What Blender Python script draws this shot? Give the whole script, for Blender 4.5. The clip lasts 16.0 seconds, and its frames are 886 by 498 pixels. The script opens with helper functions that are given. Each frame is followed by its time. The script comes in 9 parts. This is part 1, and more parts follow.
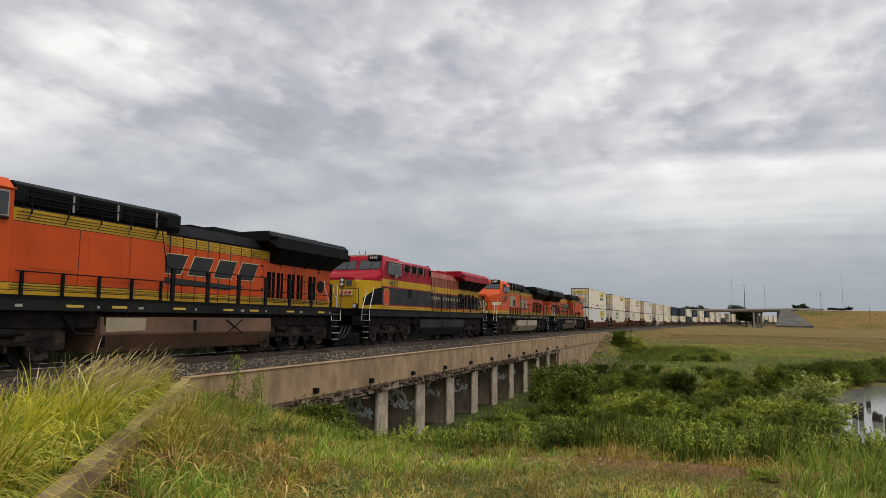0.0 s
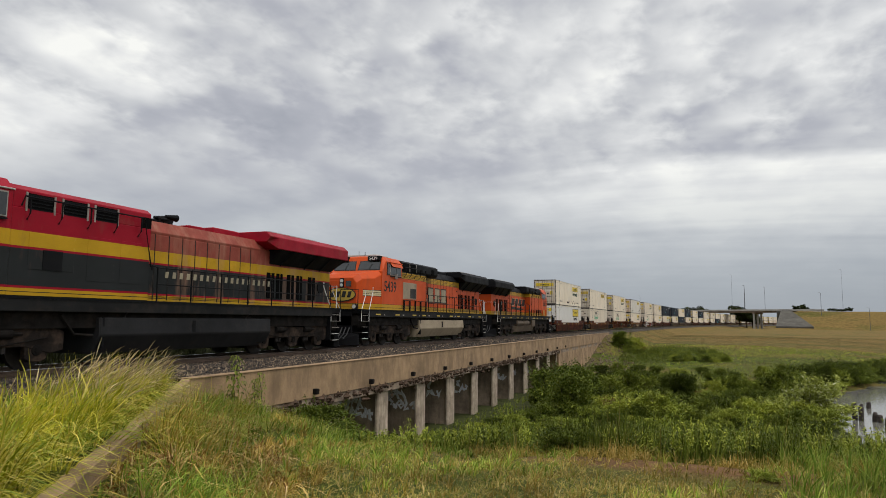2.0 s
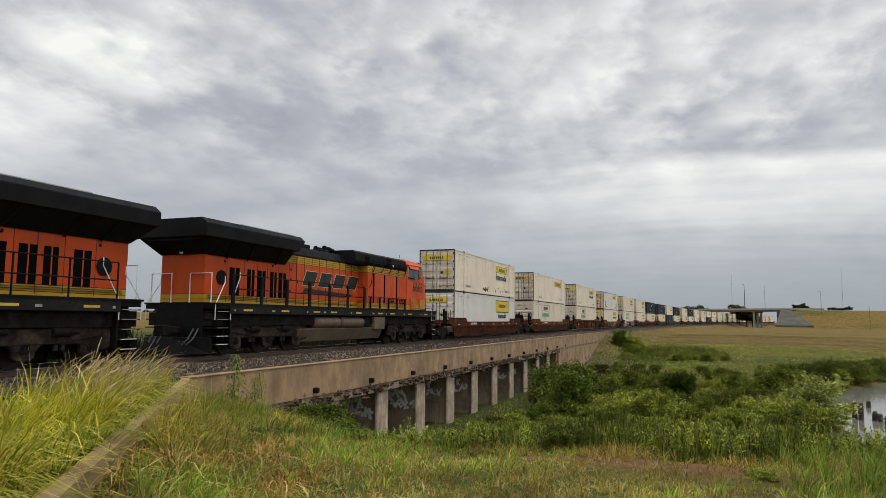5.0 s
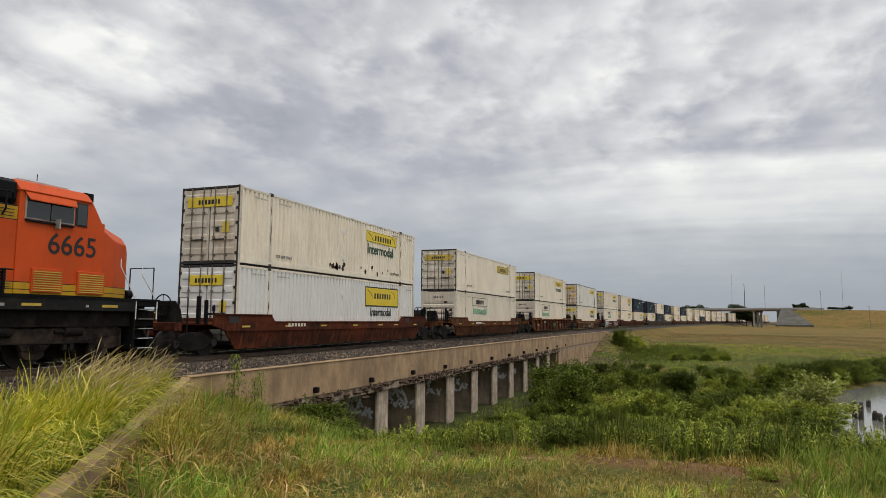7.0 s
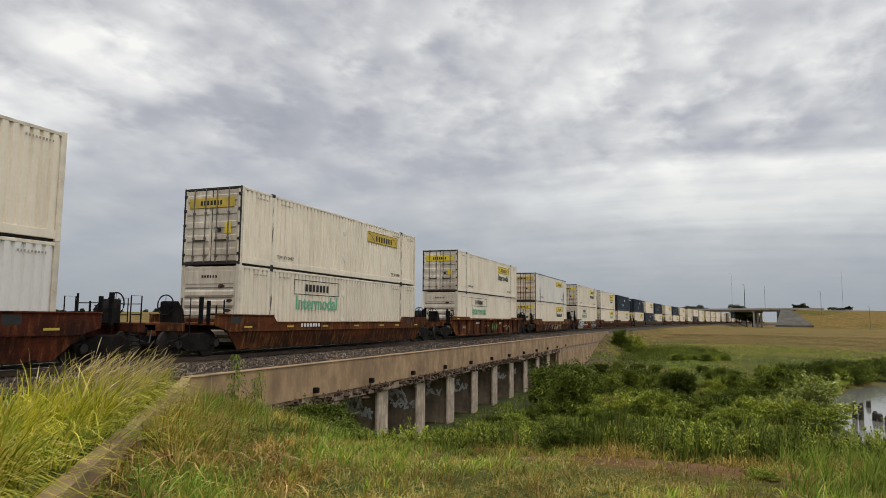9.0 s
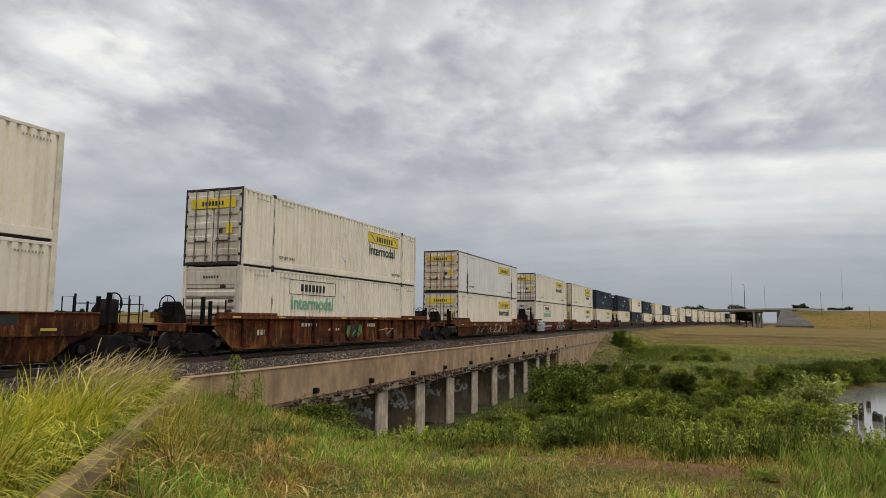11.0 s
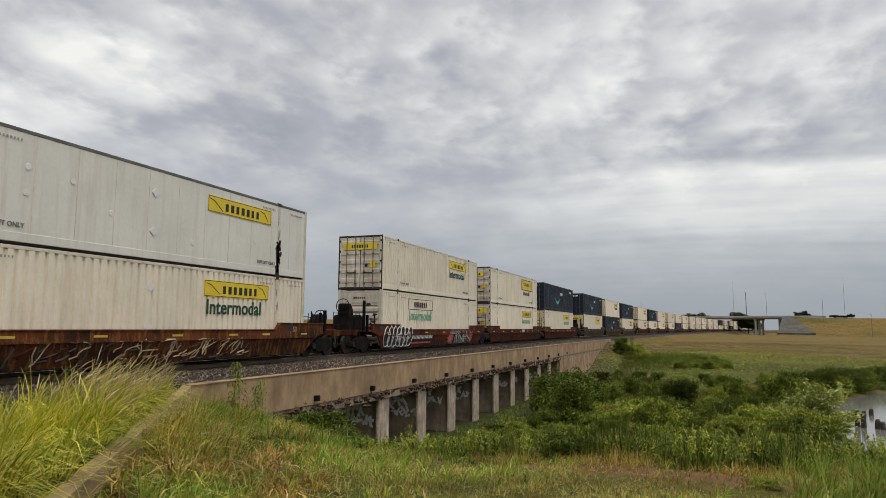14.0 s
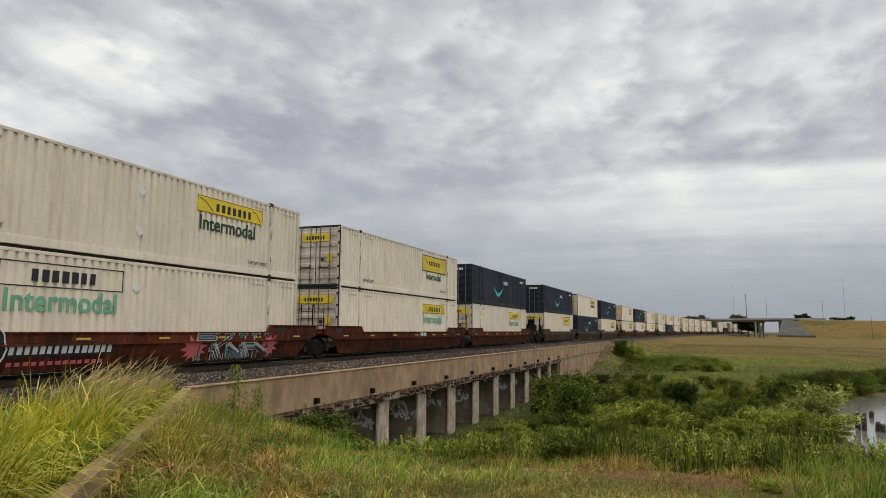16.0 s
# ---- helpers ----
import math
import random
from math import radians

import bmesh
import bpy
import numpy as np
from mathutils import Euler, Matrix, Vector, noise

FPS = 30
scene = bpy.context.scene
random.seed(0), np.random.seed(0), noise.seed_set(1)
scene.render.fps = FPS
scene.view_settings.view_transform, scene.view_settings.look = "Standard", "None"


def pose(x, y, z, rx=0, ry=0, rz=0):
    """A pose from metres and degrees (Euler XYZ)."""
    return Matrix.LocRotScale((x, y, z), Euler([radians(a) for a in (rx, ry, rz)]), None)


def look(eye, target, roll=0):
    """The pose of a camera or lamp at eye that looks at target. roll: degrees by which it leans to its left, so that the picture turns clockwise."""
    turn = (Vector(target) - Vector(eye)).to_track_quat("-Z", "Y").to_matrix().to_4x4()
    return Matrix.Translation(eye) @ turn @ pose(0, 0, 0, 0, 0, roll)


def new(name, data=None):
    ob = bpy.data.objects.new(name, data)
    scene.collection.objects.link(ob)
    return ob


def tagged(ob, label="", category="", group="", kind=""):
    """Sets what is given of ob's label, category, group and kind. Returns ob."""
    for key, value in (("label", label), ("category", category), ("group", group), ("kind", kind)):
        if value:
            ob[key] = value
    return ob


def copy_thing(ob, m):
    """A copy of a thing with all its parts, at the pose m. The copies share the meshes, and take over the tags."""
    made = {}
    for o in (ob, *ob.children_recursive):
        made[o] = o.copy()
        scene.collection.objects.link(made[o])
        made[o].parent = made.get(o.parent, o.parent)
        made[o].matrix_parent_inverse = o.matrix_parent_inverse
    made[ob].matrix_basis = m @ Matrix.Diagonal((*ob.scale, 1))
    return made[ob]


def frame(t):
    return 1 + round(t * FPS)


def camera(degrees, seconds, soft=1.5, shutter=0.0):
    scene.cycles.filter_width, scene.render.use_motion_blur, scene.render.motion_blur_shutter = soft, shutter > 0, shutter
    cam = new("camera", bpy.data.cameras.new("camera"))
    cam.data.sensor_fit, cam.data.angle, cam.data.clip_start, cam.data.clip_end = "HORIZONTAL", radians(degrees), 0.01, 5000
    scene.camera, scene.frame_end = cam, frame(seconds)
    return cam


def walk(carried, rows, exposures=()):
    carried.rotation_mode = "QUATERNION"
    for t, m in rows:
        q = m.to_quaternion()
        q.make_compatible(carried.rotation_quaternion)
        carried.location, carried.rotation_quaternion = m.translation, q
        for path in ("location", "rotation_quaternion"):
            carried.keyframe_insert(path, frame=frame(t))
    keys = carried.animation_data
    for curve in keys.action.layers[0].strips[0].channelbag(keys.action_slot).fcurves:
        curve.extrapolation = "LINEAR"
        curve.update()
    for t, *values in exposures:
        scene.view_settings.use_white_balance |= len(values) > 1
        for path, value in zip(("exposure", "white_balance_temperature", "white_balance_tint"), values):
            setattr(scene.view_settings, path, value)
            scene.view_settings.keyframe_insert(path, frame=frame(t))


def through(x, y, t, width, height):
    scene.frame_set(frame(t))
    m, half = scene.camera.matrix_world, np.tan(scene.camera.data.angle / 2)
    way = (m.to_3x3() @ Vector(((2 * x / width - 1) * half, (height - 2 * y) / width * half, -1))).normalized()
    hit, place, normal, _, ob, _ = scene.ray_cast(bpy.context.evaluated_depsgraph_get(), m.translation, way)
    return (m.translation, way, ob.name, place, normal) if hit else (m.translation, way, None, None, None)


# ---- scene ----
# ---- camera: fixed tripod beside the line, slow upward drift late on ----
RAIL_R = 2266.8          # radius of the far curve
CURVE_Y = 50.5           # where the straight ends
EYE = (16.743, 0.0, 1.336)
cam = camera(66.82, 16.0, soft=0.8)
AIM = [
    (0.0, 5.995, 20.757),
    (0.5, 6.053, 20.757),
    (1.0, 5.995, 20.757),
    (1.5, 6.058, 20.757),
    (2.0, 6.058, 20.757),
    (2.5, 5.995, 20.757),
    (3.0, 6.029, 20.757),
    (3.5, 6.019, 20.757),
    (4.0, 6.000, 20.757),
    (6.5, 5.942, 20.757),
    (7.0, 5.932, 20.757),
    (7.5, 5.995, 20.757),
    (8.0, 5.995, 20.757),
    (8.5, 5.932, 20.757),
    (9.0, 5.961, 20.757),
    (11.5, 6.005, 20.757),
    (12.0, 6.318, 20.806),
    (12.5, 6.400, 20.830),
    (13.0, 6.400, 20.854),
    (13.5, 6.631, 20.854),
    (14.0, 6.607, 20.854),
    (14.5, 6.704, 20.854),
    (15.0, 6.945, 20.902),
    (15.5, 6.742, 20.781),
    (16.0, 6.810, 20.854),
]


def aim(up, left, roll=0.457):
    u, l = radians(up), radians(left)
    way = Vector((-math.sin(l) * math.cos(u), math.cos(l) * math.cos(u), math.sin(u)))
    return look(EYE, Vector(EYE) + way * 10, roll)


walk(cam, [(t, aim(up, left)) for t, up, left in AIM], exposures=[(0.0, 0.1), (9.0, 0.08), (12.0, 0.03), (16.0, 0.03)])

# ---- sky and sun: high broken overcast ----
SUN_UP, SUN_TURN = radians(66), radians(125)     # turn: clockwise from +Y
to_sun = Vector((math.sin(SUN_TURN) * math.cos(SUN_UP), math.cos(SUN_TURN) * math.cos(SUN_UP), math.sin(SUN_UP)))
sun_data = bpy.data.lights.new("sun", "SUN")
sun_data.energy, sun_data.angle, sun_data.color = 1.35, radians(24), (1.0, 0.96, 0.9)
sun = new("sun", sun_data)
sun.matrix_basis = look((0, 0, 60), Vector((0, 0, 60)) - to_sun)


# thick (+) and thin (-) parts of the cloud sheet: centre, reach, weight
BUMPS = ((-1.30, 1.12, 0.30, 0.16, -0.30), (-1.8, 1.2, 0.3, 0.25, -0.22), (-1.02, 1.66, 0.30, 0.42, 0.17), (-0.95, 2.2, 0.5, 0.3, 0.06),
         (-0.36, 1.80, 0.26, 0.2, -0.09), (-0.46, 1.50, 0.12, 0.1, -0.10), (0.12, 1.6, 0.3, 0.12, -0.07), (-1.9, 1.75, 0.5, 0.3, 0.1), (-0.75, 1.25, 0.25, 0.1, -0.08))


def sky_world():
    w = bpy.data.worlds.new("overcast")
    scene.world = w
    w.use_nodes = True
    nt = w.node_tree
    nt.nodes.clear()
    N, L = nt.nodes.new, nt.links.new
    out, bg = N("ShaderNodeOutputWorld"), N("ShaderNodeBackground")
    L(bg.outputs[0], out.inputs[0])
    tc = N("ShaderNodeTexCoord")
    sep = N("ShaderNodeSeparateXYZ")
    L(tc.outputs["Generated"], sep.inputs[0])

    def m(op, a, b=None, c=None):
        n = N("ShaderNodeMath")
        n.operation = op
        for i, v in enumerate((a, b, c)):
            if v is None:
                continue
            if isinstance(v, (int, float)):
                n.inputs[i].default_value = v
            else:
                L(v, n.inputs[i])
        return n.outputs[0]

    up = m("ADD", m("MAXIMUM", sep.outputs[2], 0.0), 0.22)
    px, py = m("DIVIDE", sep.outputs[0], up), m("DIVIDE", sep.outputs[1], up)
    comb = N("ShaderNodeCombineXYZ")
    L(px, comb.inputs[0]), L(py, comb.inputs[1])

    def noise_at(scale, detail, rough, offset, stretch=(1, 1, 1), turn=0.0, dist=0.0):
        mp = N("ShaderNodeMapping")
        mp.inputs["Location"].default_value = offset
        mp.inputs["Scale"].default_value = stretch
        mp.inputs["Rotation"].default_value = (0, 0, radians(turn))
        L(comb.outputs[0], mp.inputs[0])
        n = N("ShaderNodeTexNoise")
        n.inputs["Scale"].default_value, n.inputs["Detail"].default_value = scale, detail
        n.inputs["Roughness"].default_value, n.inputs["Distortion"].default_value = rough, dist
        L(mp.outputs[0], n.inputs["Vector"])
        return n.outputs[0]

    big = noise_at(0.9, 3, 0.5, (3.1, 1.7, 0), (1.0, 0.7, 1), 8)
    mid = noise_at(3.2, 2.5, 0.45, (0.4, 5.2, 0), (1.0, 0.9, 1), 0, 0.2)
    puffs = noise_at(8.5, 2.0, 0.40, (7.4, 2.2, 0), (1.0, 0.8, 1), 0, 0.2)
    fine = noise_at(20.0, 3, 0.5, (1.4, 8.2, 0), (1.0, 0.8, 1), 0, 0.2)
    bars = noise_at(1.6, 3, 0.5, (2.2, 4.1, 0), (0.7, 5.5, 1), 2, 0.1)

    # rounded cloudlets, their borders broken up by the fine noise
    shift = N("ShaderNodeVectorMath")
    shift.operation = "MULTIPLY_ADD"
    L(comb.outputs[0], shift.inputs[0])
    shift.inputs[1].default_value = (1.0, 0.8, 1.0)
    off = N("ShaderNodeCombineXYZ")
    L(m("MULTIPLY", m("SUBTRACT", fine, 0.5), 0.10), off.inputs[0]), L(m("MULTIPLY", m("SUBTRACT", puffs, 0.5), 0.16), off.inputs[1])
    L(off.outputs[0], shift.inputs[2])
    cells = N("ShaderNodeTexVoronoi")
    cells.feature = "SMOOTH_F1"
    cells.inputs["Scale"].default_value, cells.inputs["Smoothness"].default_value = 7.0, 1.0
    L(shift.outputs[0], cells.inputs["Vector"])
    cloudlets = cells.outputs["Distance"]

    def bump_at(cx, cy, rx, ry, weight):
        """A broad thick (+) or thin (-) part of the cloud sheet."""
        ax = m("DIVIDE", m("SUBTRACT", px, cx), rx)
        ay = m("DIVIDE", m("SUBTRACT", py, cy), ry)
        d2 = m("ADD", m("MULTIPLY", ax, ax), m("MULTIPLY", ay, ay))
        return m("MULTIPLY", m("POWER", 2.718, m("MULTIPLY", d2, -1.0)), weight)

    dens = m("ADD", m("MULTIPLY", m("SUBTRACT", big, 0.5), 0.5), 0.405)
    dens = m("ADD", dens, m("MULTIPLY", m("SUBTRACT", mid, 0.5), 0.36))

    def span(v, a, b, lo, hi):
        n = N("ShaderNodeMapRange")
        n.interpolation_type = "SMOOTHSTEP"
        L(v, n.inputs[0])
        for i, q in ((1, a), (2, b), (3, lo), (4, hi)):
            n.inputs[i].default_value = q
        return n.outputs[0]

    # rounded puffs overhead, smoothed out and drawn into level bars further off
    away = m("SQRT", m("ADD", m("MULTIPLY", px, px), m("MULTIPLY", py, py)))
    relief = m("ADD", m("MULTIPLY", m("SUBTRACT", puffs, 0.5), 0.45), m("ADD", m("MULTIPLY", m("SUBTRACT", cloudlets, 0.36), 0.56), m("MULTIPLY", m("SUBTRACT", fine, 0.5), 0.34)))
    dens = m("ADD", dens, m("MULTIPLY", relief, span(away, 1.75, 2.5, 1.0, 0.22)))
    dens = m("ADD", dens, m("MULTIPLY", m("MULTIPLY", m("SUBTRACT", bars, 0.5), span(py, 1.7, 2.2, 0.0, 0.34)), span(px, -1.0, -0.2, 0.3, 1.0)))
    # a long level edge of the sheet, bright behind it
    past = m("SUBTRACT", m("ADD", py, m("MULTIPLY", m("SUBTRACT", mid, 0.5), 0.22)), 2.19)
    rise = span(past, -0.03, 0.06, 0.0, 1.0)
    tail = m("POWER", 2.718, m("MULTIPLY", m("MAXIMUM", past, 0.0), -2.0))
    dens = m("ADD", dens, m("MULTIPLY", m("MULTIPLY", m("MULTIPLY", rise, tail), span(px, -0.75, 0.4, 0.12, 1.0)), -0.36))
    dens = m("ADD", dens, m("MULTIPLY", m("POWER", 2.718, m("MULTIPLY", m("MULTIPLY", m("ADD", past, 0.12), m("ADD", past, 0.12)), -70.0)), 0.06))
    # a second paler bar below it
    low = m("SUBTRACT", m("ADD", py, m("MULTIPLY", px, -0.12)), 2.62)
    dens = m("ADD", dens, m("MULTIPLY", m("POWER", 2.718, m("MULTIPLY", m("MULTIPLY", low, low), -22.0)), span(px, -0.9, 0.0, 0.0, -0.14)))
    for args in BUMPS:
        dens = m("ADD", dens, bump_at(*args))
    ramp = N("ShaderNodeValToRGB")
    L(dens, ramp.inputs[0])
    e = ramp.color_ramp.elements
    e[0].position, e[0].color = 0.06, (0.92, 0.92, 0.88, 1)
    e[1].position, e[1].color = 0.92, (0.32, 0.335, 0.38, 1)
    for p, c in ((0.22, (0.76, 0.765, 0.76)), (0.42, (0.58, 0.59, 0.605)), (0.60, (0.44, 0.45, 0.49))):
        k = e.new(p)
        k.color = (*c, 1)
    # the layer thickens and greys towards the horizon
    haze = N("ShaderNodeMix")
    haze.data_type = "RGBA"
    lowness = N("ShaderNodeMapRange")
    lowness.interpolation_type = "SMOOTHSTEP"
    L(sep.outputs[2], lowness.inputs[0])
    for i, v in ((1, 0.0), (2, 0.25), (3, 0.97), (4, 0.0)):
        lowness.inputs[i].default_value = v
    L(lowness.outputs[0], haze.inputs[0])
    L(ramp.outputs[0], haze.inputs[6])
    haze.inputs[7].default_value = (0.32, 0.353, 0.396, 1)
    # brighter where the hidden sun stands
    dot = N("ShaderNodeVectorMath")
    dot.operation = "DOT_PRODUCT"
    L(tc.outputs["Generated"], dot.inputs[0])
    dot.inputs[1].default_value = to_sun
    glow = m("ADD", m("MULTIPLY", m("POWER", m("MAXIMUM", dot.outputs["Value"], 0.0), 2.5), 1.5), 1.0)
    bright = N("ShaderNodeVectorMath")
    bright.operation = "SCALE"
    L(haze.outputs[2], bright.inputs[0]), L(glow, bright.inputs["Scale"])
    sky = N("ShaderNodeTexSky")
    sky.sky_type, sky.sun_disc = "NISHITA", False
    sky.sun_elevation, sky.sun_rotation = SUN_UP, SUN_TURN
    blue = N("ShaderNodeVectorMath")
    blue.operation = "SCALE"
    L(sky.outputs[0], blue.inputs[0])
    blue.inputs["Scale"].default_value = 0.1
    mix = N("ShaderNodeMix")
    mix.data_type = "RGBA"
    mix.inputs[0].default_value = 0.94
    L(blue.outputs[0], mix.inputs[6]), L(bright.outputs[0], mix.inputs[7])
    L(mix.outputs[2], bg.inputs[0])
    bg.inputs[1].default_value = 1.0


sky_world()

# ---- mesh and material helpers ----
class Shape:
    """Collects boxes, prisms, tubes and so on into one mesh."""

    def __init__(self):
        self.v, self.f, self.k = [], [], []

    def add(self, verts, faces, slot=0):
        b = len(self.v)
        self.v += [tuple(p) for p in verts]
        self.f += [tuple(i + b for i in q) for q in faces]
        self.k += [slot] * len(faces)
        return self

    def box(self, x0, x1, y0, y1, z0, z1, slot=0):
        v = [(x, y, z) for z in (z0, z1) for y in (y0, y1) for x in (x0, x1)]
        return self.add(v, [(0, 2, 3, 1), (4, 5, 7, 6), (0, 1, 5, 4), (2, 6, 7, 3), (0, 4, 6, 2), (1, 3, 7, 5)], slot)

    def prism(self, axis, poly, a, b, slot=0):
        """Extrudes a polygon along an axis. axis x: points are (y, z); y: (x, z); z: (x, y)."""
        def put(p, h):
            return {"x": (h, p[0], p[1]), "y": (p[0], h, p[1]), "z": (p[0], p[1], h)}[axis]
        n = len(poly)
        v = [put(p, a) for p in poly] + [put(p, b) for p in poly]
        f = [tuple(range(n))[::-1], tuple(range(n, 2 * n))]
        f += [(i, (i + 1) % n, n + (i + 1) % n, n + i) for i in range(n)]
        return self.add(v, f, slot)

    def loft(self, axis, sections, slot=0):
        """sections: (h, polygon) along an axis, the same number of points each."""
        def put(p, h):
            return {"x": (h, p[0], p[1]), "y": (p[0], h, p[1]), "z": (p[0], p[1], h)}[axis]
        n, v, f = len(sections[0][1]), [], []
        for h, poly in sections:
            v += [put(p, h) for p in poly]
        for s in range(len(sections) - 1):
            b = s * n
            f += [(b + i, b + (i + 1) % n, b + n + (i + 1) % n, b + n + i) for i in range(n)]
        f += [tuple(range(n))[::-1], tuple(range(len(v) - n, len(v)))]
        return self.add(v, f, slot)

    def cyl(self, axis, c, r, a, b, n=12, r2=None, slot=0):
        r2 = r if r2 is None else r2
        p1 = [(c[0] + r * math.cos(i * math.tau / n), c[1] + r * math.sin(i * math.tau / n)) for i in range(n)]
        p2 = [(c[0] + r2 * math.cos(i * math.tau / n), c[1] + r2 * math.sin(i * math.tau / n)) for i in range(n)]
        return self.loft(axis, [(a, p1), (b, p2)], slot)

    def tube(self, pts, r, n=6, slot=0):
        pts = [Vector(p) for p in pts]
        v, f = [], []
        for i, p in enumerate(pts):
            d = (pts[min(i + 1, len(pts) - 1)] - pts[max(i - 1, 0)]).normalized()
            s = d.cross(Vector((0.31, 0.17, 0.93)) if abs(d.z) < 0.9 else Vector((1, 0, 0))).normalized()
            t = d.cross(s)
            v += [p + (s * math.cos(k * math.tau / n) + t * math.sin(k * math.tau / n)) * r for k in range(n)]
        for i in range(len(pts) - 1):
            f += [(i * n + k, i * n + (k + 1) % n, i * n + n + (k + 1) % n, i * n + n + k) for k in range(n)]
        f += [tuple(range(n))[::-1], tuple(range(len(v) - n, len(v)))]
        return self.add(v, f, slot)

    def mesh(self, name, mats=(), bevel=0.0, smooth=False):
        me = bpy.data.meshes.new(name)
        me.from_pydata(self.v, [], self.f)
        if len(set(self.k)) > 1:
            me.polygons.foreach_set("material_index", self.k)
        bm = bmesh.new()
        bm.from_mesh(me)
        bmesh.ops.recalc_face_normals(bm, faces=bm.faces)
        if bevel:
            es = [e for e in bm.edges if len(e.link_faces) == 2 and e.calc_face_angle(0) > 0.6]
            bmesh.ops.bevel(bm, geom=es, offset=bevel, segments=1, affect="EDGES", clamp_overlap=True)
        bm.to_mesh(me)
        bm.free()
        for m_ in mats:
            me.materials.append(m_)
        if smooth:
            me.polygons.foreach_set("use_smooth", [True] * len(me.polygons))
        return me


def part(name, shape, material, parent=None, label="", bevel=0.0, smooth=False):
    mats = material if isinstance(material, (list, tuple)) else [material]
    me = shape if isinstance(shape, bpy.types.Mesh) else shape.mesh(name, mats, bevel, smooth)
    ob = new(name, me)
    ob.parent = parent
    if name == "lettering":
        tagged(ob, kind="stuff")
    return tagged(ob, label)


def raw_mesh(name, verts, faces, material):
    """A mesh straight from arrays: faces all of one size."""
    me = bpy.data.meshes.new(name)
    verts, faces = np.asarray(verts, np.float32), np.asarray(faces, np.int32)
    n, k = faces.shape
    me.vertices.add(len(verts))
    me.vertices.foreach_set("co", verts.ravel())
    me.loops.add(n * k)
    me.loops.foreach_set("vertex_index", faces.ravel())
    me.polygons.add(n)
    me.polygons.foreach_set("loop_start", np.arange(0, n * k, k, dtype=np.int32))
    me.update(calc_edges=True)
    for m_ in (material if isinstance(material, (list, tuple)) else [material]):
        me.materials.append(m_)
    return me


def nodes_of(name):
    m_ = bpy.data.materials.new(name)
    m_.use_nodes = True
    nt = m_.node_tree
    return m_, nt, nt.nodes["Principled BSDF"]


def link_noise(nt, coord, scale, detail=4, rough=0.55, stretch=None, offset=(0, 0, 0)):
    n = nt.nodes.new("ShaderNodeTexNoise")
    n.inputs["Scale"].default_value, n.inputs["Detail"].default_value, n.inputs["Roughness"].default_value = scale, detail, rough
    mp = nt.nodes.new("ShaderNodeMapping")
    mp.inputs["Scale"].default_value = stretch or (1, 1, 1)
    mp.inputs["Location"].default_value = offset
    nt.links.new(coord, mp.inputs[0])
    nt.links.new(mp.outputs[0], n.inputs["Vector"])
    return n.outputs[0]


def link_ramp(nt, fac, stops, mode="LINEAR"):
    r = nt.nodes.new("ShaderNodeValToRGB")
    r.color_ramp.interpolation = mode
    e = r.color_ramp.elements
    while len(e) < len(stops):
        e.new(0.5)
    for k, (p, c) in zip(e, stops):
        k.position = p
        k.color = (*c, 1) if not isinstance(c, (int, float)) else (c, c, c, 1)
    nt.links.new(fac, r.inputs[0])
    return r.outputs[0]


def link_mix(nt, fac, a, b, blend="MIX"):
    n = nt.nodes.new("ShaderNodeMix")
    n.data_type, n.blend_type = "RGBA", blend
    for i, v in ((0, fac), (6, a), (7, b)):
        if isinstance(v, (int, float)):
            n.inputs[i].default_value = v
        elif isinstance(v, tuple):
            n.inputs[i].default_value = (*v, 1)
        else:
            nt.links.new(v, n.inputs[i])
    return n.outputs[2]


def link_bump(nt, bsdf, height, strength, dist=0.02):
    b = nt.nodes.new("ShaderNodeBump")
    b.inputs["Strength"].default_value, b.inputs["Distance"].default_value = strength, dist
    nt.links.new(height, b.inputs["Height"])
    nt.links.new(b.outputs[0], bsdf.inputs["Normal"])


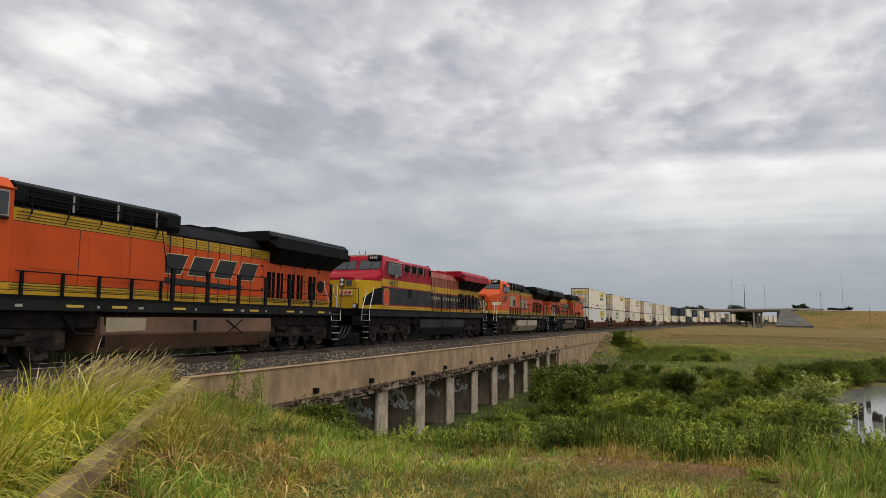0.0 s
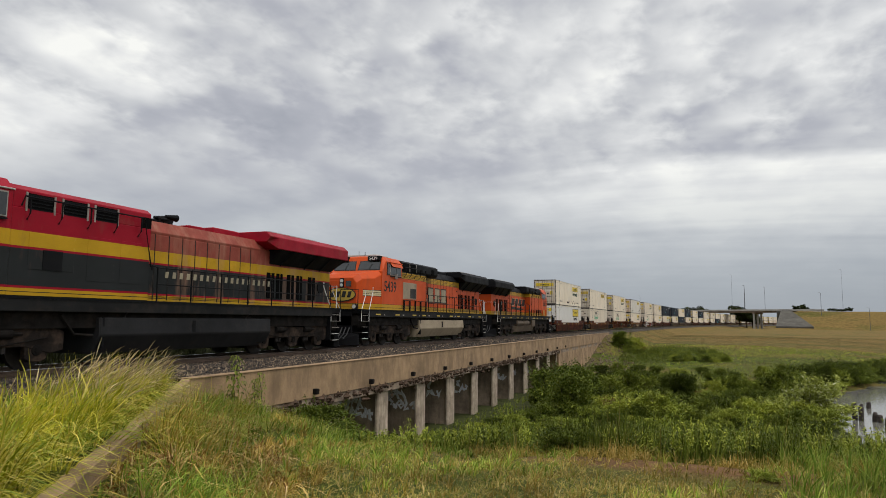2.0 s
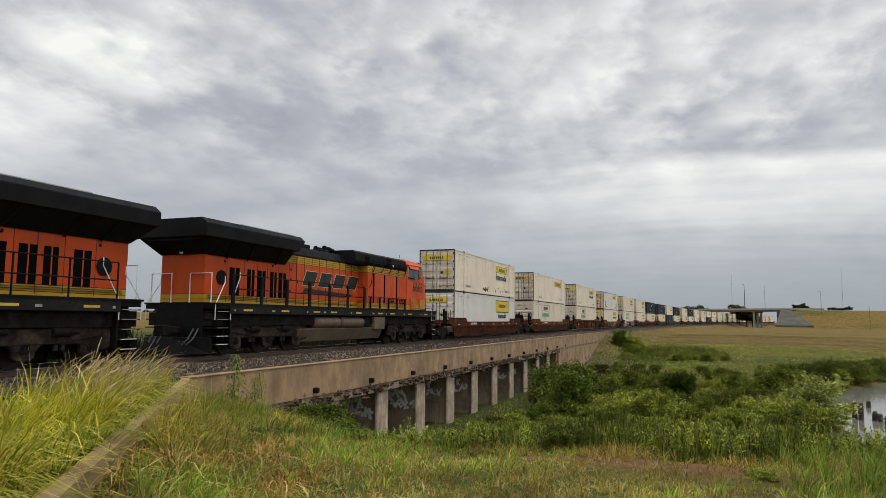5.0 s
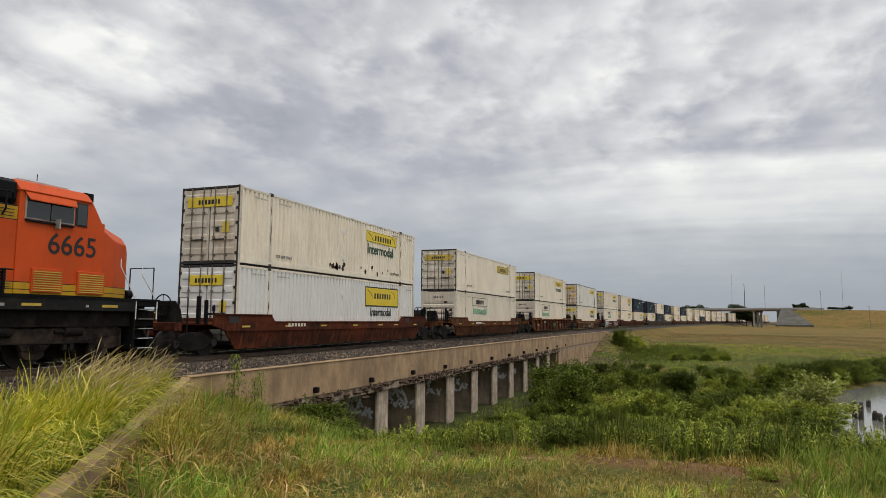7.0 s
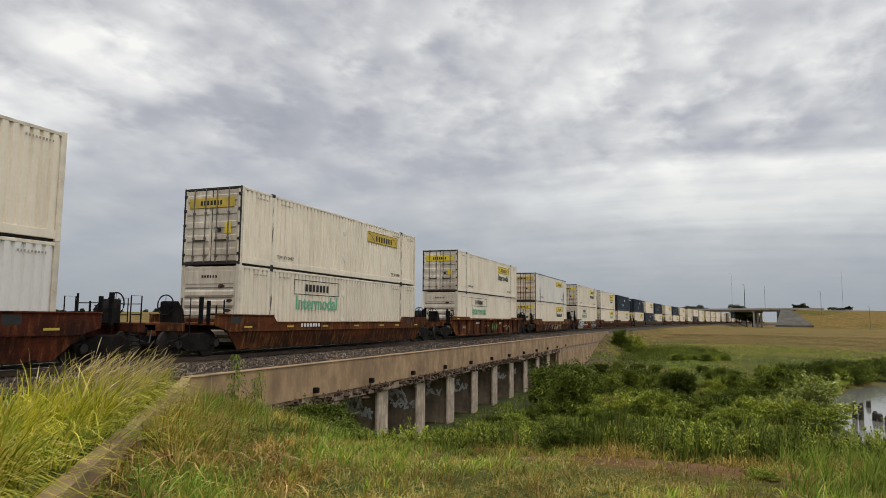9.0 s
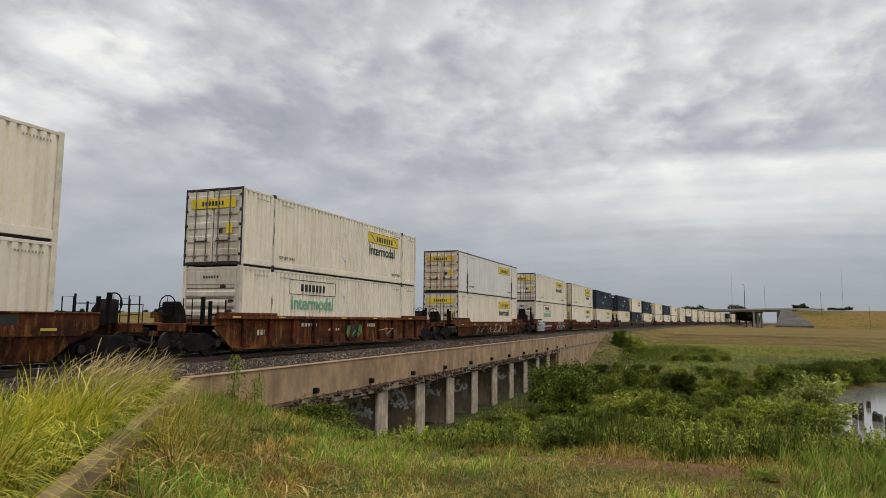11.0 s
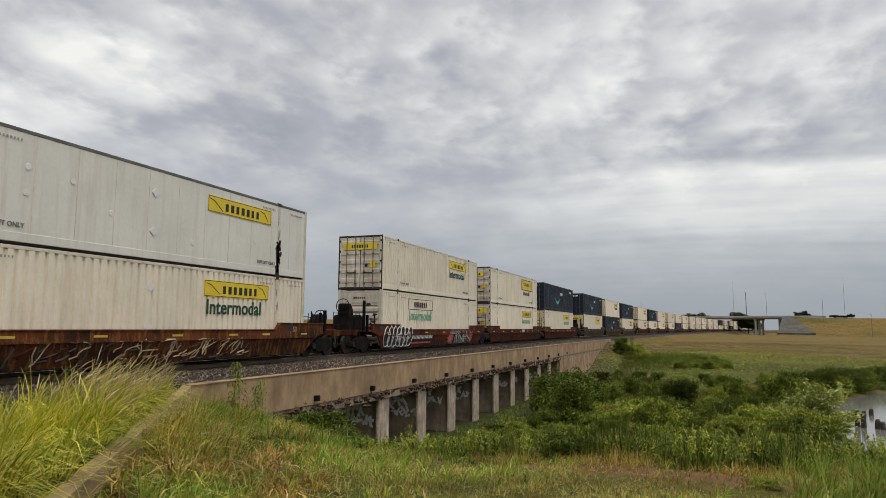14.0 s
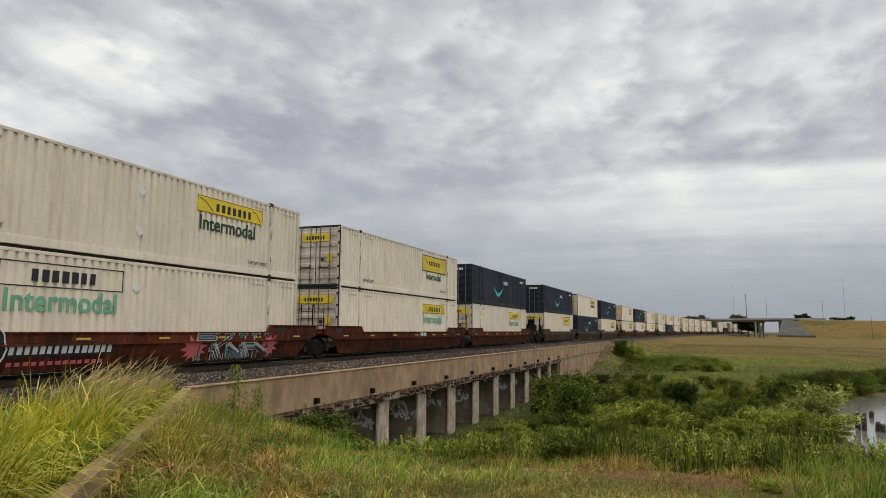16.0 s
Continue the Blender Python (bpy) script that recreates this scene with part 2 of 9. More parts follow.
def surface(name, color, rough=0.6, metal=0.0, var=0.25, scale=1.5, fine=30.0, bump=0.15, dirt=None, dirt_amount=0.5, streak=(1, 1, 1), bands=None, spread=0.0, gloss=0.5):
    """A worn surface: colour (or bands of colour by height), broad and fine variation, dirt in streaks, fine relief."""
    m_, nt, bs = nodes_of(name)
    tc = nt.nodes.new("ShaderNodeTexCoord").outputs["Object"]
    if bands:
        sep = nt.nodes.new("ShaderNodeSeparateXYZ")
        nt.links.new(tc, sep.inputs[0])
        dv = nt.nodes.new("ShaderNodeMath")
        dv.operation = "DIVIDE"
        nt.links.new(sep.outputs[2], dv.inputs[0])
        dv.inputs[1].default_value = 5.0
        base = link_ramp(nt, dv.outputs[0], [(max(z, 0) / 5.0, c) for z, c in bands], "CONSTANT")
    else:
        rgb = nt.nodes.new("ShaderNodeRGB")
        rgb.outputs[0].default_value = (*color, 1)
        base = rgb.outputs[0]
    n1 = link_noise(nt, tc, scale, 5, 0.6)
    n2 = link_noise(nt, tc, fine, 3, 0.6)
    shade = link_ramp(nt, n1, [(0.3, 1 - var), (0.7, 1 + var * 0.35)])
    col = link_mix(nt, 1.0, base, shade, "MULTIPLY")
    col = link_mix(nt, 0.5, col, link_mix(nt, 1.0, col, link_ramp(nt, n2, [(0.35, 1 - var * 0.8), (0.65, 1.0)]), "MULTIPLY"))
    if dirt:
        n3 = link_noise(nt, tc, 2.2, 6, 0.65, streak, (3.3, 1.1, 7.7))
        fac = link_ramp(nt, n3, [(0.62 - 0.25 * dirt_amount, 0.0), (0.78, min(1.0, 0.35 + 0.5 * dirt_amount))])
        col = link_mix(nt, fac, col, dirt)
    if spread:
        oi = nt.nodes.new("ShaderNodeObjectInfo")
        col = link_mix(nt, 1.0, col, link_ramp(nt, oi.outputs["Random"], [(0.0, 1 - spread), (1.0, 1 + spread * 0.4)]), "MULTIPLY")
    nt.links.new(col, bs.inputs["Base Color"])
    bs.inputs["Metallic"].default_value = metal
    bs.inputs["Specular IOR Level"].default_value = gloss
    nt.links.new(link_ramp(nt, n1, [(0.3, min(1, rough * 1.15)), (0.7, rough * 0.85)]), bs.inputs["Roughness"])
    if bump:
        link_bump(nt, bs, n2, bump)
    return m_


def foliage(name, stops, rough=0.5, through=0.2, patches=None):
    """Leaves or blades: colour varies from piece to piece, some light comes through."""
    m_, nt, bs = nodes_of(name)
    geo = nt.nodes.new("ShaderNodeNewGeometry")
    tc = nt.nodes.new("ShaderNodeTexCoord").outputs["Object"]
    col = link_ramp(nt, geo.outputs["Random Per Island"], stops)
    col = link_mix(nt, 1.0, col, link_ramp(nt, link_noise(nt, tc, 0.7, 4), [(0.3, 0.5), (0.7, 1.4)]), "MULTIPLY")
    if patches:
        far_ = link_noise(nt, tc, 0.07, 5, 0.6, (0.45, 1.0, 1), (3, 1, 0))
        col = link_mix(nt, 1.0, col, link_ramp(nt, far_, [(0.36, patches[0]), (0.5, (0.9, 0.9, 0.9)), (0.64, patches[1])]), "MULTIPLY")
    oi = nt.nodes.new("ShaderNodeObjectInfo")
    col = link_mix(nt, 1.0, col, link_ramp(nt, oi.outputs["Random"], [(0.0, (0.5, 0.52, 0.5)), (0.5, (0.95, 0.97, 0.95)), (1.0, (1.2, 1.15, 1.0))]), "MULTIPLY")
    nt.links.new(col, bs.inputs["Base Color"])
    bs.inputs["Roughness"].default_value = rough
    bs.inputs["Specular IOR Level"].default_value = 0.08
    tr = nt.nodes.new("ShaderNodeBsdfTranslucent")
    nt.links.new(col, tr.inputs[0])
    mx = nt.nodes.new("ShaderNodeMixShader")
    mx.inputs[0].default_value = through
    out = nt.nodes["Material Output"]
    nt.links.new(bs.outputs[0], mx.inputs[1]), nt.links.new(tr.outputs[0], mx.inputs[2])
    nt.links.new(mx.outputs[0], out.inputs[0])
    return m_


# ---- materials ----
CONCRETE = surface("weathered_concrete", (0.44, 0.285, 0.152), 0.9, var=0.42, scale=0.9, fine=26, bump=0.4, dirt=(0.13, 0.083, 0.048), dirt_amount=1.05, streak=(1.0, 0.8, 0.3))
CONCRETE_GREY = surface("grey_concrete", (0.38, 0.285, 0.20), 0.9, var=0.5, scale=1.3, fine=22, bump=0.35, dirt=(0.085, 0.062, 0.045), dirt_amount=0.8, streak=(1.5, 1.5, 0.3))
ROAD_CONCRETE = surface("road_concrete", (0.40, 0.38, 0.34), 0.9, var=0.25, scale=0.15, fine=4, bump=0.1)
STEEL_RAIL = surface("rail_steel", (0.16, 0.11, 0.08), 0.55, 0.6, var=0.3, bump=0.1)
RAIL_TOP = surface("polished_rail", (0.5, 0.49, 0.47), 0.25, 1.0, var=0.15, bump=0.02)
TIE = surface("creosote_wood", (0.05, 0.037, 0.029), 0.85, var=0.5, scale=4, bump=0.4, spread=0.35)
BLACK = surface("black_paint", (0.006, 0.006, 0.007), 0.6, var=0.3, bump=0.08, dirt=(0.02, 0.017, 0.015), dirt_amount=0.35, gloss=0.12)
UNDER = surface("grimy_running_gear", (0.012, 0.010, 0.0085), 0.85, var=0.5, scale=3, bump=0.3, dirt=(0.04, 0.028, 0.02), dirt_amount=0.45, gloss=0.12)
WHEEL = surface("wheel_steel", (0.024, 0.018, 0.0145), 0.65, 0.3, var=0.4, scale=5, bump=0.2)
WHITE_TRIM = surface("white_paint", (0.72, 0.71, 0.68), 0.5, var=0.15, bump=0.05)
YELLOW = surface("yellow_paint", (0.62, 0.42, 0.02), 0.5, var=0.2, bump=0.05)
RUBBER = surface("black_rubber", (0.012, 0.012, 0.012), 0.6, var=0.2, bump=0.05)


def glass(name, tint):
    m_, nt, bs = nodes_of(name)
    bs.inputs["Base Color"].default_value = (*tint, 1)
    bs.inputs["Roughness"].default_value = 0.06
    bs.inputs["Metallic"].default_value = 0.0
    bs.inputs["IOR"].default_value = 1.6
    bs.inputs["Specular IOR Level"].default_value = 0.6
    return m_


CAB_GLASS = glass("dark_cab_glass", (0.018, 0.021, 0.02))


def smooth(a, b, x):
    t = np.clip((x - a) / (b - a), 0, 1)
    return t * t * (3 - 2 * t)


def track_x(y):
    return np.where(y > CURVE_Y, (np.maximum(y, CURVE_Y) - CURVE_Y) ** 2 / (2 * RAIL_R), 0.0)


def on_track(u):
    """Pose of the line at u metres along it: local +Y leads away up the line, +X to the side of the pond."""
    if u <= CURVE_Y:
        return pose(0, u, 0)
    a = (u - CURVE_Y) / RAIL_R
    return pose(RAIL_R * (1 - math.cos(a)), CURVE_Y + RAIL_R * math.sin(a), 0, 0, 0, -math.degrees(a))


def along(t):
    """How far the train has run at t seconds: slowly gathering speed."""
    return 11.27 * t + 0.025 * t * t

# ---- ground: bank, creek bed, field, line and highway embankments in one sheet ----
def value_noise(x, y, s, seed):
    """Smooth random relief on a grid of s metres."""
    rng = np.random.RandomState(seed)
    tab = rng.rand(256, 256)
    x, y = x / s, y / s
    i, j = np.floor(x).astype(int), np.floor(y).astype(int)
    u, v = x - i, y - j
    u, v = u * u * (3 - 2 * u), v * v * (3 - 2 * v)
    g = lambda a, b: tab[a % 256, b % 256]
    return (g(i, j) * (1 - u) + g(i + 1, j) * u) * (1 - v) + (g(i, j + 1) * (1 - u) + g(i + 1, j + 1) * u) * v - 0.5


WATER_Z = -4.9
WING_A, WING_B = (3.35, 15.1), (9.9, 5.4)      # the flared wing wall, from the parapet's corner down the bank


def land(x, y):
    x, y = np.asarray(x, float), np.asarray(y, float)
    edge = np.interp(x, [2, 6, 9, 12, 18, 24, 40, 90], [17.0, 14.7, 12.8, 12.5, 13.0, 14.2, 19.0, 26.0])
    s = y - edge
    near = -0.42 - 0.07 * np.clip(y - 1, 0, 10)
    drop = np.interp(s, [-3, 0, 3, 8, 16, 24, 32], [0, -0.05, -0.6, -1.75, -3.1, -4.1, -5.5]) * np.interp(x, [7, 15], [1.7, 1.0])
    bed = np.where(x > 18, -4.5 - 1.8 * smooth(23, 28, x) * smooth(20, 28, s), -4.5)
    z = np.maximum(near + drop, bed)
    # far bank and field
    shore = np.interp(x, [0, 6, 14, 24, 26, 29.3, 37, 50, 120], [70, 72, 70, 68, 69.5, 73, 90, 115, 160])
    r = y - shore
    rise = np.interp(r, [-8, 0, 2, 6, 14, 30, 70, 160], [-5.6, -4.85, -4.5, -4.25, -3.6, -2.9, -2.15, -1.9])
    rise = np.where(x < 19, np.maximum(rise, -4.5), rise)
    z = np.where(r > -8, np.maximum(z, rise), z)
    z = np.where(r > 0, rise, z)
    # left of the line: level ground
    z = np.where(x < -6, np.where((y > 16) & (y < 80), -1.0, -1.3), z)
    # the line's own embankment, both sides, but for the span of the bridge
    d = np.abs(x - track_x(y))
    bank = -0.62 - np.clip(d - 3.6, 0, 50) * 0.42
    solid = np.maximum(1 - smooth(15.5, 19.0, y + np.clip(d - 3.3, 0, 9) * 0.0), np.clip((y - 80) / 20.0, 0, 1))
    z = np.where(solid > 0.01, np.maximum(z, bank * solid + (1 - solid) * -4.6), z)
    # behind the wing wall the fill stands level with its coping
    ax, ay = WING_B[0] - WING_A[0], WING_B[1] - WING_A[1]
    n_ = math.hypot(ax, ay)
    side = -((x - WING_A[0]) * ay - (y - WING_A[1]) * ax) / n_       # >0 on the creek side
    fill = -0.42 - 0.045 * np.clip(x - 3, 0, 10)
    z = np.where((side < -0.12) & (y < 16) & (x < 14), np.maximum(z, fill), z)
    z = np.where((side >= -0.12) & (side < 5) & (y < 18) & (x < 12.5) & (x > 2), np.minimum(z, -1.0 - 0.2 * np.clip(side, 0, 2) + 0.25 * np.clip(side - 2, 0, 3)), z)
    # highway embankments on either side of the overpass
    for (x0, y0, z0), (x1, y1, z1) in (((61.5, 409, 7.6), (420, 345, 5.2)), ((-22, 455, 7.6), (-420, 500, 6.0))):
        length = math.hypot(x1 - x0, y1 - y0)
        dx, dy = (x1 - x0) / length, (y1 - y0) / length
        run = (x - x0) * dx + (y - y0) * dy
        q = np.abs((x - x0) * dy - (y - y0) * dx)
        top = z0 + np.clip(run / length, 0, 1) * (z1 - z0)
        z = np.maximum(z, top - np.maximum(np.clip(q - 7, 0, 60) * 0.4, np.clip(-run, 0, 60) * 2.2))
    # natural unevenness, none on the line
    free = smooth(3.4, 6.5, d)
    near_by = 1 - smooth(60, 105, y)
    z = z + free * (near_by * 0.16 * value_noise(x, y, 2.1, 1) + 0.5 * value_noise(x, y, 11.0, 2) * smooth(14, 30, y) * (1 - 0.75 * smooth(85, 110, y)) + near_by * 0.07 * value_noise(x, y, 0.6, 3))
    z = z + smooth(120, 200, y) * smooth(10, 30, d) * 0.6 * value_noise(x, y, 45.0, 4)
    return z


def land_material():
    m_, nt, bs = nodes_of("grassy_ground")
    tc = nt.nodes.new("ShaderNodeTexCoord").outputs["Object"]
    n1 = link_noise(nt, tc, 0.09, 5, 0.6, (1, 2.2, 1))
    n2 = link_noise(nt, tc, 0.9, 5, 0.65)
    n3 = link_noise(nt, tc, 14.0, 4, 0.7)
    green = link_ramp(nt, n2, [(0.3, (0.042, 0.058, 0.011)), (0.7, (0.085, 0.10, 0.019))])
    straw = link_ramp(nt, n2, [(0.3, (0.125, 0.08, 0.025)), (0.7, (0.24, 0.16, 0.055))])
    sep = nt.nodes.new("ShaderNodeSeparateXYZ")
    nt.links.new(tc, sep.inputs[0])

    def span(axis, a, b):
        r = nt.nodes.new("ShaderNodeMapRange")
        nt.links.new(sep.outputs[axis], r.inputs[0])
        r.inputs[1].default_value, r.inputs[2].default_value = a, b
        return r.outputs[0]
    # the low meadow by the creek is greener than the dry mown field behind it
    streaky = link_noise(nt, tc, 0.07, 5, 0.6, (0.45, 1.0, 1), (3, 1, 0))
    dry = link_mix(nt, 0.45, link_ramp(nt, n1, [(0.42, 0.0), (0.58, 1.0)]), link_ramp(nt, streaky, [(0.38, 0.0), (0.62, 1.0)]))
    dry = link_mix(nt, 0.42, dry, span(1, 84, 150))
    col = link_mix(nt, link_ramp(nt, dry, [(0.3, 0.05), (0.9, 0.95)]), green, straw)
    soil = link_ramp(nt, link_noise(nt, tc, 0.45, 4, 0.6, offset=(5, 9, 0)), [(0.62, 0.0), (0.72, 1.0)])
    col = link_mix(nt, soil, col, (0.20, 0.125, 0.07))
    # bare trodden soil at the top of the bank
    bare = link_mix(nt, 1.0, link_mix(nt, 1.0, span(1, 11.7, 12.2), span(1, 13.8, 13.0), "MULTIPLY"), link_mix(nt, 1.0, span(0, 13.2, 14.2), span(0, 19.2, 18.2), "MULTIPLY"), "MULTIPLY")
    col = link_mix(nt, bare, col, link_ramp(nt, n2, [(0.3, (0.10, 0.055, 0.026)), (0.7, (0.23, 0.13, 0.062))]))
    # creek bed ground turns darker and greener below -2.2 m
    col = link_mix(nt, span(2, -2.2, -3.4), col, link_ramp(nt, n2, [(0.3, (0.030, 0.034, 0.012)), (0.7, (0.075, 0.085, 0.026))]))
    col = link_mix(nt, span(1, 62.0, 69.0), col, link_mix(nt, link_ramp(nt, dry, [(0.25, 0.05), (0.75, 0.95)]), green, straw))
    col = link_mix(nt, 1.0, col, link_ramp(nt, n3, [(0.3, 0.6), (0.7, 1.2)]), "MULTIPLY")
    nt.links.new(col, bs.inputs["Base Color"])
    bs.inputs["Roughness"].default_value = 0.95
    bs.inputs["Specular IOR Level"].default_value = 0.1
    link_bump(nt, bs, n3, 0.8, 0.06)
    return m_


def steps(*runs):
    """Grid lines: (start, stop, step) runs joined."""
    out = []
    for a, b, s in runs:
        out += list(np.arange(a, b, s))
    return np.array(out + [runs[-1][1]])


def make_ground():
    xs = steps((-4000, -600, 400), (-600, -120, 40), (-120, -12, 9), (-12, 2, 1.0), (2, 26, 0.35), (26, 60, 0.8), (60, 140, 4), (140, 460, 10), (460, 800, 60), (800, 4000, 400))
    ys = steps((-400, -40, 60), (-40, -6, 4), (-6, 22, 0.35), (22, 110, 0.8), (110, 300, 1.8), (300, 520, 3.0), (520, 900, 40), (900, 4800, 300))
    gx, gy = np.meshgrid(xs, ys)
    gz = land(gx, gy)
    nx, ny = len(xs), len(ys)
    v = np.stack([gx.ravel(), gy.ravel(), gz.ravel()], 1)
    i = np.arange(ny - 1)[:, None] * nx + np.arange(nx - 1)[None, :]
    f = np.stack([i, i + 1, i + nx + 1, i + nx], -1).reshape(-1, 4)
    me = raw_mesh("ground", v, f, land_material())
    me.polygons.foreach_set("use_smooth", [True] * len(me.polygons))
    return tagged(new("ground", me), "uneven grassy bank, creek bed and field with dry patches", "ground", kind="structure")


make_ground()


def make_water():
    m_, nt, bs = nodes_of("pond_water")
    tc = nt.nodes.new("ShaderNodeTexCoord").outputs["Object"]
    bs.inputs["Base Color"].default_value = (0.17, 0.165, 0.14, 1)
    bs.inputs["Roughness"].default_value = 0.12
    bs.inputs["IOR"].default_value = 1.4
    bs.inputs["Specular IOR Level"].default_value = 0.9
    link_bump(nt, bs, link_noise(nt, tc, 1.8, 4, 0.6, (1, 2.5, 1)), 0.08, 0.03)
    s = Shape()
    s.box(19, 150, 36, 175, WATER_Z - 0.3, WATER_Z)
    return tagged(part("water", s, m_), "still grey pond water with faint ripples", "water", kind="structure")


make_water()


# ---- the line: ballast, ties, rails ----
def sweep(profile, u0, u1, step, closed=True):
    """A profile (offset, height) carried along the line."""
    v, us = [], np.arange(u0, u1 + 0.01, step)
    for u in us:
        m_ = on_track(float(u))
        v += [m_ @ Vector((p[0], 0, p[1])) for p in profile]
    n, k = len(us), len(profile)
    f = [(i * k + j, i * k + (j + 1) % k, i * k + k + (j + 1) % k, i * k + k + j) for i in range(n - 1) for j in range(k if closed else k - 1)]
    return v, f


def ballast_material():
    m_, nt, bs = nodes_of("crushed_ballast")
    tc = nt.nodes.new("ShaderNodeTexCoord").outputs["Object"]
    vo = nt.nodes.new("ShaderNodeTexVoronoi")
    vo.inputs["Scale"].default_value = 15.0
    nt.links.new(tc, vo.inputs["Vector"])
    col = link_ramp(nt, vo.outputs["Color"], [(0.1, (0.013, 0.010, 0.008)), (0.5, (0.042, 0.031, 0.022)), (0.9, (0.16, 0.115, 0.075))])
    # each cell darkens to its rim: shade between stones painted in
    col = link_mix(nt, 1.0, col, link_ramp(nt, vo.outputs["Distance"], [(0.0, 1.1), (0.7, 0.35)]), "MULTIPLY")
    col = link_mix(nt, link_ramp(nt, link_noise(nt, tc, 0.8, 4), [(0.45, 0.0), (0.75, 0.4)]), col, (0.08, 0.06, 0.042))
    # oil, brake dust, rust and painted-in train shade blacken all but the outer shoulder
    sep = nt.nodes.new("ShaderNodeSeparateXYZ")
    nt.links.new(tc, sep.inputs[0])
    grime_shade = link_ramp(nt, link_noise(nt, tc, 0.6, 3), [(0.3, 1.0), (0.8, 0.75)])
    rng_ = nt.nodes.new("ShaderNodeMapRange")
    nt.links.new(sep.outputs[0], rng_.inputs[0])
    for i, v in ((1, 1.2), (2, 2.0), (3, 1.0), (4, 0.0)):
        rng_.inputs[i].default_value = v
    mul = nt.nodes.new("ShaderNodeMath")
    mul.operation = "MULTIPLY"
    nt.links.new(rng_.outputs[0], mul.inputs[0]), nt.links.new(grime_shade, mul.inputs[1])
    col = link_mix(nt, mul.outputs[0], col, (0.018, 0.015, 0.013))
    nt.links.new(col, bs.inputs["Base Color"])
    bs.inputs["Roughness"].default_value = 0.9
    link_bump(nt, bs, vo.outputs["Distance"], 1.0, 0.08)
    return m_


BALLAST = ballast_material()


def make_line():
    line = tagged(new("railway_track"), "single railway track on grey crushed-stone ballast", "railway track", kind="structure")
    prof = [(-4.6, -1.0), (-3.3, -0.42), (-1.75, -0.2), (1.75, -0.2), (2.6, -0.27), (3.28, -0.36), (3.28, -1.0)]
    v, f = sweep(prof, -40, 103.5, 0.5)
    v2, f2 = sweep([(-4.6, -1.0), (-3.3, -0.5), (-1.75, -0.2), (1.75, -0.2), (3.0, -0.5), (4.6, -1.1)], 103.5, 903.5, 5.0)
    s = Shape()
    s.add(v, f), s.add(v2, f2)
    part("ballast", s, BALLAST, line, "grey crushed-stone ballast")
    for x in (-0.755, 0.755):
        rail = [(x - 0.075, -0.18), (x + 0.075, -0.18), (x + 0.075, -0.165), (x + 0.012, -0.14), (x + 0.012, -0.05), (x + 0.037, -0.035), (x + 0.037, -0.008), (x - 0.037, -0.008), (x - 0.037, -0.035), (x - 0.012, -0.05), (x - 0.012, -0.14), (x - 0.075, -0.165)]
        s = Shape()
        s.add(*sweep(rail, -40, 120, 2.0)), s.add(*sweep(rail, 120, 900, 8.0))
        r = part("rail", s, STEEL_RAIL, line, "rust-brown steel rail")
        top = [(x - 0.034, -0.008), (x + 0.034, -0.008), (x + 0.03, 0.0), (x - 0.03, 0.0)]
        s = Shape()
        s.add(*sweep(top, -40, 120, 2.0)), s.add(*sweep(top, 120, 900, 8.0))
        part("running_surface", s, RAIL_TOP, r, "polished running surface")
    s = Shape()
    s.box(-1.3, 1.3, -0.115, 0.115, -0.36, -0.178)
    tie = s.mesh("tie", [TIE], 0.012)
    for i in range(290):
        o = part("tie", tie, TIE, line)
        o.matrix_basis = on_track(-12 + i * 0.52) @ pose(random.uniform(-0.03, 0.03), 0, random.uniform(-0.012, 0.0), 0, 0, random.uniform(-0.8, 0.8))
    s = Shape()
    for i in range(500):
        m_ = on_track(-12 + (290 + i) * 0.52)
        b = Shape().box(-1.3, 1.3, -0.115, 0.115, -0.36, -0.178)
        s.add([m_ @ Vector(p) for p in b.v], b.f)
    tagged(part("far_ties", s, TIE, line), kind="stuff")
    # loose stones that lie proud of the shoulder
    rng = np.random.RandomState(5)
    n = 26000
    yy = np.concatenate([rng.uniform(2, 34, n * 2 // 3), rng.uniform(34, 100, n // 3)])
    xx = rng.uniform(0.9, 3.3, len(yy))
    zz = np.interp(xx, [0, 1.75, 2.6, 3.28], [-0.2, -0.2, -0.27, -0.36])
    r_ = rng.uniform(0.022, 0.055, len(yy))
    base = np.array([(1, 0, 0), (-1, 0, 0), (0, 1, 0), (0, -1, 0), (0, 0, 1), (0, 0, -1)], float)
    v = base[None] * (0.6 + 0.8 * rng.rand(len(yy), 6, 1))
    a = rng.uniform(0, 6.28, len(yy))
    c_, s_ = np.cos(a)[:, None], np.sin(a)[:, None]
    tilt = v[:, :, 2] * 0.5
    vx, vy = v[:, :, 0] * c_ - v[:, :, 1] * s_ + tilt * 0.6, v[:, :, 0] * s_ + v[:, :, 1] * c_
    V = np.stack([vx, vy, v[:, :, 2]], -1) * r_[:, None, None] + np.stack([xx, yy, zz + r_ * 0.3], -1)[:, None]
    F = np.array([(0, 2, 4), (2, 1, 4), (1, 3, 4), (3, 0, 4), (2, 0, 5), (1, 2, 5), (3, 1, 5), (0, 3, 5)])
    F = (F[None] + (np.arange(len(yy)) * 6)[:, None, None]).reshape(-1, 3)
    stone, nt, bs = nodes_of("ballast_stone")
    g = nt.nodes.new("ShaderNodeNewGeometry")
    nt.links.new(link_ramp(nt, g.outputs["Random Per Island"], [(0.0, (0.012, 0.009, 0.007)), (0.55, (0.042, 0.030, 0.020)), (0.85, (0.115, 0.08, 0.05)), (1.0, (0.29, 0.215, 0.14))]), bs.inputs["Base Color"])
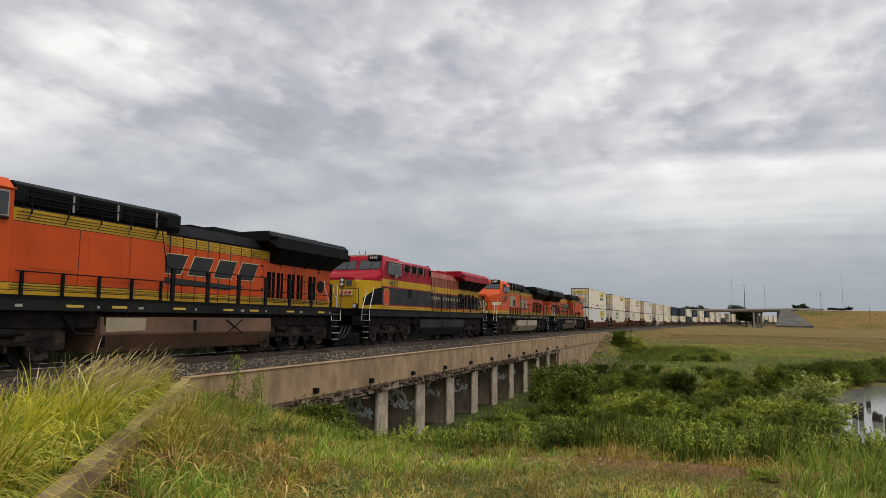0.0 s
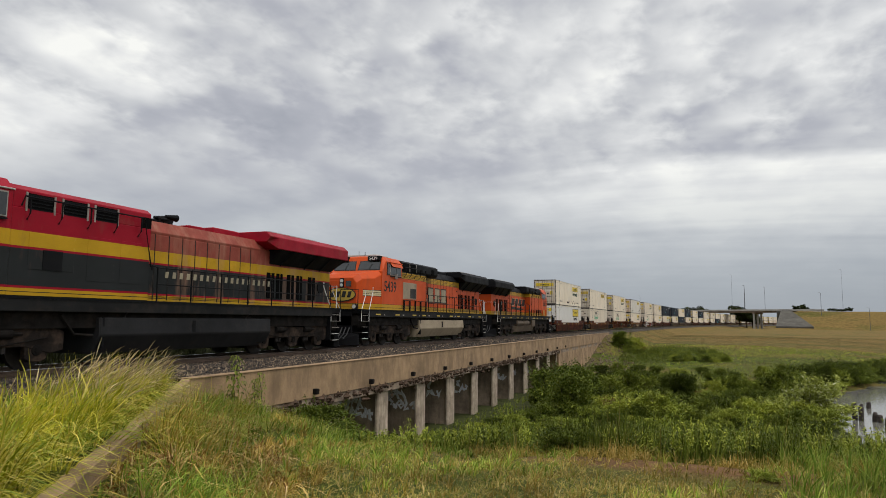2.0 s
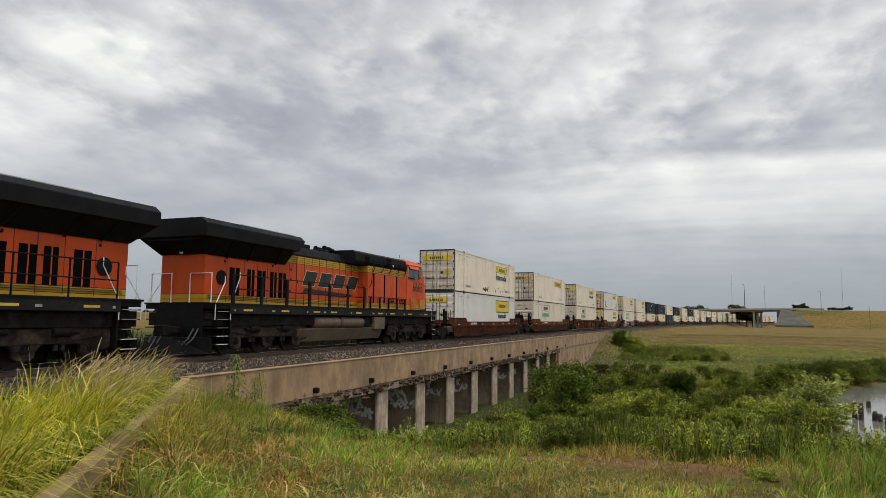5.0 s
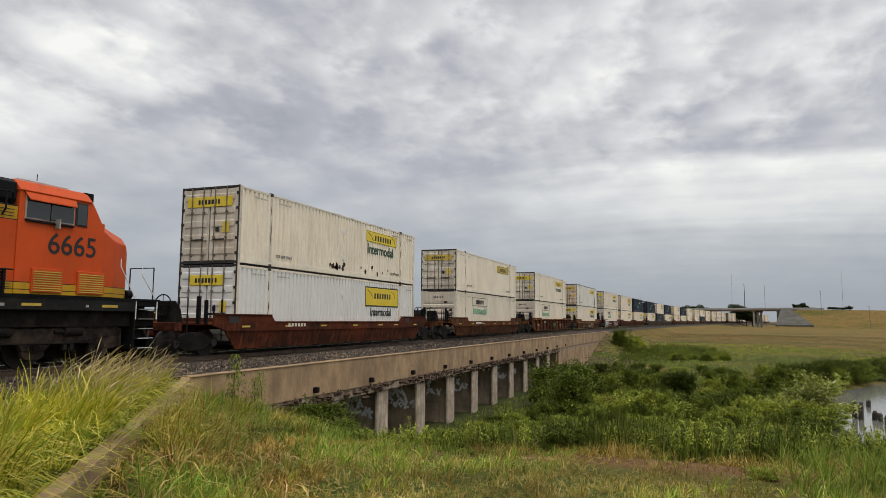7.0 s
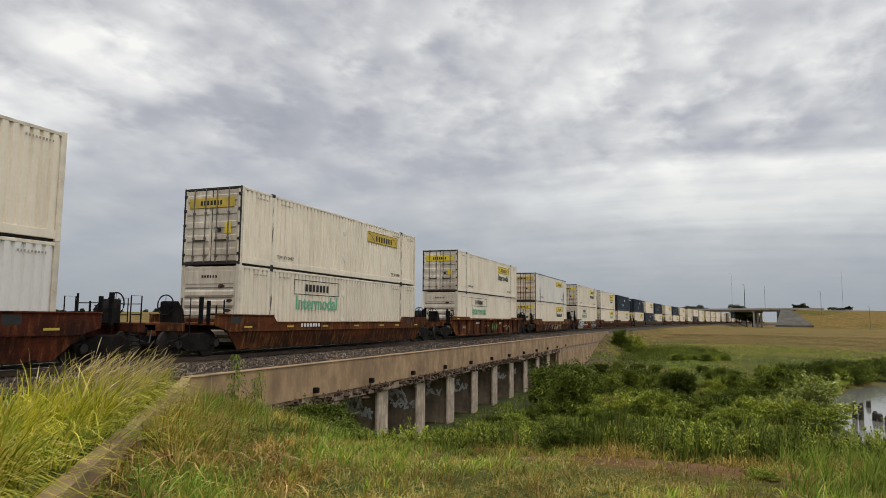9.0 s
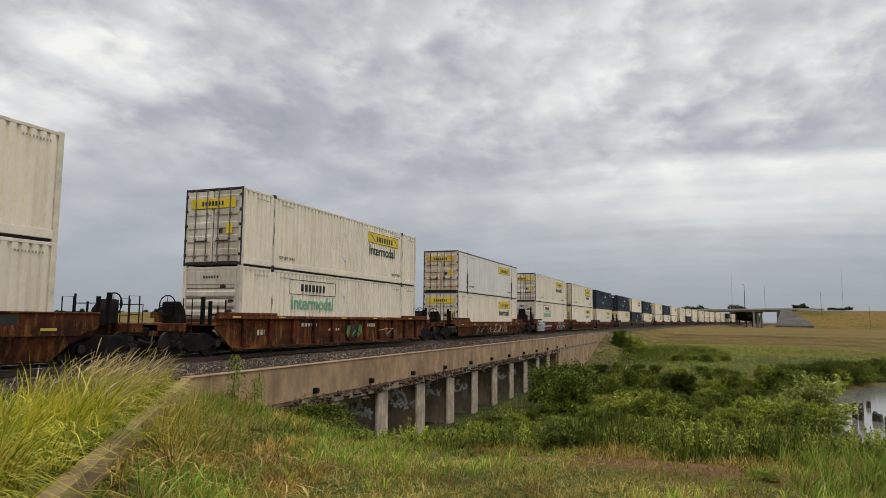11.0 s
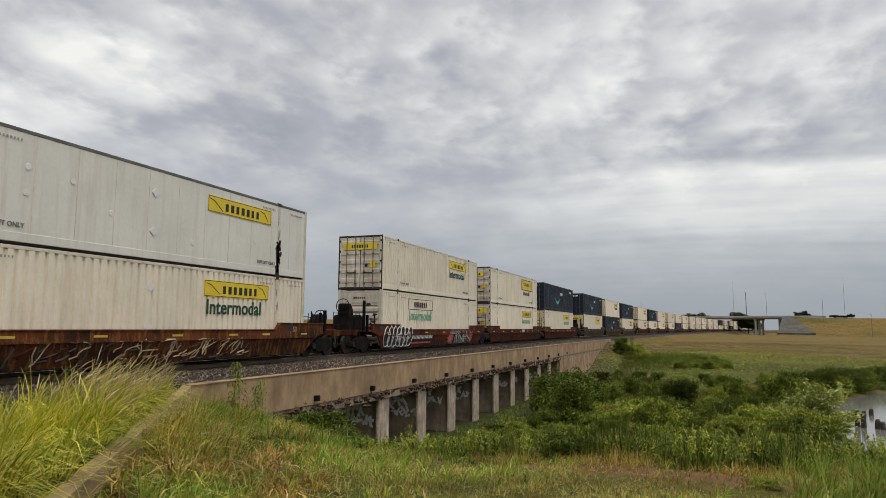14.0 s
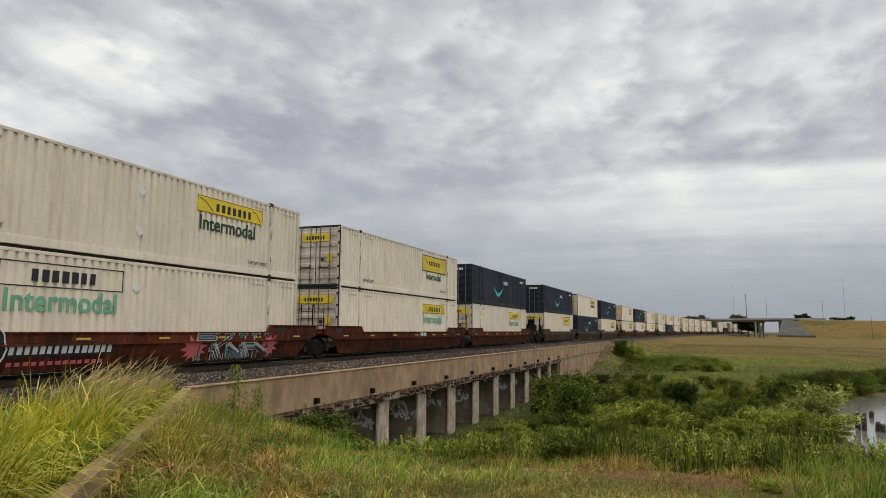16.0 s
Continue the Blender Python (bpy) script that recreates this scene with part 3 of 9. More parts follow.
    bs.inputs["Roughness"].default_value = 0.9
    # tan gravel spilled down to the grass beside the wing wall
    n2 = 9000
    g2 = np.random.RandomState(6)
    x2, y2 = 3.2 + g2.rand(n2) ** 1.2 * 2.6, g2.uniform(1.0, 14.6, n2)
    r2 = g2.uniform(0.012, 0.035, n2)
    w2 = base[None] * (0.6 + 0.8 * g2.rand(n2, 6, 1)) * r2[:, None, None] + np.stack([x2, y2, land(x2, y2) + r2 * 0.3], -1)[:, None]
    f2 = (np.array([(0, 2, 4), (2, 1, 4), (1, 3, 4), (3, 0, 4), (2, 0, 5), (1, 2, 5), (3, 1, 5), (0, 3, 5)])[None] + (np.arange(n2) * 6)[:, None, None]).reshape(-1, 3)
    tan_stone, nt, bs2 = nodes_of("tan_gravel")
    g = nt.nodes.new("ShaderNodeNewGeometry")
    nt.links.new(link_ramp(nt, g.outputs["Random Per Island"], [(0.0, (0.10, 0.075, 0.05)), (0.6, (0.22, 0.165, 0.115)), (1.0, (0.42, 0.34, 0.25))]), bs2.inputs["Base Color"])
    bs2.inputs["Roughness"].default_value = 0.9
    tagged(new("gravel", raw_mesh("gravel", w2.reshape(-1, 3), f2, tan_stone)), "tan gravel spilled beside the track", "gravel", kind="stuff")
    o = new("ballast_stones", raw_mesh("ballast_stones", V.reshape(-1, 3), F, stone))
    tagged(o, "loose grey crushed stones on the track shoulder", "stones", kind="stuff")


make_line()


# ---- concrete trestle: parapet girder, pier walls, wing wall ----
def scribble(seed, w, h, n):
    """Illegible sprayed strokes: short tubes flattened on a face."""
    rng = random.Random(seed)
    s = Shape()
    x = -w / 2
    for i in range(n):
        lw = w / n
        pts = []
        for k in range(5):
            pts.append((x + rng.uniform(0, lw * 1.1), 0, rng.uniform(-h / 2, h / 2)))
        s.tube(pts, 0.075, 4)
        x += lw
    s.v = [(p[0], p[1] * 0.2, p[2]) for p in s.v]
    return s


# pier-end concrete: lightness of the lit face in its colour, plus dirt streaks
CONCRETE_LIT = surface("lit_streaked_concrete", (0.62, 0.50, 0.37), 0.9, var=0.5, scale=2.2, fine=24, bump=0.4, dirt=(0.12, 0.082, 0.052), dirt_amount=1.1, streak=(3.0, 3.0, 0.3))
SPRAY = surface("sprayed_white_paint", (0.8, 0.8, 0.8), 0.7, var=0.3, bump=0.0)


MUD = surface("dry_mud", (0.085, 0.048, 0.026), 0.95, var=0.5, scale=4, bump=0.5)


def run_box(s, x0, x1, z0, z1, u0, u1):
    """A long box that follows the line from u0 to u1."""
    n = max(1, int((u1 - u0) / 4.5))
    v, f = sweep([(x0, z0), (x1, z0), (x1, z1), (x0, z1)], u0, u1, (u1 - u0) / n)
    m = len(v)
    return s.add(v, f + [(3, 2, 1, 0), (m - 4, m - 3, m - 2, m - 1)])


def make_trestle():
    br = tagged(new("concrete_trestle"), "old stained concrete railway trestle with parapet over a creek", "bridge", kind="structure")
    x0, x1 = 3.3, 3.62
    joints = [15.1, 32.6, 50.2, 67.8, 85.0, 103.5]
    for a, b in zip(joints[:-1], joints[1:]):
        s = Shape()
        low = -1.86
        zt0 = -0.32
        run_box(s, x0, x1, -1.5, zt0, a, b - 0.012)
        part("parapet_panel", s, CONCRETE, br, bevel=0.02)
        # recessed ledge beam under the panel
        s = Shape()
        run_box(s, x0 - 0.25, x1 - 0.05, low, -1.5, a, b - 0.006)
        part("ledge_beam", s, CONCRETE_GREY, br, bevel=0.03)
    # coping lip along the top
    s = Shape()
    run_box(s, x0 - 0.02, x1 + 0.03, -0.33, -0.30, 15.1, 103.5)
    part("coping", s, CONCRETE, br, bevel=0.008)
    # drain stubs
    for i in range(12):
        y = 21.55 + 4.46 * i
        s = Shape()
        s.box(x1 - 0.1, x1 + 0.17, y - 0.1, y + 0.1, -1.37, -1.17)
        part("drain_spout", s, UNDER, br, "rusty black drain spout", bevel=0.02)
    # deck slab
    s = Shape()
    run_box(s, -3.62, x0, -1.3, -0.75, 15.1, 103.5)
    part("deck_slab", s, CONCRETE_GREY, br)
    s = Shape()
    run_box(s, -3.62, -3.3, -1.6, -0.32, 15.1, 103.5)
    part("far_parapet", s, CONCRETE, br, bevel=0.02)
    for i in range(12):
        y = 18.75 + 4.46 * i
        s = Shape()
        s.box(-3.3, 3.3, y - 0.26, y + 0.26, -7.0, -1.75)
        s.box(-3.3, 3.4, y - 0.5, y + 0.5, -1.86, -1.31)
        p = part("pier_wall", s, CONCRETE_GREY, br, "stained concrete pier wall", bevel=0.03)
        # end faces painted paler than the walls for the light they catch
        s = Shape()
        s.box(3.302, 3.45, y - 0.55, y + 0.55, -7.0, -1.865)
        part("pier_end", s, CONCRETE_LIT, p, "streaked pier end, painted paler for the light on it", bevel=0.03)
        if i in (2, 3, 4, 5, 7, 8, 9):
            for k in range(3 if i in (2, 3, 4) else 2):
                g = scribble(i * 7 + k, 1.5 if i < 6 else 1.2, 0.6, 5)
                o = part("sprayed_scrawl", g, SPRAY, p, "illegible pale sprayed scrawl")
                o.matrix_basis = pose(2.15 - 0.5 * k + 0.1 * i % 0.4, y - 0.268, -2.75 + 0.45 * k - 0.15 * (i % 2), 0, 6, 0)
    # mud nests and crumbled edge along the ledge
    rng = random.Random(21)
    s = Shape()
    for i in range(520):
        y = rng.uniform(19, 68)
        r = rng.uniform(0.06, 0.18)
        z = -1.52 - abs(rng.gauss(0, 0.17))
        pts = [(x1 + rng.uniform(-0.10, 0.03) + r * rng.uniform(0.5, 1.1) * a, y + r * rng.uniform(0.6, 1.5) * b, z + r * rng.uniform(0.5, 1.2) * c) for a, b, c in ((1, 0, 0), (-1, 0, 0), (0, 1, 0), (0, -1, 0), (0, 0, 1), (0, 0, -1))]
        s.add(pts, [(0, 2, 4), (2, 1, 4), (1, 3, 4), (3, 0, 4), (2, 0, 5), (1, 2, 5), (3, 1, 5), (0, 3, 5)])
    tagged(part("mud_nests", s, MUD, br, "brown mud nests along the ledge"), kind="stuff")
    # abutments
    s = Shape()
    s.box(-3.6, 3.3, 14.6, 18.0, -6.0, -1.32)
    part("abutment", s, CONCRETE_GREY, br, bevel=0.03)
    s = Shape()
    run_box(s, -3.6, 3.57, -7.0, -1.31, 67.4, 103.5)
    part("abutment", s, CONCRETE, br, bevel=0.03)
    # wing wall
    (ax, ay), (bx, by) = WING_A, WING_B
    n_ = math.hypot(bx - ax, by - ay)
    s = Shape()
    s.prism("y", [(-0.15, -3.5), (n_ + 0.6, -3.5), (n_ + 0.6, -0.74), (n_ * 0.5, -0.54), (0.3, -0.36), (-0.15, -0.315)], -0.13, 0.13)
    w = part("wing_wall", s, CONCRETE, br, "flared concrete wing wall", bevel=0.02)
    w.matrix_basis = pose(ax + 0.1, ay, 0, 0, 0, math.degrees(math.atan2(by - ay, bx - ax)))


make_trestle()


# ---- highway overpass ----
PAVING = surface("old_slope_paving", (0.088, 0.08, 0.064), 0.9, var=0.35, scale=0.3, fine=2, bump=0.2)


def make_overpass():
    ov = tagged(new("highway_overpass"), "grey concrete highway overpass on pier bents", "bridge", kind="structure")
    A, B = Vector((-20, 454, 0)), Vector((66, 406.5, 0))
    d = (B - A)
    n_ = d.length
    rz = math.degrees(math.atan2(d.y, d.x))
    M = pose(A.x, A.y, 0, 0, 0, rz)

    def put(name, s, mat_, label="", bevel=0.0):
        o = part(name, s, mat_, ov, label, bevel)
        o.matrix_basis = M
        return o
    s = Shape()
    s.box(-2, n_ + 2, -6, 6, 7.75, 8.0)
    put("deck", s, ROAD_CONCRETE)
    for y in (-4.6, -1.6, 1.6, 4.6):
        s = Shape()
        s.box(0, n_, y - 0.25, y + 0.25, 6.95, 7.75)
        put("girder", s, CONCRETE_GREY)
    for y in (-6.0, 5.75):
        s = Shape()
        s.box(-40, n_ + 12, y, y + 0.25, 7.7, 8.7)
        put("barrier", s, ROAD_CONCRETE, "pale concrete barrier")
    for x in (n_ * 0.22, n_ * 0.5, n_ * 0.79):
        s = Shape()
        s.box(x - 0.6, x + 0.6, -5.6, 5.6, 6.2, 6.95)
        put("pier_cap", s, CONCRETE_GREY)
        for y in (-4.5, 0, 4.5):
            s = Shape()
            s.cyl("z", (x, y), 0.55, -3, 6.25, 12)
            put("column", s, ROAD_CONCRETE)
    s = Shape()
    s.box(n_ * 0.925, n_ * 0.95, -6.5, 6.5, -3, 7.7)
    put("abutment", s, PAVING)
    # the paved cone that wraps round the bank's end
    ex, ey = 420 - 61.5, 345 - 409
    el = math.hypot(ex, ey)
    ex, ey = ex / el, ey / el
    s = Shape()
    corners = [(-2.0, 7.0, 7.6), (3.0, 7.0, 7.5), (14.0, 29.0, -0.7), (-3.0, 29.0, -0.7)]
    ring = [(61.5 + ex * a + ey * q, 409 + ey * a - ex * q, z + 0.35) for a, q, z in corners]
    s.add(ring + [(p[0], p[1], p[2] - 2.6) for p in ring], [(0, 1, 2, 3), (7, 6, 5, 4), (0, 4, 5, 1), (1, 5, 6, 2), (2, 6, 7, 3), (3, 7, 4, 0)])
    part("slope_paving", s, PAVING, ov, "sloped concrete paving")
    s = Shape()
    s.prism("y", [(1, 7.2), (-1, 7.2), (-16, -3), (13, -3)], -7.5, 7.5)
    put("slope_paving", s, PAVING)


make_overpass()


POLES = ((-7.23, 432, 14.5, 0.16), (-5.7, 432, 15.0, 0.16), (0.13, 428, 13.5, 0.11), (3.41, 415, 14.2, 0.24), (4.83, 412, 13.0, 0.1), (8.58, 398, 12.0, 0.12), (11.59, 380, 11.0, 0.12), (-4.4, 440, 19.0, 0.07), (2.52, 440, 22.0, 0.07), (9.98, 420, 24.0, 0.07))


GREY_METAL = surface("grey_pole_metal", (0.10, 0.105, 0.11), 0.6, 0.2, var=0.15, bump=0.0)


def make_poles():
    def pole(x, y, z, h, r):
        p = tagged(new("street_lamp"), "tall thin grey highway light pole beside the road", "light pole", group="highway light poles")
        s = Shape()
        s.cyl("z", (0, 0), r, 0, h, 8, r * 0.55)
        part("pole", s, GREY_METAL, p)
        s = Shape()
        s.tube([(0, 0, h - 0.1), (-0.3, 0, h + 0.1), (-0.8, 0, h + 0.12)], r * 0.4, 5)
        part("arm", s, GREY_METAL, p)
        s = Shape()
        s.box(-1.1, -0.75, -0.08, 0.08, h + 0.08, h + 0.16)
        part("lamp_head", s, ROAD_CONCRETE, p)
        p.matrix_basis = pose(x, y, z)

    for turn, dist, h, r in POLES:
        a = radians(turn)
        x, y = EYE[0] + dist * math.sin(a), dist * math.cos(a)
        pole(x, y, float(land(x, y)) - 0.3 if abs(turn - 3.35) > 3.2 else 7.9, h, r)


make_poles()


def make_rubble():
    """Broken stone tipped on the slope beside the abutment."""
    rng = np.random.RandomState(31)
    n = 420
    y = rng.uniform(72, 100, n)
    x = 3.9 + rng.rand(n) ** 1.3 * 5.2
    r = rng.uniform(0.06, 0.22, n)
    base = np.array([(1, 0, 0), (-1, 0, 0), (0, 1, 0), (0, -1, 0), (0, 0, 1), (0, 0, -1)], float)
    v = base[None] * (0.6 + 0.7 * rng.rand(n, 6, 1))
    V = v * r[:, None, None] + np.stack([x, y, land(x, y) + r * 0.25], -1)[:, None]
    F = np.array([(0, 2, 4), (2, 1, 4), (1, 3, 4), (3, 0, 4), (2, 0, 5), (1, 2, 5), (3, 1, 5), (0, 3, 5)])
    F = (F[None] + (np.arange(n) * 6)[:, None, None]).reshape(-1, 3)
    m_ = surface("broken_stone", (0.19, 0.135, 0.09), 0.9, var=0.5, scale=2, bump=0.3)
    tagged(new("rubble", raw_mesh("rubble", V.reshape(-1, 3), F, m_)), "brown broken stone tipped beside the abutment", "rubble", kind="stuff")


make_rubble()


# ---- plants ----
GRASS_YELLOW = foliage("yellow_green_grass", [(0.0, (0.13, 0.17, 0.013)), (0.35, (0.34, 0.34, 0.024)), (0.7, (0.56, 0.49, 0.055)), (1.0, (0.68, 0.54, 0.17))])
GRASS_STRAW = foliage("straw_grass", [(0.0, (0.18, 0.19, 0.025)), (0.3, (0.42, 0.29, 0.055)), (0.65, (0.60, 0.40, 0.10)), (1.0, (0.72, 0.52, 0.19))])
GRASS_MIXED = foliage("short_mixed_grass", [(0.0, (0.18, 0.22, 0.035)), (0.4, (0.34, 0.32, 0.065)), (0.7, (0.52, 0.39, 0.13)), (1.0, (0.64, 0.48, 0.21))])
GRASS_GREEN = foliage("green_grass", [(0.0, (0.10, 0.18, 0.018)), (0.5, (0.24, 0.33, 0.045)), (0.85, (0.36, 0.41, 0.07)), (1.0, (0.54, 0.47, 0.14))])
REED = foliage("reed_leaves", [(0.0, (0.07, 0.10, 0.012)), (0.5, (0.18, 0.23, 0.032)), (0.85, (0.31, 0.34, 0.06)), (1.0, (0.48, 0.38, 0.12))])
LEAF_DARK = foliage("dark_shrub_leaves", [(0.0, (0.065, 0.09, 0.013)), (0.6, (0.115, 0.145, 0.021)), (1.0, (0.19, 0.215, 0.036))])
LEAF_MID = foliage("shrub_leaves", [(0.0, (0.15, 0.19, 0.026)), (0.6, (0.26, 0.30, 0.044)), (1.0, (0.36, 0.38, 0.065))])
LEAF_LIGHT = foliage("light_shrub_leaves", [(0.0, (0.25, 0.28, 0.05)), (0.6, (0.38, 0.41, 0.09)), (0.9, (0.46, 0.48, 0.13)), (1.0, (0.7, 0.68, 0.5))])
GRASS_BROWN = foliage("dead_brown_grass", [(0.0, (0.16, 0.08, 0.025)), (0.4, (0.33, 0.17, 0.055)), (0.75, (0.50, 0.31, 0.12)), (1.0, (0.66, 0.48, 0.24))])
LEAF_BROWN = foliage("dry_shrub_leaves", [(0.0, (0.22, 0.12, 0.035)), (0.6, (0.34, 0.20, 0.07)), (1.0, (0.26, 0.25, 0.05))])
# almost black, so the added weeds read as shade below the train
WEED_SHADE = foliage("dark_shade_weeds", [(0.0, (0.012, 0.014, 0.006)), (1.0, (0.035, 0.038, 0.014))], through=0.05)
BARK = surface("bark", (0.07, 0.055, 0.04), 0.9, var=0.4, scale=6, bump=0.5)
TREE_LEAF = foliage("tree_leaves", [(0.0, (0.012, 0.018, 0.005)), (0.6, (0.025, 0.034, 0.008)), (1.0, (0.05, 0.06, 0.013))])
FIELD_DRY = foliage("dry_field_grass", [(0.0, (0.055, 0.07, 0.014)), (0.5, (0.125, 0.10, 0.028)), (1.0, (0.25, 0.175, 0.062))], patches=((0.36, 0.62, 0.36), (1.35, 0.95, 0.7)))
SEED_HEAD = foliage("seed_heads", [(0.0, (0.32, 0.24, 0.13)), (1.0, (0.62, 0.52, 0.34))])


def blade_mesh(name, x, y, h, w, lean_x, lean_y, mat_, rng, z=None, bend=1.0, levels=5, arch=1.0, plume=False):
    """Bent tapering blades, rooted on the ground."""
    n = len(x)
    z = land(x, y) - 0.03 if z is None else z
    a = rng.uniform(0, np.pi, n)
    wx, wy = np.cos(a) * w, np.sin(a) * w
    t = np.linspace(0, 1, levels)
    taper = np.interp(t, [0, 0.5, 0.72, 0.8, 0.9, 1.0], [0.6, 0.45, 0.4, 1.7, 2.0, 0.3]) if plume else (1 - t ** 1.8) * 0.92 + 0.08
    cx = x[:, None] + lean_x[:, None] * t[None] ** 1.9 * bend
    cy = y[:, None] + lean_y[:, None] * t[None] ** 1.9 * bend
    droop = np.minimum(np.hypot(lean_x, lean_y) * 0.45 * arch, h * 0.75)
    cz = z[:, None] + h[:, None] * t[None] - droop[:, None] * t[None] ** 3
    V = np.empty((n, levels, 2, 3), np.float32)
    for k, s in ((0, -0.5), (1, 0.5)):
        V[:, :, k, 0] = cx + s * wx[:, None] * taper
        V[:, :, k, 1] = cy + s * wy[:, None] * taper
        V[:, :, k, 2] = cz
    b = (np.arange(n) * levels * 2)[:, None]
    F = []
    for i in range(levels - 1):
        q = np.array([2 * i, 2 * i + 1, 2 * i + 3, 2 * i + 2])
        F.append(b + q[None])
    F = np.stack(F, 1).reshape(-1, 4)
    return raw_mesh(name, V.reshape(-1, 3), F, mat_)


def wing_side(x, y):
    ax, ay = WING_B[0] - WING_A[0], WING_B[1] - WING_A[1]
    return -((x - WING_A[0]) * ay - (y - WING_A[1]) * ax) / math.hypot(ax, ay)


def scatter(rng, n, x0, x1, y0, y1, keep=None, clump=0.0, seed=3):
    x, y = rng.uniform(x0, x1, n), rng.uniform(y0, y1, n)
    ok = np.ones(n, bool)
    if keep is not None:
        ok &= keep(x, y)
    if clump:
        ok &= (value_noise(x, y, clump, seed) + 0.5) > rng.uniform(0.05, 0.75, n)
    return x[ok], y[ok]


def from_eye(x, y):
    return np.hypot(x - EYE[0], y - EYE[1])


def grass(name, label, mat_, seed, n, box_, keep, h, w, lean, spread, clump=0.0, bend=1.0, tuft=7, tall=None, arch=1.0, plume=False):
    """Blades in tufts that fan out from a root and bend with the wind."""
    rng = np.random.RandomState(seed)
    x, y = scatter(rng, max(1, n // tuft), *box_, keep, clump, seed + 40)
    k = len(x) * tuft
    vigour = np.repeat(rng.uniform(0.7, 1.2, len(x)), tuft)
    x, y = np.repeat(x, tuft), np.repeat(y, tuft)
    a, r = rng.uniform(0, 6.28, k), np.abs(rng.normal(0, 1, k))
    hh = rng.uniform(*h, k) * (0.75 + 0.5 * (value_noise(x, y, 1.3, seed + 7) + 0.5)) * vigour
    if tall is not None:
        hh = hh * tall(x, y)
    root = 0.09 * hh
    lx = lean[0] * hh + np.cos(a) * r * spread * hh
    ly = lean[1] * hh + np.sin(a) * r * spread * hh
    me = blade_mesh(name, x + np.cos(a) * r * root, y + np.sin(a) * r * root, hh, rng.uniform(*w, k) * 1.25, lx, ly, mat_, rng, bend=bend, arch=arch, plume=plume, levels=8 if plume else 5)
    return tagged(new(name, me), label, "grass", kind="stuff")


def thicket(name, label, mat_, seed, n, box_, keep, h, leaf, clump=0.0, per=22, low=None):
    """Upright leafy stems close together: slim leaves all the way up each one."""
    rng = np.random.RandomState(seed)
    x, y = scatter(rng, n * 2, *box_, keep, clump, seed + 40)
    x, y = x[:n], y[:n]
    tall = rng.uniform(*h, len(x)) * (0.65 + 0.7 * (value_noise(x, y, 1.7, seed + 3) + 0.5))
    if low is not None:
        tall = tall * low(x, y)
    z = land(x, y) - 0.04
    lx, ly = rng.normal(0, 0.16, len(x)) * tall, rng.normal(0, 0.16, len(x)) * tall
    i = np.repeat(np.arange(len(x)), per)
    k = len(i)
    t = rng.uniform(0.3, 1.0, k) ** 0.8
    p = np.stack([x[i] + lx[i] * t, y[i] + ly[i] * t, z[i] + tall[i] * t], -1)
    a, e = rng.uniform(0, 6.28, k), rng.uniform(0.2, 1.25, k)
    L = leaf * rng.uniform(0.6, 1.4, k) * (1.25 - 0.55 * t)
    d = np.stack([np.cos(a) * np.cos(e), np.sin(a) * np.cos(e), np.sin(e)], -1) * L[:, None]
    w = np.stack([-np.sin(a), np.cos(a), rng.normal(0, 0.4, k)], -1) * (L * 0.13)[:, None]
    arch = np.zeros((k, 3))
    arch[:, 2] = L * 0.18
    V = np.stack([p, p + d * 0.5 - w + arch, p + d * 1.1 - arch, p + d * 0.5 + w + arch], 1)
    me = raw_mesh(name, V.reshape(-1, 3), np.arange(k * 4).reshape(-1, 4), mat_)
    return tagged(new(name, me), label, "weeds", kind="stuff")


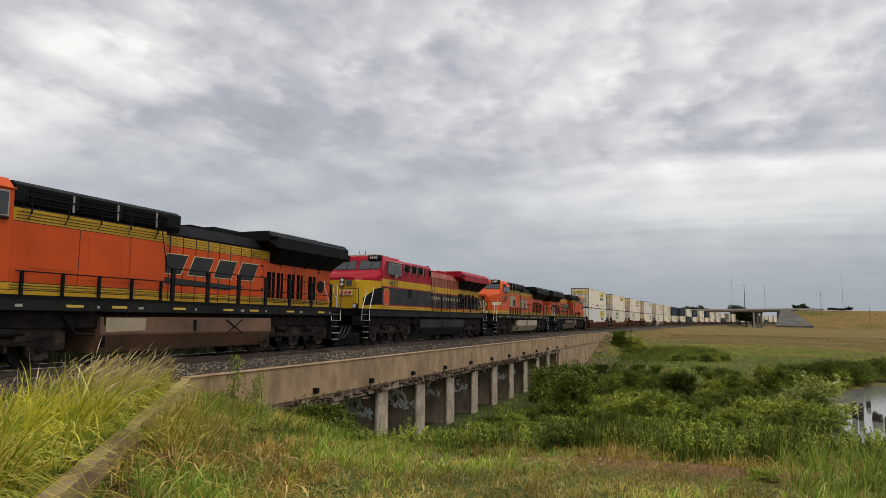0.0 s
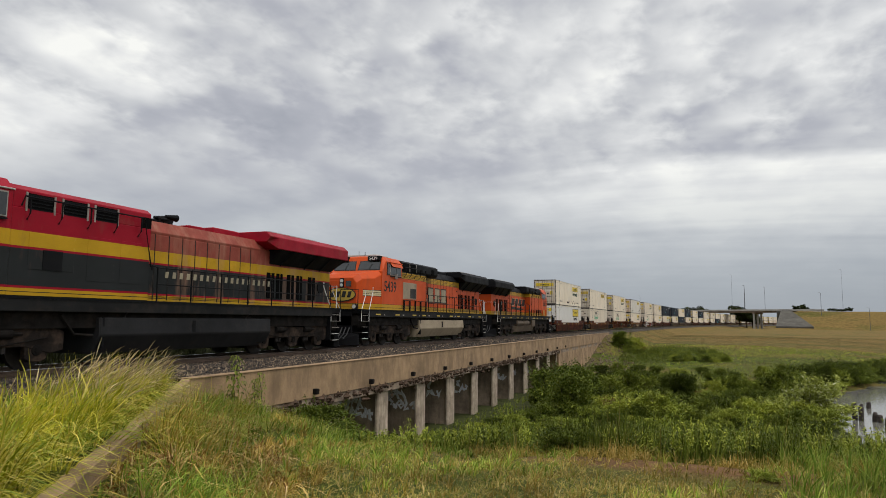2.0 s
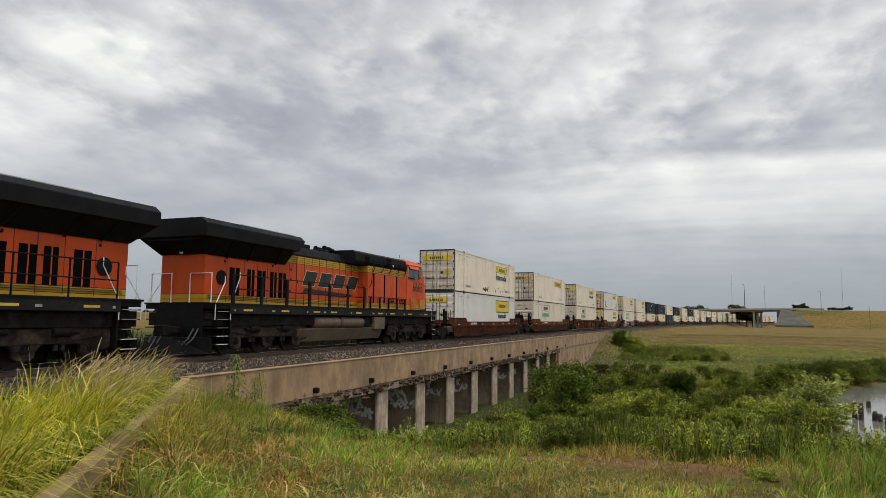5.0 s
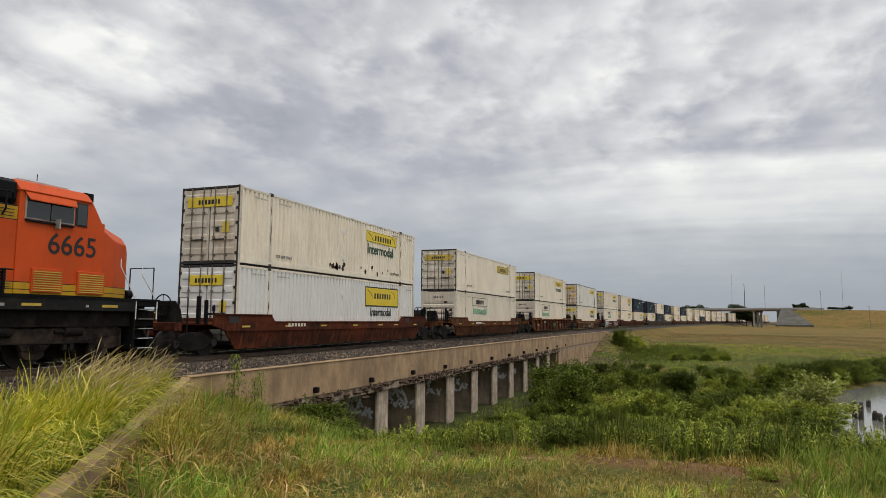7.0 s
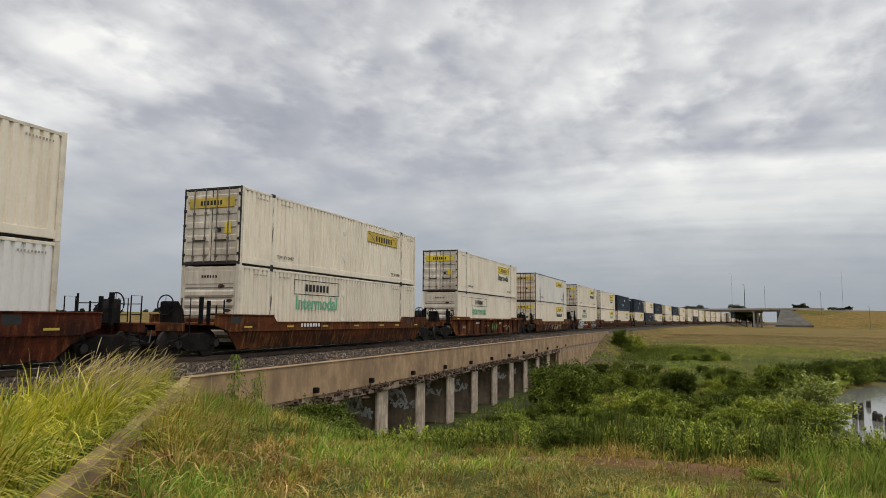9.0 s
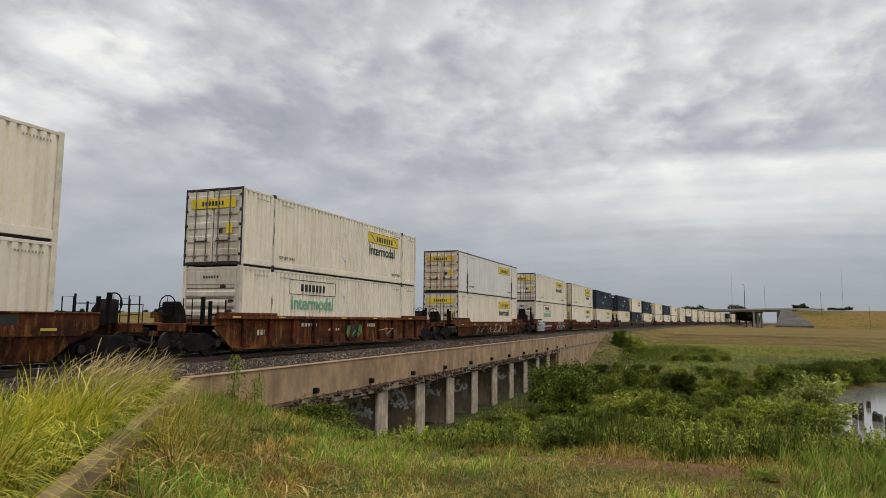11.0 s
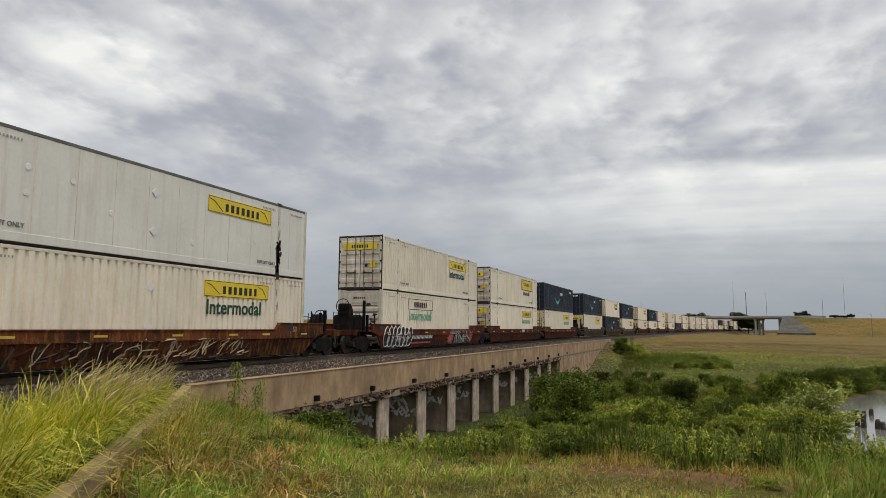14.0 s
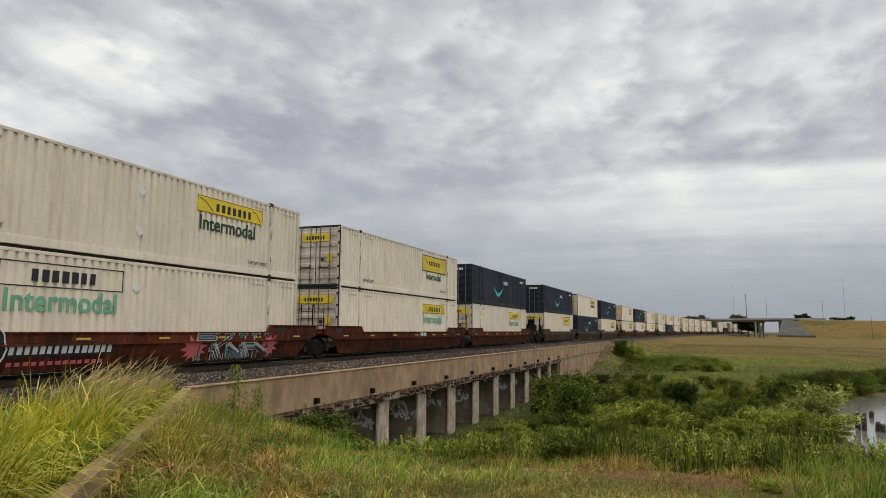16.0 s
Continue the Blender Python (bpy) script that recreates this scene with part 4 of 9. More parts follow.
def make_grass():
    away = lambda x, y: (from_eye(x, y) > 3.2)
    strip = lambda x, y: (wing_side(x, y) < -0.05) & ((wing_side(x, y) > -1.75) | ((y < 5.2) & (x > 10.2))) & away(x, y) & (x > 4.3)
    grass("tall_grass", "tall wind-bent yellow-green grass on the embankment", GRASS_YELLOW, 11, 56000, (4.0, 13.5, 2.0, 14.9), strip, (0.68, 1.25), (0.010, 0.026), (0.40, -0.05), 0.62, 0.75, 1.2, 14, None, 1.7)
    grass("tall_grass", "green blades among the tall embankment grass", GRASS_GREEN, 24, 20000, (4.0, 13.5, 2.0, 14.6), strip, (0.5, 1.0), (0.014, 0.036), (0.36, -0.1), 0.75, 0.8, 1.25, 10, None, 1.8)
    grass("seed_stalks", "fine pale seed stalks rising above tall grass", SEED_HEAD, 12, 1500, (4.3, 7.5, 8.5, 14.6), strip, (1.0, 1.45), (0.008, 0.014), (0.42, 0.15), 0.22, 0.0, 1.0, 3, None, 1.2, True)
    grass("tall_grass", "yellow-green grass standing before the wing wall", GRASS_YELLOW, 32, 12000, (3.8, 11.0, 5.0, 15.5), lambda x, y: (wing_side(x, y) > 0.6) & (wing_side(x, y) < 1.9) & away(x, y) & (y > 9.3) & (value_noise(x, y, 1.3, 93) > -0.05), (0.45, 0.9), (0.010, 0.022), (0.2, 0.0), 0.55, 0.0, 1.1, 10, None, 1.3)
    grass("overhanging_grass", "thick grass hanging over the end of the wing wall", GRASS_YELLOW, 33, 6000, (4.6, 6.8, 10.0, 13.4), lambda x, y: (np.abs(wing_side(x, y) + 0.15) < 0.22), (0.5, 0.9), (0.012, 0.026), (0.6, -0.2), 0.6, 0.0, 1.2, 10, None, 1.8)
    # the growth before the wall is tall beside it and low further out
    lower = lambda x, y: np.maximum(np.interp(wing_side(x, y), [1.0, 2.4, 4.0], [1.0, 0.5, 0.3]), np.interp(y, [13.4, 14.8], [0.0, 0.85])) * np.where((wing_side(x, y) < 0.9) & (y < 9.4), 0.5, 1.0)
    grass("dry_grass", "tangled straw-coloured grass before the wing wall", GRASS_STRAW, 13, 26000, (4.0, 14.5, 3.0, 17.0),
          lambda x, y: (wing_side(x, y) > 0.16) & (wing_side(x, y) < 3.4) & away(x, y), (0.4, 0.95), (0.012, 0.030), (0.25, -0.1), 0.8, 0.9, 1.2, 12, lower, 1.8)
    grass("dead_grass", "arching dead brown grass before the wing wall", GRASS_BROWN, 30, 10000, (5.0, 11.5, 6.0, 13.5),
          lambda x, y: (wing_side(x, y) > 0.3) & (wing_side(x, y) < 2.8) & away(x, y) & (value_noise(x, y, 1.6, 91) > -0.1), (0.55, 1.0), (0.014, 0.032), (0.1, -0.15), 1.1, 0.8, 1.2, 9, lower, 2.2)
    grass("dry_grass", "green undergrowth before the wing wall", GRASS_GREEN, 14, 36000, (4.0, 14.5, 4.0, 19.0),
          lambda x, y: (wing_side(x, y) > 0.35) & away(x, y) & (x > 3.8) & ((y > 9.6) | (wing_side(x, y) < 2.6)), (0.4, 0.85), (0.012, 0.026), (0.15, 0.0), 0.8, 1.0, 1.2, 10, lower)
    thicket("weeds", "leafy green weeds before the wing wall", LEAF_MID, 71, 300, (4.0, 13.0, 6.0, 17.0), lambda x, y: (wing_side(x, y) > 0.5) & (wing_side(x, y) < 2.2) & away(x, y) & (y > 9.0), (0.3, 0.6), 0.085, 1.1)
    grass("overhanging_grass", "grass tufts hanging over the wing wall", GRASS_YELLOW, 27, 6000, (3.5, 12.0, 3.0, 13.8), lambda x, y: (np.abs(wing_side(x, y) + 0.25) < 0.15) & away(x, y) & (y > 9.4), (0.45, 0.85), (0.012, 0.026), (0.5, -0.35), 0.6, 0.7)
    grass("overhanging_grass", "dry tufts hiding the wing wall", GRASS_STRAW, 28, 8000, (3.5, 12.0, 3.0, 14.0), lambda x, y: (np.abs(wing_side(x, y) - 0.45) < 0.2) & away(x, y) & (y > 9.6), (0.65, 1.1), (0.010, 0.022), (0.1, 0.1), 0.7, 0.7)
    edge_y = lambda x: np.interp(x, [6, 9, 12, 18, 24, 40], [15.2, 13.0, 12.6, 13.1, 14.4, 19.2])
    bank = lambda x, y: (wing_side(x, y) > 2.2) & away(x, y) & (y < edge_y(x) + 0.1) & ~((y > edge_y(x) - 1.6) & (value_noise(x, y, 0.7, 5) > -0.2) & (x > 13.6) & (x < 18.8))
    grass("short_grass", "short patchy green and dry grass on the bank", GRASS_MIXED, 15, 80000, (9.0, 25.0, 3.0, 14.6), bank, (0.06, 0.2), (0.006, 0.014), (0.1, 0.0), 0.8, 0.35)
    bank_all = lambda x, y: (wing_side(x, y) > 2.2) & away(x, y) & (y < edge_y(x) + 0.4)
    grass("short_grass", "fine low turf on the bank", GRASS_MIXED, 34, 60000, (9.0, 22.0, 3.0, 12.2), lambda x, y: (wing_side(x, y) > 2.0) & away(x, y), (0.04, 0.12), (0.006, 0.012), (0.1, 0.0), 0.9, 0.0)
    grass("short_grass", "dry straw tufts on the bank", GRASS_STRAW, 16, 52000, (9.0, 25.0, 3.0, 14.6), bank_all, (0.08, 0.3), (0.005, 0.012), (0.15, 0.0), 0.9, 0.6)
    grass("green_tufts", "fresh green tufts scattered on the bank", GRASS_GREEN, 25, 22000, (9.0, 25.0, 3.0, 14.6), lambda x, y: bank(x, y) & (value_noise(x, y, 0.9, 77) > 0.12), (0.1, 0.3), (0.009, 0.018), (0.15, 0.0), 0.7, 0.0)
    grass("green_grass", "lush bright green grass clumps on the bank", GRASS_GREEN, 17, 52000, (18.0, 32.0, 6.0, 20.0),
          lambda x, y: away(x, y) & (x - 17.5 > (12.0 - y) * 0.22) & (y > 7.0), (0.3, 0.7), (0.008, 0.018), (0.15, 0.0), 0.6, 1.0, 1.1, 10)
    grass("lip_straw", "dry straw standing along the lip of the bank", GRASS_STRAW, 31, 9000, (12.5, 20.0, 12.2, 14.0), lambda x, y: np.abs(y - edge_y(x) - 0.35) < 0.4, (0.12, 0.4), (0.006, 0.014), (0.1, 0.0), 0.8, 0.5)
    bed = lambda x, y: (y > edge_y(x) + 0.8 + 0.5 * value_noise(x, y, 1.4, 88)) & (y < edge_y(x) + 12)
    front = lambda x, y: (y > edge_y(x) + 0.8 + 0.5 * value_noise(x, y, 1.4, 88)) & (y < edge_y(x) + 5)
    dip = lambda x, y: np.interp(x, [10.0, 13.5], [0.4, 1.0])
    grass("reeds", "dense green reeds below the bank", REED, 18, 70000, (9.0, 36.0, 10.3, 29.0), bed, (0.65, 1.0), (0.012, 0.026), (0.06, 0.0), 0.3, 1.8, tall=dip)
    thicket("leafy_weeds", "dense dark leafy weeds below the bank", LEAF_DARK, 72, 4600, (9.0, 36.0, 10.3, 29.0), bed, (0.6, 1.0), 0.11, 2.2, 24, dip)
    thicket("leafy_weeds", "dense green leafy weeds below the bank", LEAF_MID, 73, 2600, (9.5, 32.0, 10.3, 24.0), front, (0.7, 1.0), 0.10, 1.4, 36, dip)
    grass("reeds", "pale arching reed blades below the bank", REED, 19, 5000, (9, 30.0, 10.3, 22.0), bed, (0.5, 0.85), (0.010, 0.02), (0.1, 0.0), 0.9, 1.2, tall=dip)
    creek = lambda x, y: (land(x, y) > WATER_Z + 0.02) & (((x - EYE[0]) / y < 0.155) | (y < 38)) & (x > 4.2 + np.clip(34 - y, 0, 5) * 0.5)
    grass("creek_undergrowth", "rank green undergrowth along the creek", REED, 20, 26000, (4.2, 40.0, 20.0, 70.0), creek, (0.3, 0.6), (0.02, 0.045), (0.05, 0.0), 0.6, 3.0)
    thicket("creek_weeds", "tangled green weeds along the creek", LEAF_MID, 75, 2600, (4.2, 40.0, 20.0, 70.0), creek, (0.25, 0.55), 0.12, 4.5, 18)
    thicket("creek_weeds", "dark tangled weeds along the creek", LEAF_DARK, 76, 6000, (4.2, 40.0, 20.0, 70.0), creek, (0.25, 0.55), 0.12, 5.0, 18)
    patch = lambda x, y: ((x - EYE[0]) / y > -0.11) & ((x - EYE[0]) / y < 0.06 - 0.0012 * (y - 72)) & (y > 83 + 0.5 * (x - 8)) & (y < 103)
    thicket("field_weeds", "low dark weeds in the mown field", LEAF_DARK, 77, 3800, (4.5, 25.0, 76.0, 106.0), patch, (0.4, 0.95), 0.16, 2.6, 16)
    thicket("shore_weeds", "dark weeds along the far shore of the pond", LEAF_DARK, 78, 3000, (24.0, 42.0, 66.0, 103.0), lambda x, y: (np.abs(y - np.interp(x, [24, 26, 29.3, 37, 50], [69.2, 70.7, 74.2, 91.2, 116.2])) < 2.2) & (land(x, y) > WATER_Z - 0.05), (0.8, 1.5), 0.18, 3.0, 24)
    grass("field_grass", "short green grass on the low meadow", GRASS_GREEN, 29, 100000, (5.0, 80.0, 64.0, 122.0), lambda x, y: land(x, y) > WATER_Z + 0.05, (0.08, 0.2), (0.03, 0.07), (0.05, 0.0), 0.9, 8.0, 1.0, 2)
    grass("field_grass", "coarse mown grass on the far field", FIELD_DRY, 21, 90000, (4.5, 75.0, 84.0, 190.0), None, (0.05, 0.14), (0.02, 0.06), (0.05, 0.0), 0.8, 0.0, 1.0, 1)
    # weeds added beyond the line, standing in for shade under the train
    grass("lineside_weeds", "near-black weeds added beyond the line for shade under the train", WEED_SHADE, 22, 36000, (-9.5, -5.2, -30.0, 130.0), None, (1.1, 1.6), (0.03, 0.08), (0.1, 0.0), 0.35)
    grass("track_weeds", "thin dry weeds at the edge of the ballast", SEED_HEAD, 23, 700, (2.6, 4.6, 2.0, 40.0), lambda x, y: (x > 2.7) & ((y < 15) | (x < 3.25)), (0.25, 0.7), (0.006, 0.014), (0.2, 0.0), 0.6)


make_grass()


def leaf_cloud(rng, centres, radii, per, size, flat=0.5):
    """Small leaves scattered in and on a set of blobs; uneven, with gaps."""
    pts, nrm = [], []
    for c, r in zip(centres, radii):
        d = rng.normal(0, 1, (per, 3))
        d /= np.linalg.norm(d, axis=1)[:, None]
        q = d * (rng.uniform(0.45, 1.08, (per, 1)) ** 0.6) * np.array(r)
        pts.append(q + np.array(c))
        nrm.append(d + rng.normal(0, 0.6, (per, 3)) + np.array((0, 0, flat)))
    p, nr = np.concatenate(pts), np.concatenate(nrm)
    nr /= np.linalg.norm(nr, axis=1)[:, None]
    a = rng.normal(0, 1, p.shape)
    u = np.cross(nr, a)
    u /= np.linalg.norm(u, axis=1)[:, None]
    v = np.cross(nr, u)
    s = rng.uniform(0.6, 1.3, (len(p), 1)) * size
    V = np.stack([p - u * s, p - v * s * 0.45, p + u * s, p + v * s * 0.45], 1)
    F = np.arange(len(p) * 4).reshape(-1, 4)
    return V.reshape(-1, 3), F


def shrub(name, label, mat_, seed, height, width, per=300, blobs=26, size=0.072, category="shrub"):
    """Stems that carry loose sprays of leaves, thinning outwards; single shoots stand out of the crown."""
    rng = np.random.RandomState(seed)
    o = tagged(new(name), label, category)
    cs, P, out = [], [], []
    for i in range(blobs):
        a, rr = rng.uniform(0, 6.28), width * 0.5 * math.sqrt(rng.rand()) * 0.9
        dome = math.sqrt(max(0.05, 1 - (rr / (width * 0.52)) ** 2))
        c = np.array((rr * math.cos(a), rr * math.sin(a), height * dome * rng.uniform(0.25, 0.92)))
        q = rng.uniform(0.045, 0.095)
        cs.append(c)
        P.append(c + rng.normal(0, 1, (per, 3)) * np.array((width * q, width * q, height * q * 0.75)))
        out.append(np.repeat(c[None] * np.array((1, 1, 0.6)), per, 0))
    for i in range(16):
        a, rr = rng.uniform(0, 6.28), width * 0.42 * math.sqrt(rng.rand())
        k = 22
        t = rng.rand(k, 1)
        foot = np.array((rr * math.cos(a), rr * math.sin(a), height * 0.55))
        tip = np.array((rr * math.cos(a) * 1.25, rr * math.sin(a) * 1.25, height * rng.uniform(0.85, 1.15)))
        P.append(foot + (tip - foot) * t + rng.normal(0, 0.035, (k, 3)))
        out.append(np.repeat(np.array((math.cos(a), math.sin(a), 0.6))[None], k, 0))
    p, d = np.concatenate(P), np.concatenate(out)
    p[:, 2] = np.abs(p[:, 2]) + 0.02
    d = d / (np.linalg.norm(d, axis=1)[:, None] + 1e-6) + rng.normal(0, 0.55, p.shape)
    d /= np.linalg.norm(d, axis=1)[:, None]
    w = np.cross(d, rng.normal(0, 0.5, p.shape) + np.array((0, 0, 1.0)))
    w /= np.linalg.norm(w, axis=1)[:, None] + 1e-6
    L = rng.uniform(0.6, 1.5, (len(p), 1)) * size
    droop = np.array((0, 0, -0.35)) * L
    V = np.stack([p - d * L, p - w * L * 0.36, p + d * L + droop, p + w * L * 0.36], 1)
    part("crown", raw_mesh("crown", V.reshape(-1, 3), np.arange(len(p) * 4).reshape(-1, 4), mat_), mat_, o)
    s = Shape()
    for c in cs:
        s.tube([(c[0] * 0.1, c[1] * 0.1, -0.25), (c[0] * 0.55, c[1] * 0.5, c[2] * 0.5), tuple(c)], 0.008 + 0.005 * height, 4)
    tagged(part("stem", s, BARK, o), kind="stuff")
    return o


def set_down(o, x, y, sink=0.08, turn=0.0, size=1.0):
    o.matrix_basis = Matrix.Translation((x, y, float(land(x, y)) - sink)) @ Matrix.Rotation(turn, 4, "Z") @ Matrix.Scale(size, 4)


def make_shrubs():
    kinds = [shrub("shrub", "bushy green creekside shrub with many small leaves", LEAF_MID, 31, 1.9, 2.6),
             shrub("shrub", "dark green creekside shrub, dense and rounded", LEAF_DARK, 32, 2.1, 2.3),
             shrub("shrub", "low spreading green shrub beside the creek", LEAF_MID, 33, 1.3, 3.0),
             shrub("shrub", "dark spreading thicket shrub beside the creek", LEAF_DARK, 34, 1.6, 3.2),
             shrub("shrub", "light green willowy shrub beside the creek", LEAF_LIGHT, 35, 1.8, 2.2),
             shrub("shrub", "half-dry brownish shrub in the thicket", LEAF_BROWN, 36, 1.1, 2.2)]
    for k in kinds:
        tagged(k, group="shrubs along the creek")
    used = set()

    def put(i, x, y, turn, size):
        if i not in used:
            used.add(i)
            o = kinds[i]
        else:
            o = copy_thing(kinds[i], pose(0, 0, 0))
        set_down(o, x, y, 0.1, turn, size)

    rng = random.Random(8)
    # single shrubs with a place of their own
    near_row = ((2, 10.3, 40.6, 0.89), (0, 12.0, 40.5, 0.58), (5, 11.3, 45.1, 0.88), (2, 13.3, 40.8, 1.25), (0, 14.3, 40.3, 1.1), (2, 15.2, 41.4, 1.1), (3, 15.9, 44.9, 0.95), (0, 17.0, 43.8, 0.8), (3, 18.2, 45.9, 0.9),
                (0, 19.2, 45.5, 0.8), (2, 20.1, 44.3, 1.1), (4, 21.0, 45.3, 0.84), (3, 16.2, 41.5, 0.66), (2, 18.5, 42.6, 0.84), (0, 22.2, 44.5, 0.8), (2, 23.1, 44.0, 0.96), (4, 23.8, 48.9, 1.6), (4, 22.7, 47.1, 1.25), (2, 17.6, 12.1, 0.2))
    middle_row = ((1, 9.1, 50.2, 1.05), (0, 9.7, 55.9, 1.05), (1, 11.0, 58.0, 1.1), (0, 12.9, 57.9, 1.0), (1, 14.4, 56.7, 0.95), (1, 15.3, 56.3, 1.1), (4, 16.2, 58.8, 1.1), (0, 17.7, 58.7, 0.85), (1, 19.3, 60.3, 1.0), (0, 20.6, 60.2, 0.9),
                  (1, 21.9, 61.1, 0.9), (1, 23.1, 60.0, 1.25), (3, 24.4, 66.0, 1.35), (1, 25.6, 69.6, 1.2), (2, 12.5, 52.2, 0.75), (2, 17.3, 55.0, 0.86), (3, 20.8, 54.8, 0.76), (5, 16.8, 56.6, 0.8), (2, 10.3, 46.6, 0.7))
    back_row = ((3, 6.8, 72.5, 0.95), (0, 8.5, 75.8, 0.8), (3, 10.5, 76.5, 0.8), (3, 12.5, 76.9, 0.75), (2, 14.6, 76.5, 0.7), (3, 16.8, 75.7, 0.75), (3, 18.6, 73.4, 0.75), (0, 22.6, 74.8, 0.7), (1, 24.0, 73.3, 0.85), (3, 25.6, 75.1, 0.9), (1, 27.1, 75.3, 0.8),
                (1, 6.8, 96.5, 1.25), (0, 8.3, 97.0, 1.1), (5, 9.0, 99.0, 0.9), (3, 11.5, 68.0, 0.8), (0, 15.0, 67.0, 0.75), (1, 19.5, 68.0, 0.8))
    by_piers = ((1, 9.1, 41.1, 1.41), (1, 9.9, 40.7, 1.2), (1, 7.6, 44.6, 1.43), (1, 8.1, 48.7, 1.5), (3, 8.3, 39.2, 0.7), (3, 7.6, 37.9, 0.62), (2, 7.0, 36.4, 0.74), (3, 6.2, 35.5, 0.53), (0, 6.2, 33.5, 0.44), (2, 4.9, 29.6, 0.6), (0, 5.3, 29.8, 0.52),
                (2, 6.0, 30.4, 0.55), (3, 6.6, 31.4, 0.54), (0, 7.3, 33.6, 0.52), (2, 8.3, 34.5, 0.7), (0, 9.4, 34.8, 0.54), (1, 5.6, 52.0, 1.1), (1, 6.2, 58.0, 1.2), (2, 24.5, 33.0, 0.9), (2, 26.0, 32.0, 0.95), (0, 27.5, 33.0, 0.7), (2, 29.0, 33.5, 0.85), (3, 4.9, 22.4, 0.72), (3, 4.6, 20.0, 0.85), (3, 5.6, 25.2, 0.5))
    for row in (near_row, middle_row, back_row, by_piers):
        for i, x, y, size in row:
            put(i, x, y, rng.uniform(0, 6.28), size)
    # smaller ones between them
    n = 0
    while n < 95:
        y = rng.uniform(30, 72)
        x = rng.uniform(8.5, 18 + y * 0.33)
        if float(land(x, y)) < WATER_Z + 0.05 or ((x - EYE[0]) / y > 0.145 and y < 72):
            continue
        put(rng.choice((0, 1, 2, 2, 3, 3)), x, y, rng.uniform(0, 6.28), rng.uniform(0.4, 0.7))
        n += 1
    # leafy weeds among the reeds
    for k in range(12):
        x = rng.uniform(9.5, 27)
        y = float(np.interp(x, [6, 9, 12, 18, 24, 40], [15.2, 13.0, 12.6, 13.1, 14.4, 19.2])) + 0.7 + rng.random() ** 1.3 * 9.5
        put(rng.choice((0, 2, 2, 3)), x, y, rng.uniform(0, 6.28), rng.uniform(0.3, 0.45))
    # thicket along the far shore of the pond
    for k in range(50):
        x = 25.5 + k * 0.28
        y = float(np.interp(x, [24, 26, 29.3, 37, 50], [68, 69.5, 73, 90, 115])) + rng.uniform(0.4, 4)
        put(rng.choice((0, 1, 1, 3)), x, y, rng.uniform(0, 6.28), rng.uniform(0.75, 1.15))
    # low weeds dotted over the field
    for k in range(64):
        y = rng.uniform(88, 104)
        put(rng.choice((2, 2, 3, 0)), EYE[0] + y * rng.uniform(-0.1, 0.055 - 0.0012 * (y - 74)), y, rng.uniform(0, 6.28), rng.uniform(0.3, 0.62))


make_shrubs()


def weed(name, label, seed, height):
    """A tall leafy weed: one stalk, side leaves."""
    rng = random.Random(seed)
    o = tagged(new(name), label, "weed", group="tall weeds by the wall")
    s = Shape()
    pts = [(0.06 * math.sin(k * 1.3) * k / 5, 0.05 * math.cos(k * 1.1) * k / 5, height * k / 6) for k in range(7)]
    s.tube(pts, 0.012, 5)
    part("stalk", s, BARK, o)
    V, F = [], []
    for k in range(150):
        t = rng.uniform(0.15, 1.0)
        z = height * t
        a = rng.uniform(0, 6.28)
        L = rng.uniform(0.08, 0.17) * (1.2 - 0.5 * t)
        c, d = math.cos(a), math.sin(a)
        b = len(V)
        w = L * 0.22
        reach = rng.choice((0.03, 0.08, 0.16, 0.24)) * (1.15 - 0.6 * t)
        px, py = reach * c, reach * d
        V += [(px, py, z), (px + c * L * 0.5 - d * w, py + d * L * 0.5 + c * w, z + 0.05), (px + c * L, py + d * L, z - 0.05), (px + c * L * 0.5 + d * w, py + d * L * 0.5 - c * w, z + 0.05)]
        F.append((b, b + 1, b + 2, b + 3))
    part("foliage", raw_mesh("foliage", V, F, LEAF_MID), LEAF_MID, o)
    return o


def make_weeds():
    rng = random.Random(4)
    kinds = [weed("weed", "tall leafy weed stalk before the concrete wall", 51 + k, 1.5 + 0.3 * k) for k in range(3)]
    spots = [(4.5, 16.8), (4.35, 17.3), (4.4, 22.4), (4.8, 15.5), (4.3, 23.0), (5.2, 26.5), (6.2, 27.5)]
    for i, (x, y) in enumerate(spots):
        o = kinds[i] if i < 3 else copy_thing(kinds[i % 3], pose(0, 0, 0))
        set_down(o, x, y, 0.05, rng.uniform(0, 6.28), rng.uniform(0.75, 1.15))


make_weeds()


